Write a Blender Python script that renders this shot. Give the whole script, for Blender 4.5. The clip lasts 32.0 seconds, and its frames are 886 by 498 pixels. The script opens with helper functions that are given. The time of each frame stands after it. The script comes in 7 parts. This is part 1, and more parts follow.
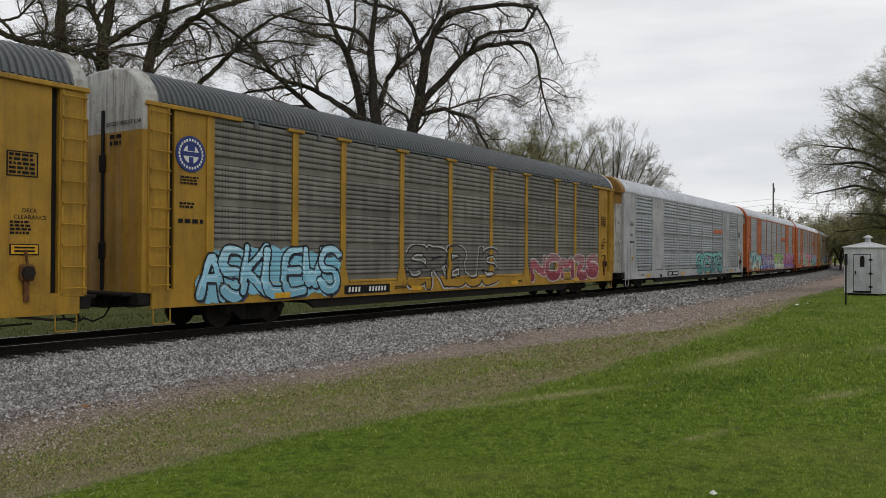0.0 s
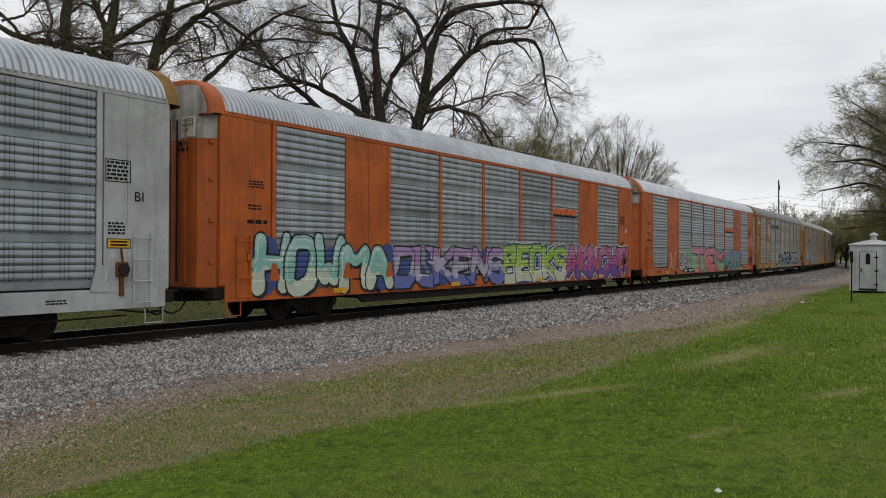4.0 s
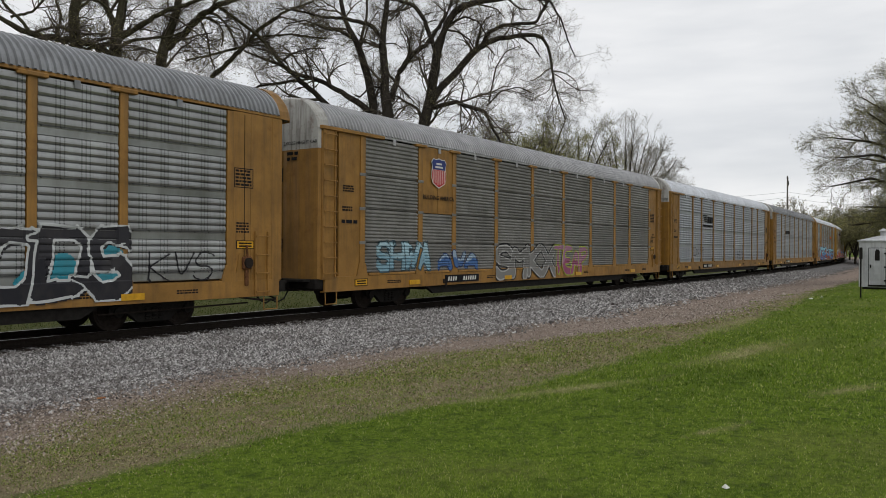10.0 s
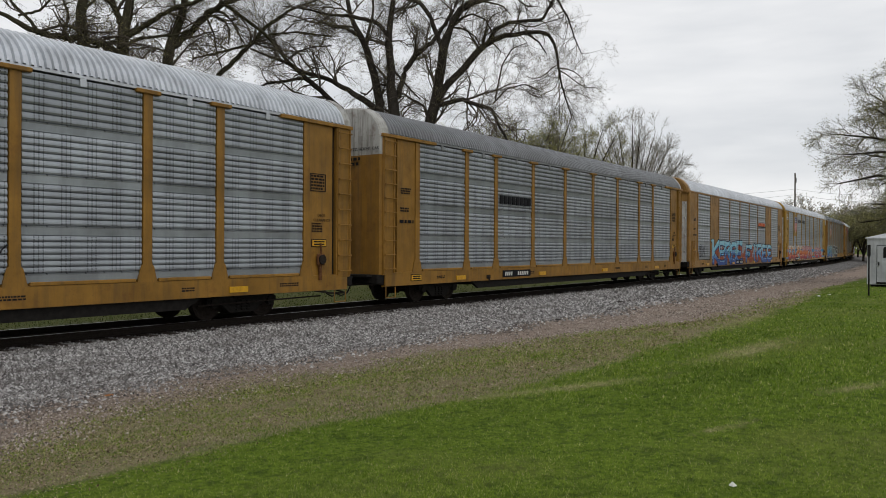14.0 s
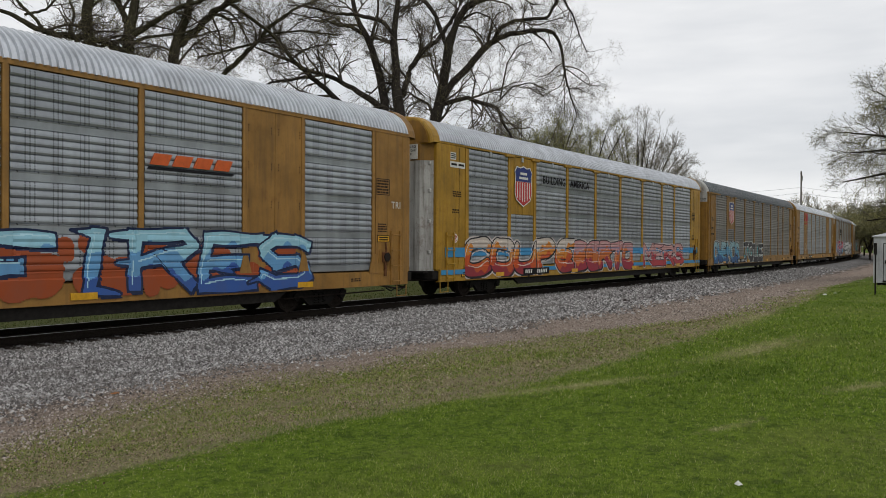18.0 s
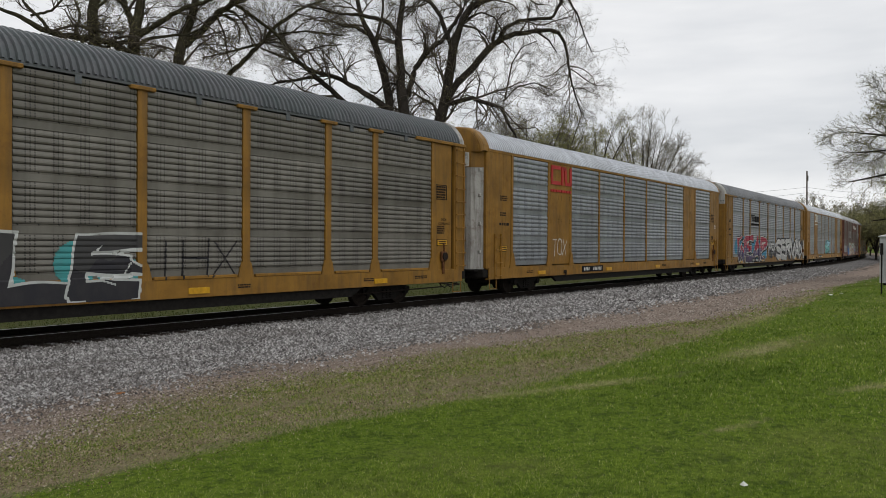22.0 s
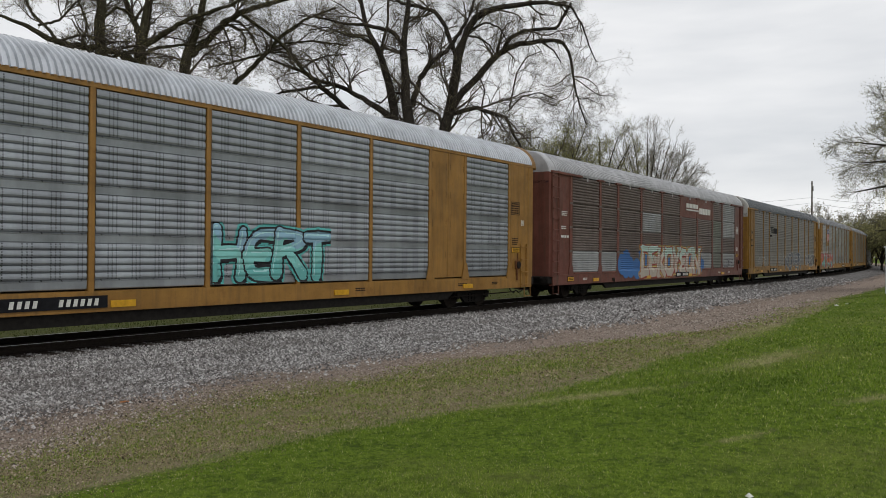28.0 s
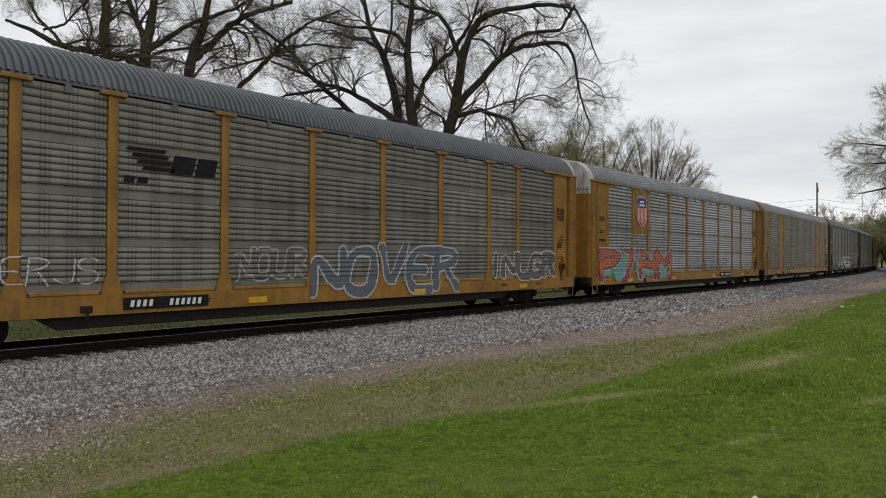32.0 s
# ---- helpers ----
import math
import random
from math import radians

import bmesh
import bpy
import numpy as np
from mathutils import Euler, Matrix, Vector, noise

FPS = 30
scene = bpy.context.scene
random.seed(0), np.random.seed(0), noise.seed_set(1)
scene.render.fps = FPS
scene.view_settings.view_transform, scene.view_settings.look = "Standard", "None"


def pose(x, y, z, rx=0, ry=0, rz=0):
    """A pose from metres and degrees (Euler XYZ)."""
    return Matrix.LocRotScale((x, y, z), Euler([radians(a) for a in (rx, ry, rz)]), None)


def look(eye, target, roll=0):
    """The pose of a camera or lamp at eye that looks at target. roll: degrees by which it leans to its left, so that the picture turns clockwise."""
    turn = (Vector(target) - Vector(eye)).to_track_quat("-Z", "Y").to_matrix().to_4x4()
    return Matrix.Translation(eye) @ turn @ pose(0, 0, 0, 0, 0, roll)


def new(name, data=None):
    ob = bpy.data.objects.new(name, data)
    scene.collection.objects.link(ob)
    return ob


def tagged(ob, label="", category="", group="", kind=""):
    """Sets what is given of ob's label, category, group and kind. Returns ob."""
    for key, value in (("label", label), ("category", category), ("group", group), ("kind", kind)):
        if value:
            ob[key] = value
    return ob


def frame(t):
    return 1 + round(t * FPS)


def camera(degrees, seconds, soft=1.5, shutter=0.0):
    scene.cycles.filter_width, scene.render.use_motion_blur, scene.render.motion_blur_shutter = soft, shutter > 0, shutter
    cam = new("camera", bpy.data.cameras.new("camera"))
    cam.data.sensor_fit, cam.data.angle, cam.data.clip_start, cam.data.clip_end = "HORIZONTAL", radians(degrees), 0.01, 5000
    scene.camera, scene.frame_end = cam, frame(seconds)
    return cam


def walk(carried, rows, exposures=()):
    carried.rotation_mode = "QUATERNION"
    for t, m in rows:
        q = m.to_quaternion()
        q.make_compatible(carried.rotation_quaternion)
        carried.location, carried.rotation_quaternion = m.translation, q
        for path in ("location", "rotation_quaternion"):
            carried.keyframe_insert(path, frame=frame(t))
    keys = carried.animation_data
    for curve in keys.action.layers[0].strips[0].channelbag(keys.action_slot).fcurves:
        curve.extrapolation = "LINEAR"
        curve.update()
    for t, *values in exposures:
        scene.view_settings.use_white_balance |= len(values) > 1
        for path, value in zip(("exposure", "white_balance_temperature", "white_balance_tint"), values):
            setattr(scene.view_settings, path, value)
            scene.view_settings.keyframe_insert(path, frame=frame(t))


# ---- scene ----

EYE = (0.0, 0.0, 1.84)
# seconds and the turn of the camera about x, y, z in degrees; the eye stands still
PATH = [
    (0, 90.450, -0.319, -56.247), (0.5, 90.457, -0.310, -56.219), (1, 90.429, -0.311, -56.186), (1.5, 90.404, -0.318, -56.144),
    (2, 90.377, -0.292, -56.086), (2.5, 90.353, -0.267, -56.042), (3, 90.318, -0.281, -55.994), (3.5, 90.306, -0.284, -55.959),
    (5.5, 90.176, -0.296, -55.794), (6, 90.149, -0.279, -55.752), (6.5, 90.128, -0.257, -55.709), (7, 90.113, -0.296, -55.677),
    (7.5, 90.085, -0.277, -55.635), (8, 90.061, -0.252, -55.590), (8.5, 90.030, -0.254, -55.554), (9, 90.014, -0.291, -55.505),
    (9.5, 90.004, -0.312, -55.448), (10, 89.970, -0.341, -55.393), (10.5, 89.949, -0.338, -55.342), (11, 89.930, -0.370, -55.297),
    (11.5, 89.904, -0.360, -55.234), (12, 89.885, -0.334, -55.194), (12.5, 89.862, -0.329, -55.138), (13, 89.834, -0.323, -55.066),
    (13.5, 89.816, -0.308, -54.996), (14, 89.792, -0.301, -54.933), (14.5, 89.774, -0.314, -54.893), (16.5, 89.655, -0.296, -54.676),
    (17, 89.649, -0.288, -54.646), (17.5, 89.659, -0.257, -54.607), (18, 89.678, -0.286, -54.568), (18.5, 89.731, -0.309, -54.531),
    (19, 89.771, -0.319, -54.492), (19.5, 89.776, -0.340, -54.448), (20, 89.770, -0.325, -54.396), (20.5, 89.743, -0.311, -54.345),
    (21, 89.726, -0.286, -54.299), (21.5, 89.694, -0.259, -54.251), (22, 89.689, -0.277, -54.223), (22.5, 89.698, -0.282, -54.185),
    (23, 89.796, -0.326, -54.157), (23.5, 89.938, -0.336, -54.136), (24, 90.017, -0.336, -54.120), (24.5, 90.007, -0.374, -54.089),
    (25, 90.006, -0.373, -54.032), (25.5, 90.005, -0.401, -54.001), (27.5, 90.340, -0.448, -53.938), (28, 90.364, -0.425, -53.912),
    (28.5, 90.398, -0.403, -53.874), (29, 90.483, -0.425, -53.872), (29.5, 90.546, -0.424, -53.833), (30, 90.608, -0.404, -53.803),
    (30.5, 90.620, -0.390, -53.762), (31, 90.583, -0.351, -53.714), (31.5, 90.560, -0.311, -53.658), (32, 90.538, -0.281, -53.597),
]
cam = camera(58.5, 32.0, soft=0.72, shutter=0.0)
walk(cam, [(t, pose(*EYE, rx, ry, rz)) for t, rx, ry, rz in PATH], exposures=[(0, 0.0), (32, 0.0)])

# ---------------------------------------------------------------- light
world = bpy.data.worlds.new("overcast_sky")
scene.world = world
world.use_nodes = True
wn, wl = world.node_tree.nodes, world.node_tree.links
wn.clear()
w_out, w_bg = wn.new("ShaderNodeOutputWorld"), wn.new("ShaderNodeBackground")
w_sky = wn.new("ShaderNodeTexSky")
w_sky.sky_type, w_sky.sun_disc = "NISHITA", False
w_sky.sun_elevation, w_sky.sun_rotation = radians(48), radians(215)
w_dim = wn.new("ShaderNodeVectorMath")
w_dim.operation = "SCALE"
w_dim.inputs["Scale"].default_value = 0.10
wl.new(w_sky.outputs[0], w_dim.inputs[0])
w_co, w_map = wn.new("ShaderNodeTexCoord"), wn.new("ShaderNodeMapping")
w_map.inputs["Scale"].default_value = (1.0, 1.0, 5.0)
wl.new(w_co.outputs["Generated"], w_map.inputs[0])
w_noise = wn.new("ShaderNodeTexNoise")
w_noise.inputs["Scale"].default_value, w_noise.inputs["Detail"].default_value = 2.6, 5.0
w_noise.inputs["Roughness"].default_value = 0.5
wl.new(w_map.outputs[0], w_noise.inputs["Vector"])
w_ramp = wn.new("ShaderNodeValToRGB")
w_ramp.color_ramp.elements[0].position, w_ramp.color_ramp.elements[1].position = 0.33, 0.68
w_ramp.color_ramp.elements[0].color = (0.68, 0.70, 0.73, 1)
w_ramp.color_ramp.elements[1].color = (0.95, 0.95, 0.955, 1)
wl.new(w_noise.outputs["Fac"], w_ramp.inputs[0])
w_mix = wn.new("ShaderNodeMix")
w_mix.data_type = "RGBA"
w_mix.inputs["Factor"].default_value = 0.94
wl.new(w_dim.outputs[0], w_mix.inputs[6])
wl.new(w_ramp.outputs[0], w_mix.inputs[7])
wl.new(w_mix.outputs[2], w_bg.inputs["Color"])
w_bg.inputs["Strength"].default_value = 1.0
wl.new(w_bg.outputs[0], w_out.inputs[0])

sun = new("sun", bpy.data.lights.new("sun", "SUN"))
sun.data.energy, sun.data.angle, sun.data.color = 0.5, radians(25), (1.0, 0.97, 0.93)
sun.matrix_world = look((-30, -45, 70), (0, 0, 0))

# ---------------------------------------------------------------- plan
TRACK_Y, CURVE_X, RADIUS = 16.56, 39.0, 1113.0     # straight track, then a bend away from the camera
PITCH, SPEED, SLOWING, FIRST = 28.6, 13.843, -0.0055, 24.4


def on_track(s, off=0.0, z=0.0):
    """The place at length s of the track, off metres beyond its middle, and the track's heading there."""
    if s <= CURVE_X:
        return Vector((s, TRACK_Y + off, z)), 0.0
    a = (s - CURVE_X) / RADIUS
    return Vector((CURVE_X + (RADIUS - off) * math.sin(a), TRACK_Y + RADIUS - (RADIUS - off) * math.cos(a), z)), a


PROFILE = ((-400, 0.9), (-60, 0.5), (-17, 0.20), (-14.5, 0.16), (-11.5, 0.03), (-10, -0.12), (-9, -0.25), (-7, -0.44), (-5.4, -0.47),
           (-4.2, -0.47), (-2.0, -0.21), (2.0, -0.21), (3.6, -0.48), (5, -0.6), (7, -0.55), (14, -0.3), (40, 0.0), (400, 1.0))


def ground_z(off):
    for (a, za), (b, zb) in zip(PROFILE, PROFILE[1:]):
        if off <= b:
            k = min(max((off - a) / (b - a), 0), 1)
            return za + (zb - za) * k
    return PROFILE[-1][1]


def off_of(x, y):
    return RADIUS - math.hypot(max(x - CURVE_X, 0), TRACK_Y + RADIUS - y)


def ground_at(x, y):
    return ground_z(off_of(x, y))


# ---------------------------------------------------------------- materials
def mat_base(name, rough=0.6, metal=0.0, gloss=0.35):
    m = bpy.data.materials.new(name)
    m.use_nodes = True
    b = m.node_tree.nodes["Principled BSDF"]
    b.inputs["Roughness"].default_value, b.inputs["Metallic"].default_value = rough, metal
    b.inputs["Specular IOR Level"].default_value = gloss if rough < 0.7 else 0.08
    return m, m.node_tree.nodes, m.node_tree.links, b


def noise_node(n, l, scale, detail=4.0, rough=0.55, coords="Object", stretch=(1, 1, 1)):
    co, mp, tx = n.new("ShaderNodeTexCoord"), n.new("ShaderNodeMapping"), n.new("ShaderNodeTexNoise")
    mp.inputs["Scale"].default_value = stretch
    l.new(co.outputs[coords], mp.inputs[0])
    l.new(mp.outputs[0], tx.inputs["Vector"])
    tx.inputs["Scale"].default_value, tx.inputs["Detail"].default_value, tx.inputs["Roughness"].default_value = scale, detail, rough
    return tx.outputs["Fac"]


def ramp(n, l, fac, stops):
    r = n.new("ShaderNodeValToRGB")
    e = r.color_ramp.elements
    while len(e) < len(stops):
        e.new(0.5)
    for el, (p, c) in zip(e, stops):
        el.position, el.color = p, (*c, 1) if len(c) == 3 else c
    l.new(fac, r.inputs[0])
    return r.outputs[0]


def mix(n, l, fac, a, b, blend="MIX"):
    x = n.new("ShaderNodeMix")
    x.data_type, x.blend_type = "RGBA", blend
    for sock, val in ((x.inputs[0], fac), (x.inputs[6], a), (x.inputs[7], b)):
        if hasattr(val, "links"):
            l.new(val, sock)
        elif isinstance(val, (int, float)):
            sock.default_value = val
        else:
            sock.default_value = (*val, 1)
    return x.outputs[2]


def bump(n, l, b, height, strength=0.3, dist=0.01):
    x = n.new("ShaderNodeBump")
    x.inputs["Strength"].default_value, x.inputs["Distance"].default_value = strength, dist
    l.new(height, x.inputs["Height"])
    l.new(x.outputs[0], b.inputs["Normal"])


def math_node(n, l, op, a, b=None, c=None):
    x = n.new("ShaderNodeMath")
    x.operation = op
    for sock, val in zip(x.inputs, (a, b, c)):
        if val is None:
            continue
        if hasattr(val, "links"):
            l.new(val, sock)
        else:
            sock.default_value = val
    return x.outputs[0]


def worn_paint(name, colour, dirt=(0.055, 0.038, 0.024), amount=0.35, rough=0.5, rust=(0.10, 0.035, 0.014)):
    """Old enamel: faded patches, streaks of grime that run down, scuffs and blotches of rust."""
    m, n, l, b = mat_base(name, rough)
    fade = noise_node(n, l, 0.8, 6, 0.65)
    streak = noise_node(n, l, 1.0, 6, 0.65, stretch=(6, 6, 0.45))
    blotch = noise_node(n, l, 2.3, 7, 0.72)
    speck = noise_node(n, l, 24, 4, 0.65)
    light = tuple(min(1, c * 1.25 + 0.006) for c in colour)
    dark = tuple(c * 0.72 for c in colour)
    c0 = mix(n, l, ramp(n, l, fade, ((0.32, (0, 0, 0)), (0.68, (1, 1, 1)))), dark, light)
    c1 = mix(n, l, ramp(n, l, streak, ((0.47, (0, 0, 0)), (0.72, (amount * 1.5,) * 3))), c0, dirt)
    c2 = mix(n, l, ramp(n, l, blotch, ((0.56, (0, 0, 0)), (0.72, (amount * 1.3,) * 3))), c1, rust)
    c3 = mix(n, l, ramp(n, l, speck, ((0.60, (0, 0, 0)), (0.70, (amount * 1.2,) * 3))), c2, rust)
    l.new(c3, b.inputs["Base Color"])
    l.new(ramp(n, l, blotch, ((0.3, (rough - 0.08,) * 3), (0.7, (rough + 0.2,) * 3))), b.inputs["Roughness"])
    bump(n, l, b, speck, 0.15, 0.004)
    return m


def panel_metal(name, colour, dirt, amount, metal=0.35, rough=0.48, holes=True):
    """Galvanised side sheet: cloudy zinc, grime in streaks, upright rows of small vent holes."""
    m, n, l, b = mat_base(name, rough, metal)
    cloud = noise_node(n, l, 1.6, 5, 0.65)
    streak = noise_node(n, l, 1.0, 4, 0.6, stretch=(2.6, 2.6, 0.5))
    smear = noise_node(n, l, 0.35, 4, 0.6, stretch=(1, 1, 2.2))
    light = tuple(min(1, c * 1.18) for c in colour)
    dark = tuple(c * 0.82 for c in colour)
    info = n.new("ShaderNodeObjectInfo")
    c0 = mix(n, l, ramp(n, l, cloud, ((0.3, (0, 0, 0)), (0.7, (1, 1, 1)))), dark, light)
    tone = math_node(n, l, "MULTIPLY_ADD", info.outputs["Random"], 0.30, 0.85)
    c0 = mix(n, l, 1.0, c0, tone, "MULTIPLY")
    c1 = mix(n, l, ramp(n, l, streak, ((0.42, (0, 0, 0)), (0.75, (amount,) * 3))), c0, dirt)
    c2 = mix(n, l, ramp(n, l, smear, ((0.45, (0, 0, 0)), (0.7, (amount * 0.7,) * 3))), c1, dirt)
    if holes:
        co, sep = n.new("ShaderNodeTexCoord"), n.new("ShaderNodeSeparateXYZ")
        l.new(co.outputs["Object"], sep.inputs[0])
        x, z = sep.outputs[0], sep.outputs[2]
        u = math_node(n, l, "ABSOLUTE", math_node(n, l, "SUBTRACT", math_node(n, l, "FRACT", math_node(n, l, "MULTIPLY", x, 11.0)), 0.5))
        w = math_node(n, l, "ABSOLUTE", math_node(n, l, "SUBTRACT", math_node(n, l, "FRACT", math_node(n, l, "MULTIPLY", z, 19.0)), 0.5))
        group = math_node(n, l, "LESS_THAN", math_node(n, l, "FRACT", math_node(n, l, "MULTIPLY", x, 1.83)), 0.56)
        ridged = None
        bolt = None
        for z0, z1 in ((1.08, 2.00), (2.00, 2.99), (2.99, 3.99), (3.99, 5.13)):
            k = math_node(n, l, "COMPARE", z, (z0 + 0.20 + z1) / 2, (z1 - z0 - 0.20) / 2)
            q = math_node(n, l, "COMPARE", z, z0 + 0.185, 0.016)
            ridged = k if ridged is None else math_node(n, l, "ADD", ridged, k)
            bolt = q if bolt is None else math_node(n, l, "ADD", bolt, q)
        dot = math_node(n, l, "MULTIPLY", math_node(n, l, "LESS_THAN", u, 0.15), math_node(n, l, "LESS_THAN", w, 0.27))
        dot = math_node(n, l, "MULTIPLY", math_node(n, l, "MULTIPLY", dot, group), ridged)
        bolt = math_node(n, l, "MULTIPLY", bolt, math_node(n, l, "LESS_THAN", math_node(n, l, "FRACT", math_node(n, l, "MULTIPLY", x, 2.5)), 0.07))
        c2 = mix(n, l, math_node(n, l, "MULTIPLY", math_node(n, l, "MAXIMUM", math_node(n, l, "MULTIPLY", dot, 0.92), bolt), 0.92), c2, (0.015, 0.015, 0.015))
    l.new(c2, b.inputs["Base Color"])
    l.new(ramp(n, l, cloud, ((0.2, (rough - 0.1,) * 3), (0.8, (rough + 0.14,) * 3))), b.inputs["Roughness"])
    return m


def plain(name, colour, rough=0.6, metal=0.0, vary=0.15, scale=6.0):
    m, n, l, b = mat_base(name, rough, metal)
    f = noise_node(n, l, scale, 5, 0.6)
    c = mix(n, l, ramp(n, l, f, ((0.3, (0, 0, 0)), (0.7, (1, 1, 1)))), tuple(x * (1 - vary) for x in colour), tuple(min(1, x * (1 + vary)) for x in colour))
    l.new(c, b.inputs["Base Color"])
    bump(n, l, b, f, 0.1, 0.004)
    return m


YELLOW = worn_paint("yellow_enamel", (0.245, 0.122, 0.014))
YELLOW_BRIGHT = worn_paint("bright_yellow_enamel", (0.34, 0.188, 0.014), amount=0.28)
YELLOW_OLD = worn_paint("faded_yellow_enamel", (0.26, 0.14, 0.028), amount=0.5)
TAN = worn_paint("tan_yellow_enamel", (0.27, 0.138, 0.028), amount=0.3)
ORANGE = worn_paint("orange_enamel", (0.40, 0.085, 0.008), amount=0.28)
WHITE_GREY = worn_paint("light_grey_enamel", (0.36, 0.365, 0.37), dirt=(0.14, 0.13, 0.12), amount=0.2, rust=(0.16, 0.12, 0.09))
SOOT = worn_paint("soot_black_enamel", (0.022, 0.021, 0.020), amount=0.3)
WHITE = worn_paint("dirty_white_enamel", (0.40, 0.395, 0.37), amount=0.55)
RED_BROWN = worn_paint("oxide_red_enamel", (0.135, 0.046, 0.032), amount=0.45)
SILVER = panel_metal("bright_zinc_sheet", (0.325, 0.348, 0.37), (0.11, 0.115, 0.12), 0.38, metal=0.6, rough=0.40)
GREY = panel_metal("grey_zinc_sheet", (0.33, 0.34, 0.335), (0.10, 0.09, 0.078), 0.40, metal=0.8, rough=0.38)
DARK = panel_metal("grimy_zinc_sheet", (0.188, 0.179, 0.155), (0.070, 0.062, 0.050), 0.55, metal=0.4, rough=0.5)
BROWN = panel_metal("rust_stained_sheet", (0.115, 0.092, 0.08), (0.06, 0.035, 0.028), 0.6, metal=0.1, rough=0.65)
FINE_BRIGHT = panel_metal("pale_ribbed_sheet", (0.34, 0.35, 0.35), (0.12, 0.11, 0.10), 0.4, metal=0.2, rough=0.55, holes=False)
FINE_BROWN = panel_metal("rust_stained_ribbed_sheet", (0.175, 0.145, 0.128), (0.075, 0.045, 0.036), 0.55, metal=0.3, rough=0.55, holes=False)
FINE_GREEN = panel_metal("greenish_ribbed_sheet", (0.17, 0.18, 0.155), (0.08, 0.07, 0.06), 0.45, metal=0.1, rough=0.65, holes=False)
FINE = panel_metal("dull_ribbed_sheet", (0.235, 0.232, 0.218), (0.10, 0.098, 0.088), 0.4, metal=0.35, rough=0.5, holes=False)
ROOF_BRIGHT = panel_metal("bright_roof_sheet", (0.52, 0.54, 0.57), (0.22, 0.22, 0.225), 0.3, metal=0.7, rough=0.34, holes=False)
ROOF_GREY = panel_metal("grey_roof_sheet", (0.24, 0.248, 0.26), (0.10, 0.096, 0.092), 0.4, holes=False)
ROOF_DARK = panel_metal("dark_roof_sheet", (0.115, 0.119, 0.126), (0.06, 0.095, 0.09), 0.4, holes=False)
ROOF_PALE = panel_metal("pale_stained_roof_sheet", (0.40, 0.40, 0.41), (0.20, 0.205, 0.20), 0.5, holes=False)
STEEL_DARK = plain("grimy_dark_steel", (0.017, 0.0155, 0.014), 0.75, 0.0, 0.3, 9)
IRON = plain("brown_black_iron", (0.024, 0.019, 0.016), 0.8, 0.0, 0.4, 14)
RUSTY = plain("rusty_brown_steel", (0.12, 0.055, 0.025), 0.8, 0.0, 0.5, 12)
RAIL_RUST = plain("rusty_rail_steel", (0.020, 0.016, 0.013), 0.8, 0.0, 0.3, 20)
RAIL_TOP = plain("polished_rail_head", (0.20, 0.19, 0.18), 0.35, 0.8, 0.15, 20)
TIE_WOOD = plain("creosoted_wood", (0.035, 0.028, 0.023), 0.9, 0.0, 0.4, 12)
BLACK = plain("black_paint", (0.014, 0.014, 0.016), 0.7, 0.0, 0.3, 8)
PLATE_WHITE = plain("white_lettering_paint", (0.62, 0.62, 0.58), 0.6, 0.0, 0.15, 20)
REFLECT = plain("yellow_reflective_tape", (0.58, 0.31, 0.015), 0.4, 0.0, 0.2, 10)
BRICK = plain("dull_orange_brick", (0.34, 0.14, 0.05), 0.9, 0.0, 0.3, 30)
SIGN_RED = plain("red_logo_paint", (0.42, 0.03, 0.03), 0.5, 0.0, 0.15, 6)
SIGN_BLUE = plain("navy_logo_paint", (0.02, 0.035, 0.16), 0.5, 0.0, 0.2, 6)
SIGN_ORANGE = plain("orange_logo_paint", (0.55, 0.10, 0.02), 0.5, 0.0, 0.15, 6)
SHED_WHITE = worn_paint("white_shed_paint", (0.45, 0.46, 0.475), amount=0.2)
BARK = plain("grey_brown_bark", (0.042, 0.036, 0.030), 0.95, 0.0, 0.45, 5)
BARK_MOSS = plain("mossy_bark", (0.055, 0.050, 0.032), 0.95, 0.0, 0.45, 4)
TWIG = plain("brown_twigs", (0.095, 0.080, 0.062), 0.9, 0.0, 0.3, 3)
# paler than TWIG: distance haze is put into the far twigs' colour
TWIG_FAR = plain("haze_paled_twigs", (0.23, 0.21, 0.165), 0.9, 0.0, 0.3, 3)
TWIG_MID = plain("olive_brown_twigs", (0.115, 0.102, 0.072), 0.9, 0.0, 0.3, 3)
BUD = plain("olive_buds", (0.20, 0.18, 0.085), 0.85, 0.0, 0.4, 2)
LEAF_DULL = plain("small_grey_green_leaves", (0.255, 0.245, 0.105), 0.85, 0.0, 0.4, 2)
LEAF = plain("young_yellow_green_leaves", (0.26, 0.255, 0.085), 0.8, 0.0, 0.45, 2)
POLE_WOOD = plain("weathered_pole_wood", (0.13, 0.115, 0.10), 0.9, 0.0, 0.3, 4)
CABLE = plain("grey_cable", (0.20, 0.20, 0.21), 0.6, 0.0, 0.1, 4)

SPRAY, _n, _l, _b = mat_base("spray_paint", 0.6, 0.0, 0.2)
_c = _n.new("ShaderNodeVertexColor")
_c.layer_name = "paint"
_f = noise_node(_n, _l, 3.0, 5, 0.65, stretch=(1, 1, 0.6))
_l.new(mix(_n, _l, ramp(_n, _l, _f, ((0.42, (0, 0, 0)), (0.85, (0.3, 0.3, 0.3)))), _c.outputs[0], (0.10, 0.09, 0.08)), _b.inputs["Base Color"])


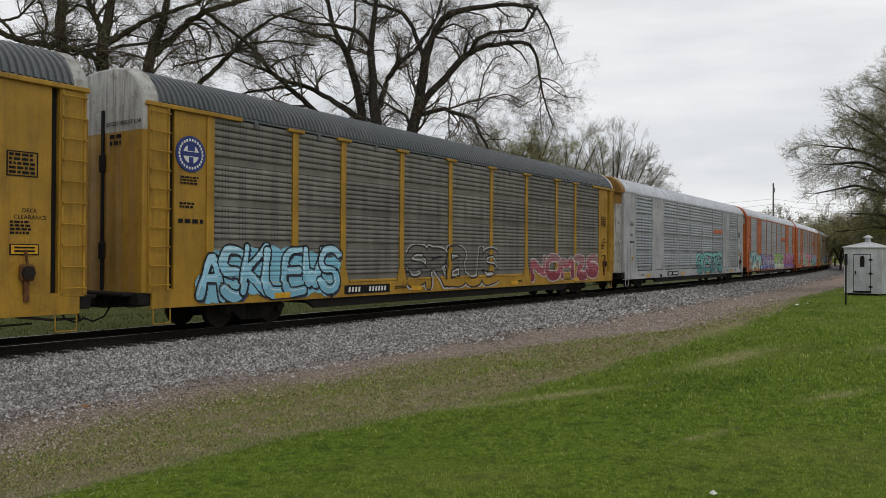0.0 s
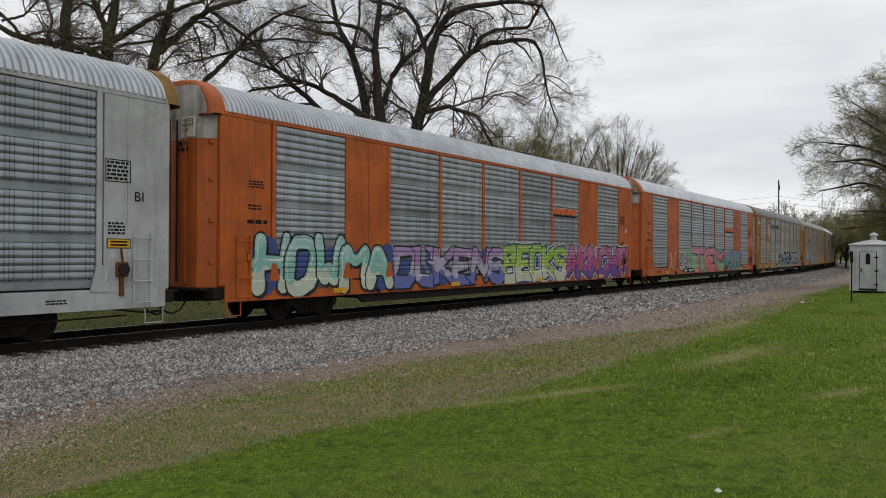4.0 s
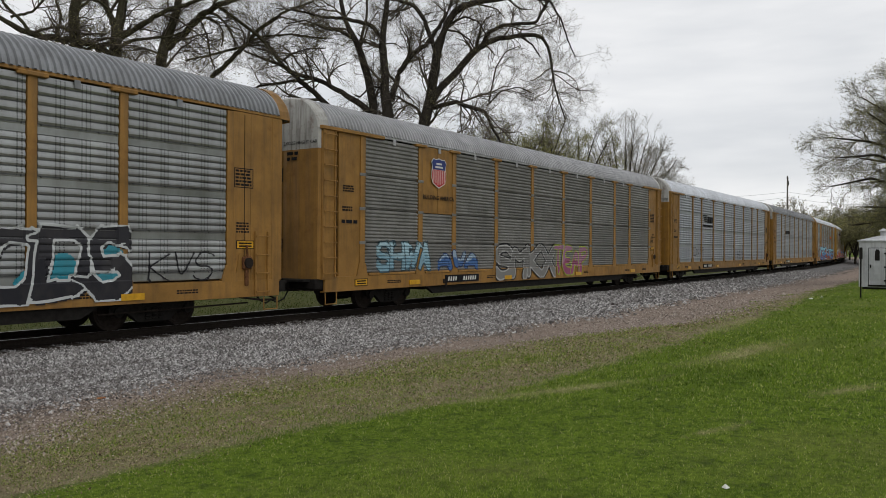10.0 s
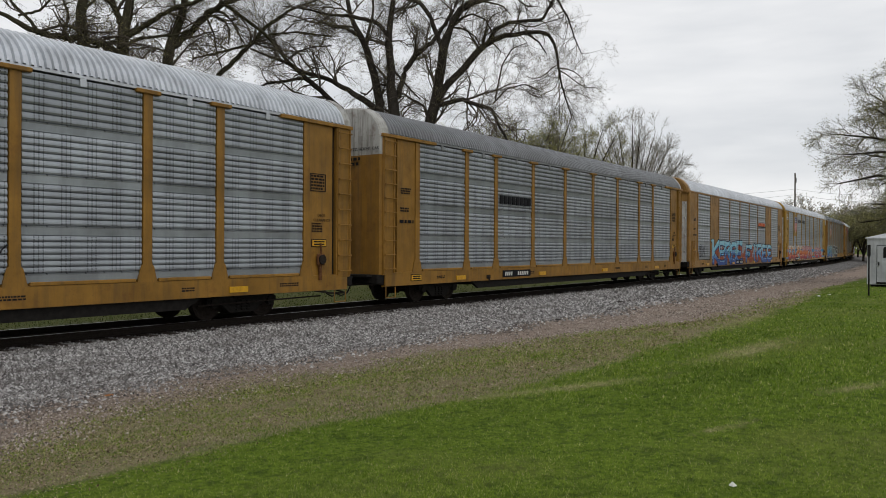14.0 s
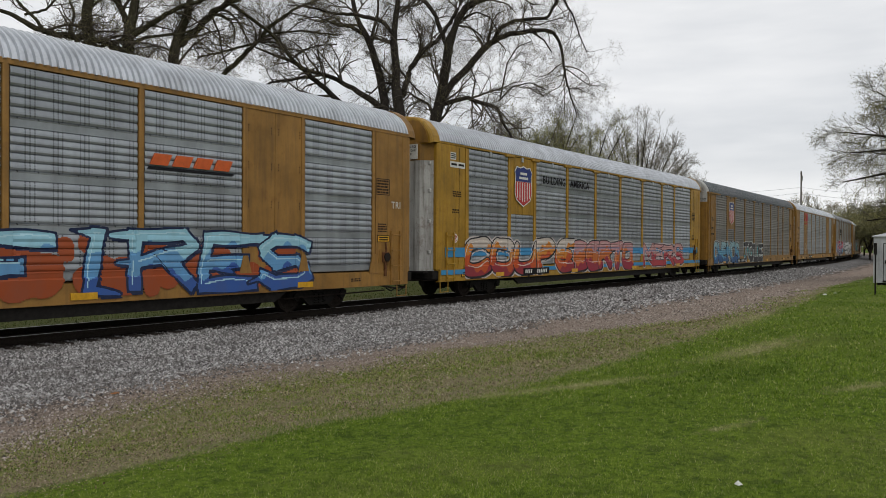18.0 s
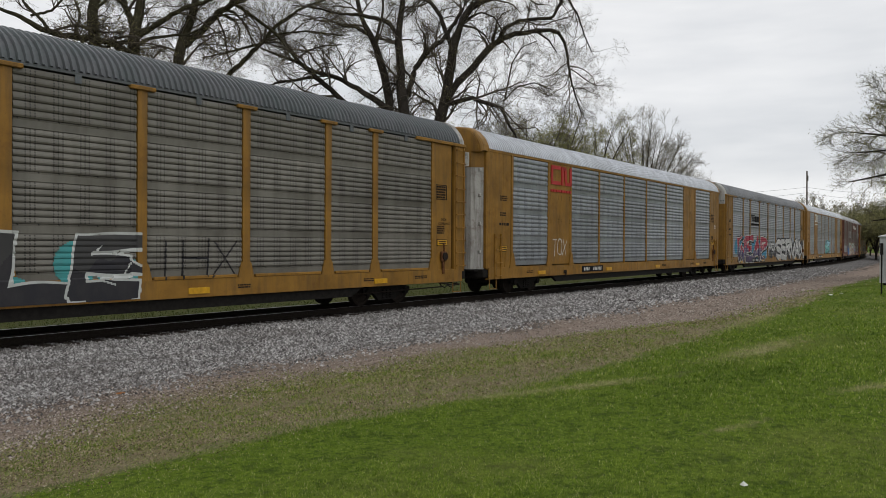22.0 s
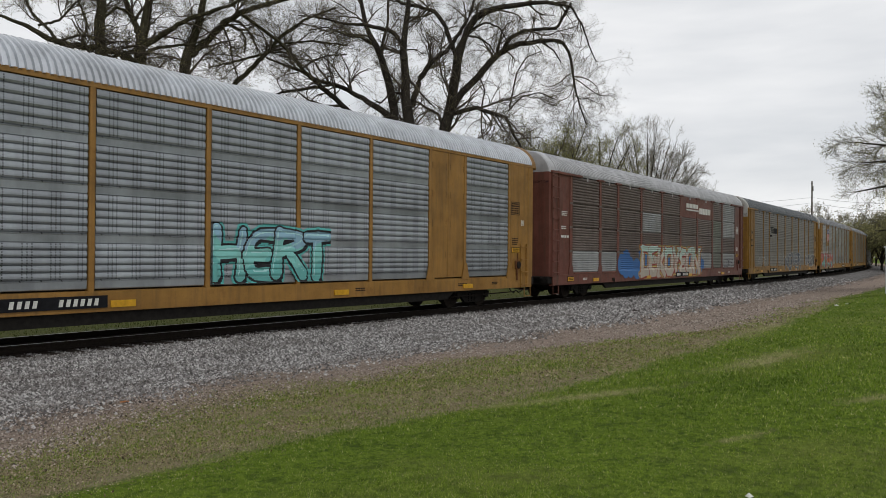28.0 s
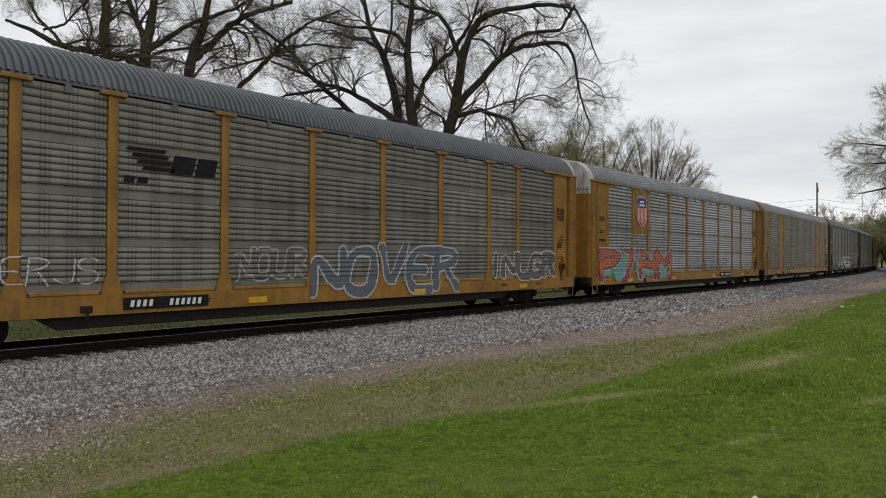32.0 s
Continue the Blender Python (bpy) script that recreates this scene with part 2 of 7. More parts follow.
# worn straw-coloured streaks in the lawn: x, y, half length, half width, heading
STREAKS = ((9.1, 4.4, 1.7, 0.26, -30), (8.1, 5.0, 0.5, 0.16, -15), (10.6, 1.35, 1.0, 0.2, -20), (14.2, 3.45, 2.6, 0.45, -8), (21.0, 5.2, 4.5, 0.5, 4), (17.0, 1.0, 1.6, 0.5, -20), (7.6, 2.1, 0.5, 0.12, -20))


# edges of lawn, dry grass and ballast: x, and metres from the middle of the track
LAWN_EDGE = ((3, -10.4), (6, -10.8), (8.5, -11.6), (18, -11.5), (30, -11.0), (45, -9.3))
DIRT_EDGE = ((4, -7.4), (8, -6.6), (14, -6.8), (18, -8.0), (22, -10.0), (42, -9.0))
STONE_EDGE = ((5, -4.9), (12, -4.5), (20, -4.8), (40, -4.6))


def edge_node(n, l, x, table):
    """The distance from the track at which a band ends, along x."""
    v = math_node(n, l, "DIVIDE", x, 60.0)
    k = ramp(n, l, v, tuple((a / 60, (-b / 20,) * 3) for a, b in table))
    return math_node(n, l, "MULTIPLY", k, -20.0)


def streak_mask(n, l):
    """Where the lawn is worn thin, 0 to 1, broken up by noise."""
    total = None
    for x, y, a, b, turn in STREAKS:
        tc, mp = n.new("ShaderNodeNewGeometry"), n.new("ShaderNodeMapping")
        mp.vector_type = "TEXTURE"
        mp.inputs["Location"].default_value = (x, y, 0)
        mp.inputs["Rotation"].default_value = (0, 0, radians(turn))
        mp.inputs["Scale"].default_value = (a, b, 1000)
        l.new(tc.outputs["Position"], mp.inputs[0])
        ln = n.new("ShaderNodeVectorMath")
        ln.operation = "LENGTH"
        l.new(mp.outputs[0], ln.inputs[0])
        k = math_node(n, l, "MAXIMUM", math_node(n, l, "MULTIPLY_ADD", ln.outputs["Value"], -0.62, 1.0), 0.0)
        total = k if total is None else math_node(n, l, "MAXIMUM", total, k)
    rough = noise_node(n, l, 5.0, 6, 0.8)
    return ramp(n, l, math_node(n, l, "ADD", total, math_node(n, l, "MULTIPLY_ADD", rough, 2.6, -1.3)), ((0.40, (0, 0, 0)), (1.05, (1, 1, 1))))


def ground_material():
    """Ballast by the track, a dirt path, thin dry grass, then a lawn: bands by the distance from the track."""
    m, n, l, b = mat_base("ballast_dirt_and_grass", 0.95)
    geo, sep = n.new("ShaderNodeNewGeometry"), n.new("ShaderNodeSeparateXYZ")
    l.new(geo.outputs["Position"], sep.inputs[0])
    dx = math_node(n, l, "MAXIMUM", math_node(n, l, "SUBTRACT", sep.outputs[0], CURVE_X), 0.0)
    dy = math_node(n, l, "SUBTRACT", TRACK_Y + RADIUS, sep.outputs[1])
    dist = math_node(n, l, "SQRT", math_node(n, l, "ADD", math_node(n, l, "MULTIPLY", dx, dx), math_node(n, l, "MULTIPLY", dy, dy)))
    off = math_node(n, l, "SUBTRACT", RADIUS, dist)
    wob = noise_node(n, l, 0.35, 5, 0.6)
    fine = noise_node(n, l, 2.2, 5, 0.7)
    soft = math_node(n, l, "ADD", off, math_node(n, l, "MULTIPLY_ADD", wob, 1.0, -0.5))
    loose = math_node(n, l, "ADD", soft, math_node(n, l, "MULTIPLY_ADD", fine, 1.8, -0.9))
    crisp = math_node(n, l, "ADD", soft, math_node(n, l, "MULTIPLY_ADD", fine, 0.5, -0.25))
    past_lawn = math_node(n, l, "SUBTRACT", crisp, edge_node(n, l, sep.outputs[0], LAWN_EDGE))
    past_dry = math_node(n, l, "SUBTRACT", loose, edge_node(n, l, sep.outputs[0], DIRT_EDGE))
    past_dirt = math_node(n, l, "SUBTRACT", loose, edge_node(n, l, sep.outputs[0], STONE_EDGE))
    grain = noise_node(n, l, 16, 5, 0.75)
    grit = noise_node(n, l, 55, 3, 0.7)
    clump = noise_node(n, l, 5.0, 5, 0.7)
    big = noise_node(n, l, 0.22, 4, 0.6)
    lawn = mix(n, l, ramp(n, l, grain, ((0.36, (0, 0, 0)), (0.64, (1, 1, 1)))), (0.036, 0.066, 0.007), (0.145, 0.205, 0.020))
    lawn = mix(n, l, ramp(n, l, clump, ((0.50, (0, 0, 0)), (0.66, (0.65, 0.65, 0.65)))), lawn, (0.030, 0.054, 0.008))
    lawn = mix(n, l, ramp(n, l, big, ((0.50, (0, 0, 0)), (0.66, (0.4, 0.4, 0.4)))), lawn, (0.18, 0.18, 0.055))
    lawn = mix(n, l, math_node(n, l, "MULTIPLY", streak_mask(n, l), 0.5), lawn, (0.24, 0.20, 0.10))
    dry = mix(n, l, ramp(n, l, clump, ((0.46, (0, 0, 0)), (0.60, (1, 1, 1)))), (0.215, 0.170, 0.105), (0.088, 0.124, 0.024))
    dry = mix(n, l, 0.5, dry, ramp(n, l, grit, ((0.35, (0.03, 0.026, 0.017)), (0.65, (0.42, 0.35, 0.23)))))
    dirt = mix(n, l, ramp(n, l, fine, ((0.35, (0, 0, 0)), (0.7, (1, 1, 1)))), (0.185, 0.138, 0.108), (0.345, 0.262, 0.205))
    dirt = mix(n, l, 0.5, dirt, ramp(n, l, grit, ((0.35, (0.05, 0.042, 0.036)), (0.65, (0.46, 0.38, 0.32)))))
    rut = noise_node(n, l, 0.9, 5, 0.7, stretch=(0.35, 2.2, 1))
    stone = ramp(n, l, grit, ((0.30, (0.030, 0.028, 0.027)), (0.5, (0.14, 0.134, 0.13)), (0.70, (0.40, 0.385, 0.38))))

    def step(a, b_, of=off):
        x = n.new("ShaderNodeMapRange")
        x.inputs["From Min"].default_value, x.inputs["From Max"].default_value = a, b_
        l.new(of, x.inputs["Value"])
        return x.outputs[0]

    band = math_node(n, l, "MULTIPLY", step(-1.6, -0.8, past_dirt), step(1.4, 0.6, past_dirt))
    rut = math_node(n, l, "MULTIPLY", band, ramp(n, l, rut, ((0.46, (0, 0, 0)), (0.60, (0.8, 0.8, 0.8)))))
    c = mix(n, l, step(-0.12, 0.12, past_lawn), lawn, dry)
    c = mix(n, l, step(-0.5, 0.4, past_dry), c, dirt)
    c = mix(n, l, step(-0.35, 0.35, past_dirt), c, stone)
    c = mix(n, l, rut, c, (0.060, 0.050, 0.045))
    # near-black band along the track bed, a little past the tie ends
    bed_dark = math_node(n, l, "MULTIPLY", step(-1.75, -1.35, crisp), step(1.9, 1.4, crisp))
    c = mix(n, l, math_node(n, l, "MULTIPLY", bed_dark, 0.85), c, (0.022, 0.019, 0.017))
    c = mix(n, l, step(5.0, 6.5, soft), c, mix(n, l, 0.7, lawn, (0.055, 0.048, 0.024)))
    l.new(c, b.inputs["Base Color"])
    bump(n, l, b, grain, 0.6, 0.06)
    return m


GROUND = ground_material()


# ---------------------------------------------------------------- mesh helpers
class Shape:
    """Vertices and faces, gathered before they become one mesh."""

    def __init__(self):
        self.v, self.f = [], []

    def add(self, verts, faces):
        o = len(self.v)
        self.v += [tuple(p) for p in verts]
        self.f += [tuple(i + o for i in face) for face in faces]
        return self

    def box(self, x0, x1, y0, y1, z0, z1, c=0.0):
        """A box; c: the chamfer of its twelve edges."""
        if not c:
            v = [(x, y, z) for z in (z0, z1) for y in (y0, y1) for x in (x0, x1)]
            return self.add(v, [(0, 2, 3, 1), (4, 5, 7, 6), (0, 1, 5, 4), (2, 6, 7, 3), (0, 4, 6, 2), (1, 3, 7, 5)])
        c = min(c, (x1 - x0) / 2.2, (y1 - y0) / 2.2, (z1 - z0) / 2.2)
        rings = []
        for z, k in ((z0, c), (z0 + c, 0), (z1 - c, 0), (z1, c)):
            a = (x0 + k, x1 - k, y0 + k, y1 - k)
            d = c if k == 0 else 0.0
            rings.append([(a[0] + d, a[2], z), (a[1] - d, a[2], z), (a[1], a[2] + d, z), (a[1], a[3] - d, z),
                          (a[1] - d, a[3], z), (a[0] + d, a[3], z), (a[0], a[3] - d, z), (a[0], a[2] + d, z)])
        v = [p for r in rings for p in r]
        f = [tuple(reversed(range(8))), tuple(range(24, 32))]
        for r in range(3):
            f += [(r * 8 + i, r * 8 + (i + 1) % 8, r * 8 + 8 + (i + 1) % 8, r * 8 + 8 + i) for i in range(8)]
        return self.add(v, f)

    def extrude(self, profile, x0, x1, caps=True):
        """A closed outline of (y, z), drawn out along x."""
        k = len(profile)
        v = [(x, y, z) for x in (x0, x1) for y, z in profile]
        f = [(i, (i + 1) % k, k + (i + 1) % k, k + i) for i in range(k)]
        if caps:
            f += [tuple(reversed(range(k))), tuple(range(k, 2 * k))]
        return self.add(v, f)

    def plate(self, outline, y0, y1):
        """A closed outline of (x, z), given a thickness from y0 to y1."""
        k = len(outline)
        v = [(x, y, z) for y in (y0, y1) for x, z in outline]
        f = [((i + 1) % k, i, k + i, k + (i + 1) % k) for i in range(k)] + [tuple(range(k)), tuple(reversed(range(k, 2 * k)))]
        return self.add(v, f)

    def tube(self, pts, radii, sides=6, cap=True):
        pts = [Vector(p) for p in pts]
        ring = []
        side = None
        for i, p in enumerate(pts):
            d = (pts[min(i + 1, len(pts) - 1)] - pts[max(i - 1, 0)])
            d = d.normalized() if d.length > 1e-9 else Vector((0, 0, 1))
            ref = side if side is not None else (Vector((1, 0, 0)) if abs(d.x) < 0.8 else Vector((0, 0, 1)))
            u = (ref - d * ref.dot(d))
            u = u.normalized() if u.length > 1e-6 else d.orthogonal().normalized()
            side, w = u, d.cross(u)
            r = radii[i] if hasattr(radii, "__len__") else radii
            ring += [p + (u * math.cos(2 * math.pi * j / sides) + w * math.sin(2 * math.pi * j / sides)) * r for j in range(sides)]
        k = len(pts)
        f = [(i * sides + j, i * sides + (j + 1) % sides, (i + 1) * sides + (j + 1) % sides, (i + 1) * sides + j) for i in range(k - 1) for j in range(sides)]
        if cap:
            f += [tuple(reversed(range(sides))), tuple(range((k - 1) * sides, k * sides))]
        return self.add(ring, f)

    def disc(self, x, z, y0, y1, r, sides=20):
        """A round plate that faces along y."""
        return self.plate([(x + r * math.cos(-2 * math.pi * i / sides), z + r * math.sin(-2 * math.pi * i / sides)) for i in range(sides)], y0, y1)

    def mesh(self, name, material, smooth=False):
        me = bpy.data.meshes.new(name)
        me.from_pydata(self.v, [], self.f)
        for mt in material if isinstance(material, (list, tuple)) else [material]:
            me.materials.append(mt)
        if smooth:
            me.shade_smooth()
        return me


SHARED = {}


def part(name, build, material, parent, label="", key=None, at=None, smooth=False):
    """Links one mesh under a thing or a part. build: a Shape, or a function that gives one; key: alike pieces share their mesh."""
    me = SHARED.get((key, material.name)) if key else None
    if me is None:
        me = (build() if callable(build) else build).mesh(name, material, smooth)
        if key:
            SHARED[(key, material.name)] = me
    ob = new(name, me)
    ob.parent = parent
    if at:
        ob.location = at
    return tagged(ob, label)


def letters(text, size, y=0.0, bold=0.0):
    """Flat lettering in the xz plane, that reads from the camera's side."""
    cu = bpy.data.curves.new("letters", "FONT")
    cu.body, cu.size, cu.extrude, cu.resolution_u = text, size, 0.002, 2
    cu.offset, cu.space_character = bold, 1.06
    ob = bpy.data.objects.new("letters", cu)
    scene.collection.objects.link(ob)
    bpy.context.view_layer.update()
    me = bpy.data.meshes.new_from_object(ob.evaluated_get(bpy.context.evaluated_depsgraph_get()))
    bpy.data.objects.remove(ob)
    s = Shape()
    s.v = [(p.co.x, y - p.co.z, p.co.y) for p in me.vertices]
    s.f = [tuple(p.vertices) for p in me.polygons]
    return s

# ---------------------------------------------------------------- ground and track
def build_ground():
    offs = [-900, -400, -200, -100, -60, -40, -30, -24, -20] + [-17 + 0.5 * i for i in range(47)] + [7, 8, 10, 12, 14, 18, 24, 32, 40, 60, 100, 200, 400, 800, 1050]
    ss = [-2500, -900, -400, -200, -100, -60, -40, -30] + [-24 + i for i in range(100)] + [80, 90, 100, 115, 130, 150, 175, 200, 240, 300, 360, 440, 540, 700, 900, 1200, 1500, 1750, 2300, 2800]
    g, index = Shape(), {}
    for i, s in enumerate(ss):
        for j, o in enumerate(offs):
            p, _ = on_track(s, o)
            fade = 1.0 if abs(o) > 3 else 0.25
            z = ground_z(o) + fade * 0.03 * math.sin(s * 0.9 + 1.7 * math.sin(o * 0.6)) * math.sin(o * 0.8)
            g.v.append((p.x, p.y, z))
    k = len(offs)
    g.f = [(i * k + j, (i + 1) * k + j, (i + 1) * k + j + 1, i * k + j + 1) for i in range(len(ss) - 1) for j in range(k - 1)]
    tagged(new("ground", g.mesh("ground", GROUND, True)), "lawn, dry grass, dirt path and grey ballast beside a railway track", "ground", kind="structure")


build_ground()

RAIL_OUTLINE = ((-0.075, -0.17), (0.075, -0.17), (0.07, -0.155), (0.012, -0.135), (0.01, -0.045), (0.036, -0.035), (0.037, -0.008), (0.028, 0.0),
                (-0.028, 0.0), (-0.037, -0.008), (-0.036, -0.035), (-0.01, -0.045), (-0.012, -0.135), (-0.07, -0.155))
TRACK_STEPS = [-60, -30, 0, 20, 30] + [36 + 7 * i for i in range(45)]


def build_rails():
    track = tagged(new("railway_track"), "curving single railway track on wooden ties in grey ballast", "railway track", kind="structure")
    for off in (-0.755, 0.755):
        g, k = Shape(), len(RAIL_OUTLINE)
        for s in TRACK_STEPS:
            g.v += [tuple(on_track(s, off + y, z)[0]) for y, z in RAIL_OUTLINE]
        g.f = [(i * k + j, i * k + (j + 1) % k, (i + 1) * k + (j + 1) % k, (i + 1) * k + j) for i in range(len(TRACK_STEPS) - 1) for j in range(k)]
        me = g.mesh("rail", [RAIL_RUST, RAIL_TOP])
        for i, p in enumerate(me.polygons):
            p.material_index = 1 if i % k == 7 else 0
        ob = new("rail", me)
        ob.parent = track
        tagged(ob, "rusty steel rail with a worn bright head")
    rng = random.Random(5)
    tie = [Shape().box(-0.115, 0.115, -1.3, 1.3, -0.35, -0.172, 0.012).mesh("tie", TIE_WOOD) for _ in range(1)][0]
    rest = Shape()
    for i in range(560):
        s = -20 + 0.52 * i
        p, a = on_track(s + rng.uniform(-0.03, 0.03))
        m = Matrix.Translation(p) @ Matrix.Rotation(a + rng.uniform(-0.012, 0.012), 4, "Z")
        if i < 260:
            ob = new("tie", tie)
            ob.parent, ob.matrix_local = track, m
        else:
            b = Shape().box(-0.115, 0.115, -1.3, 1.3, -0.35, -0.172)
            rest.add([m @ Vector(v) for v in b.v], b.f)
    ob = new("far_ties", rest.mesh("far_ties", TIE_WOOD))
    ob.parent = track
    tagged(ob, "dark wooden ties", kind="stuff")


build_rails()


# ---------------------------------------------------------------- rail cars
POSTS = (-11.85, -9.0, -7.05, -4.23, -1.41, 1.41, 4.23, 7.05, 9.0, 11.85)
ROWS = ((1.08, 2.00), (2.00, 2.99), (2.99, 3.99), (3.99, 5.13))
HALF = 13.6
SIDE = -1.47


def sheet_line(z0, z1, kind):
    """The upright line of one side sheet, (y, z): five pressed ridges and a flat lap, or many fine ribs."""
    pts = []
    if kind == "fine":
        count, low = 9, z0 + 0.035
        step = (z1 - 0.02 - low) / count
        pts.append((SIDE + 0.02, z0 + 0.012))
        for i in range(count):
            a = low + i * step
            pts += [(SIDE, a), (SIDE - 0.040, a + step * 0.3), (SIDE - 0.040, a + step * 0.66), (SIDE, a + step * 0.94)]
        pts.append((SIDE + 0.02, z1 - 0.008))
        return pts
    flat, count = 0.19, 6 if kind == "old" else 5
    step = (z1 - z0 - flat) / count
    low = z0 + flat
    pts += [(SIDE + 0.004, z0), (SIDE - 0.012, z0 + 0.015), (SIDE - 0.016, low - 0.035), (SIDE - 0.022, low - 0.012)]
    for i in range(count):
        a = low + i * step
        pts += [(SIDE + 0.006, a + step * 0.03), (SIDE - 0.020, a + step * 0.14), (SIDE - 0.032, a + step * 0.34), (SIDE - 0.030, a + step * 0.56), (SIDE - 0.016, a + step * 0.95)]
    pts.append((SIDE + 0.004, z1))
    return pts


def line_y(z, kind):
    for z0, z1 in ROWS:
        if z0 <= z <= z1:
            pts = sheet_line(z0, z1, kind)
            for (ya, za), (yb, zb) in zip(pts, pts[1:]):
                if za <= z <= zb and zb > za:
                    return ya + (yb - ya) * (z - za) / (zb - za)
    return SIDE - 0.03


def sheet(x0, x1, z0, z1, kind):
    pts = sheet_line(z0, z1, kind)
    k = len(pts)
    v = [(x, y, z) for x in (x0, x1) for y, z in pts] + [(x, -1.40, z) for x in (x0, x1) for z in (z0, z1)]
    f = [(i, k + i, k + i + 1, i + 1) for i in range(k - 1)]
    b = 2 * k
    f += [(b, b + 1, b + 3, b + 2), (0, b, b + 2, k), (k - 1, 2 * k - 1, b + 3, b + 1)]
    return Shape().add(v, f)


def roof_shape(x0, x1):
    """Arched roof of cross-ribbed sheets."""
    arch = ((-1.50, 5.21), (-1.46, 5.356), (-1.37, 5.527), (-1.20, 5.71), (-0.95, 5.869), (-0.6, 6.003), (-0.2, 6.064), (0.2, 6.064), (0.6, 6.003), (0.95, 5.869),
            (1.20, 5.71), (1.37, 5.527), (1.46, 5.356), (1.50, 5.21))
    g, k = Shape(), len(arch)
    pitch = 0.15
    n = int((x1 - x0) / pitch)
    pitch = (x1 - x0) / n
    xs = []
    for i in range(n):
        xs += [(x0 + i * pitch, 0.0), (x0 + (i + 0.40) * pitch, 0.0), (x0 + (i + 0.55) * pitch, 0.055), (x0 + (i + 0.85) * pitch, 0.055)]
    xs.append((x1, 0.0))
    for x, up in xs:
        for y, z in arch:
            r = math.hypot(y, z - 4.2)
            g.v.append((x, y + up * y / r, z + up * (z - 4.2) / r))
    g.f = [(i * k + j, (i + 1) * k + j, (i + 1) * k + j + 1, i * k + j + 1) for i in range(len(xs) - 1) for j in range(k - 1)]
    g.f.append(tuple(reversed(range(k))))
    g.f.append(tuple(range((len(xs) - 1) * k, len(xs) * k)))
    return g


END_ARCH = ((-1.50, 5.15), (-1.47, 5.356), (-1.36, 5.576), (-1.12, 5.844), (-0.85, 5.991), (-0.4, 6.064), (0.4, 6.064), (0.85, 5.991), (1.12, 5.844), (1.36, 5.576), (1.47, 5.356), (1.50, 5.15))


def hood_shape(sign, x_in, x_out):
    """The smooth end piece of a roof, closed by an upright face over the end doors."""
    g, k = Shape(), len(END_ARCH)
    for x, s, dz in ((x_in, 1.004, -0.01), (x_out - 0.10, 1.004, -0.01), (x_out - 0.03, 0.985, 0.01), (x_out, 0.955, 0.04)):
        g.v += [(x * sign, y * s, z - dz) for y, z in END_ARCH]
    order = 1 if sign > 0 else -1
    for i in range(3):
        for j in range(k - 1):
            g.f.append((i * k + j, (i + 1) * k + j, (i + 1) * k + j + 1, i * k + j + 1)[::order])
    g.f.append(tuple(range(3 * k, 4 * k))[::order])
    g.f.append(tuple(reversed(range(k)))[::order])
    return g


def wheel_shape():
    g = Shape()
    for r0, r1, y0, y1 in ((0.42, 0.42, -0.055, 0.075), (0.45, 0.44, 0.075, 0.10)):
        pts = [(y0, r0), (y1, r1)]
        k = 20
        o = len(g.v)
        for y, r in pts:
            g.v += [(r * math.cos(2 * math.pi * i / k), y, r * math.sin(2 * math.pi * i / k)) for i in range(k)]
        g.f += [(o + i, o + (i + 1) % k, o + k + (i + 1) % k, o + k + i) for i in range(k)]
        g.f += [tuple(range(o + k, o + 2 * k))]
    k, o = 20, len(g.v)
    for y, r in ((-0.055, 0.42), (-0.055, 0.35), (-0.02, 0.32), (-0.035, 0.14), (-0.075, 0.12)):
        g.v += [(r * math.cos(2 * math.pi * i / k), y, r * math.sin(2 * math.pi * i / k)) for i in range(k)]
    g.f += [(o + j * k + (i + 1) % k, o + j * k + i, o + (j + 1) * k + i, o + (j + 1) * k + (i + 1) % k) for j in range(4) for i in range(k)]
    g.f.append(tuple(range(o + 4 * k, o + 5 * k)))
    return g


def truck_frame_shape():
    """The cast side frames of a truck with their bolster and spring nest."""
    g = Shape()
    for side in (-1, 1):
        y0, y1 = (side * 1.02 - 0.06, side * 1.02 + 0.06)
        g.plate([(-1.10, 0.40), (-1.10, 0.53), (-0.85, 0.57), (-0.5, 0.63), (0.5, 0.63), (0.85, 0.57), (1.10, 0.53), (1.10, 0.40), (0.76, 0.44),
                 (0.55, 0.30), (0.40, 0.17), (-0.40, 0.17), (-0.55, 0.30), (-0.76, 0.44)], y0, y1)
        g.box(-0.30, 0.30, y0 - 0.03, y1 + 0.03, 0.52, 0.60, 0.01)
        for i in range(3):
            for j in range(4):
                x, z = -0.17 + 0.17 * i, 0.22 + 0.07 * j
                g.box(x - 0.06, x + 0.06, y0 - 0.045, y0 + 0.02, z, z + 0.045, 0.012)
        for x in (-0.89, 0.89):
            g.tube([(x, side * 1.0, 0.42), (x, side * 1.13, 0.42)], 0.115, 10)
    g.box(-0.18, 0.18, -1.1, 1.1, 0.5, 0.66, 0.02)
    g.box(-0.75, -0.6, -0.6, 0.6, 0.3, 0.42, 0.02)
    g.box(0.6, 0.75, -0.6, 0.6, 0.3, 0.42, 0.02)
    return g


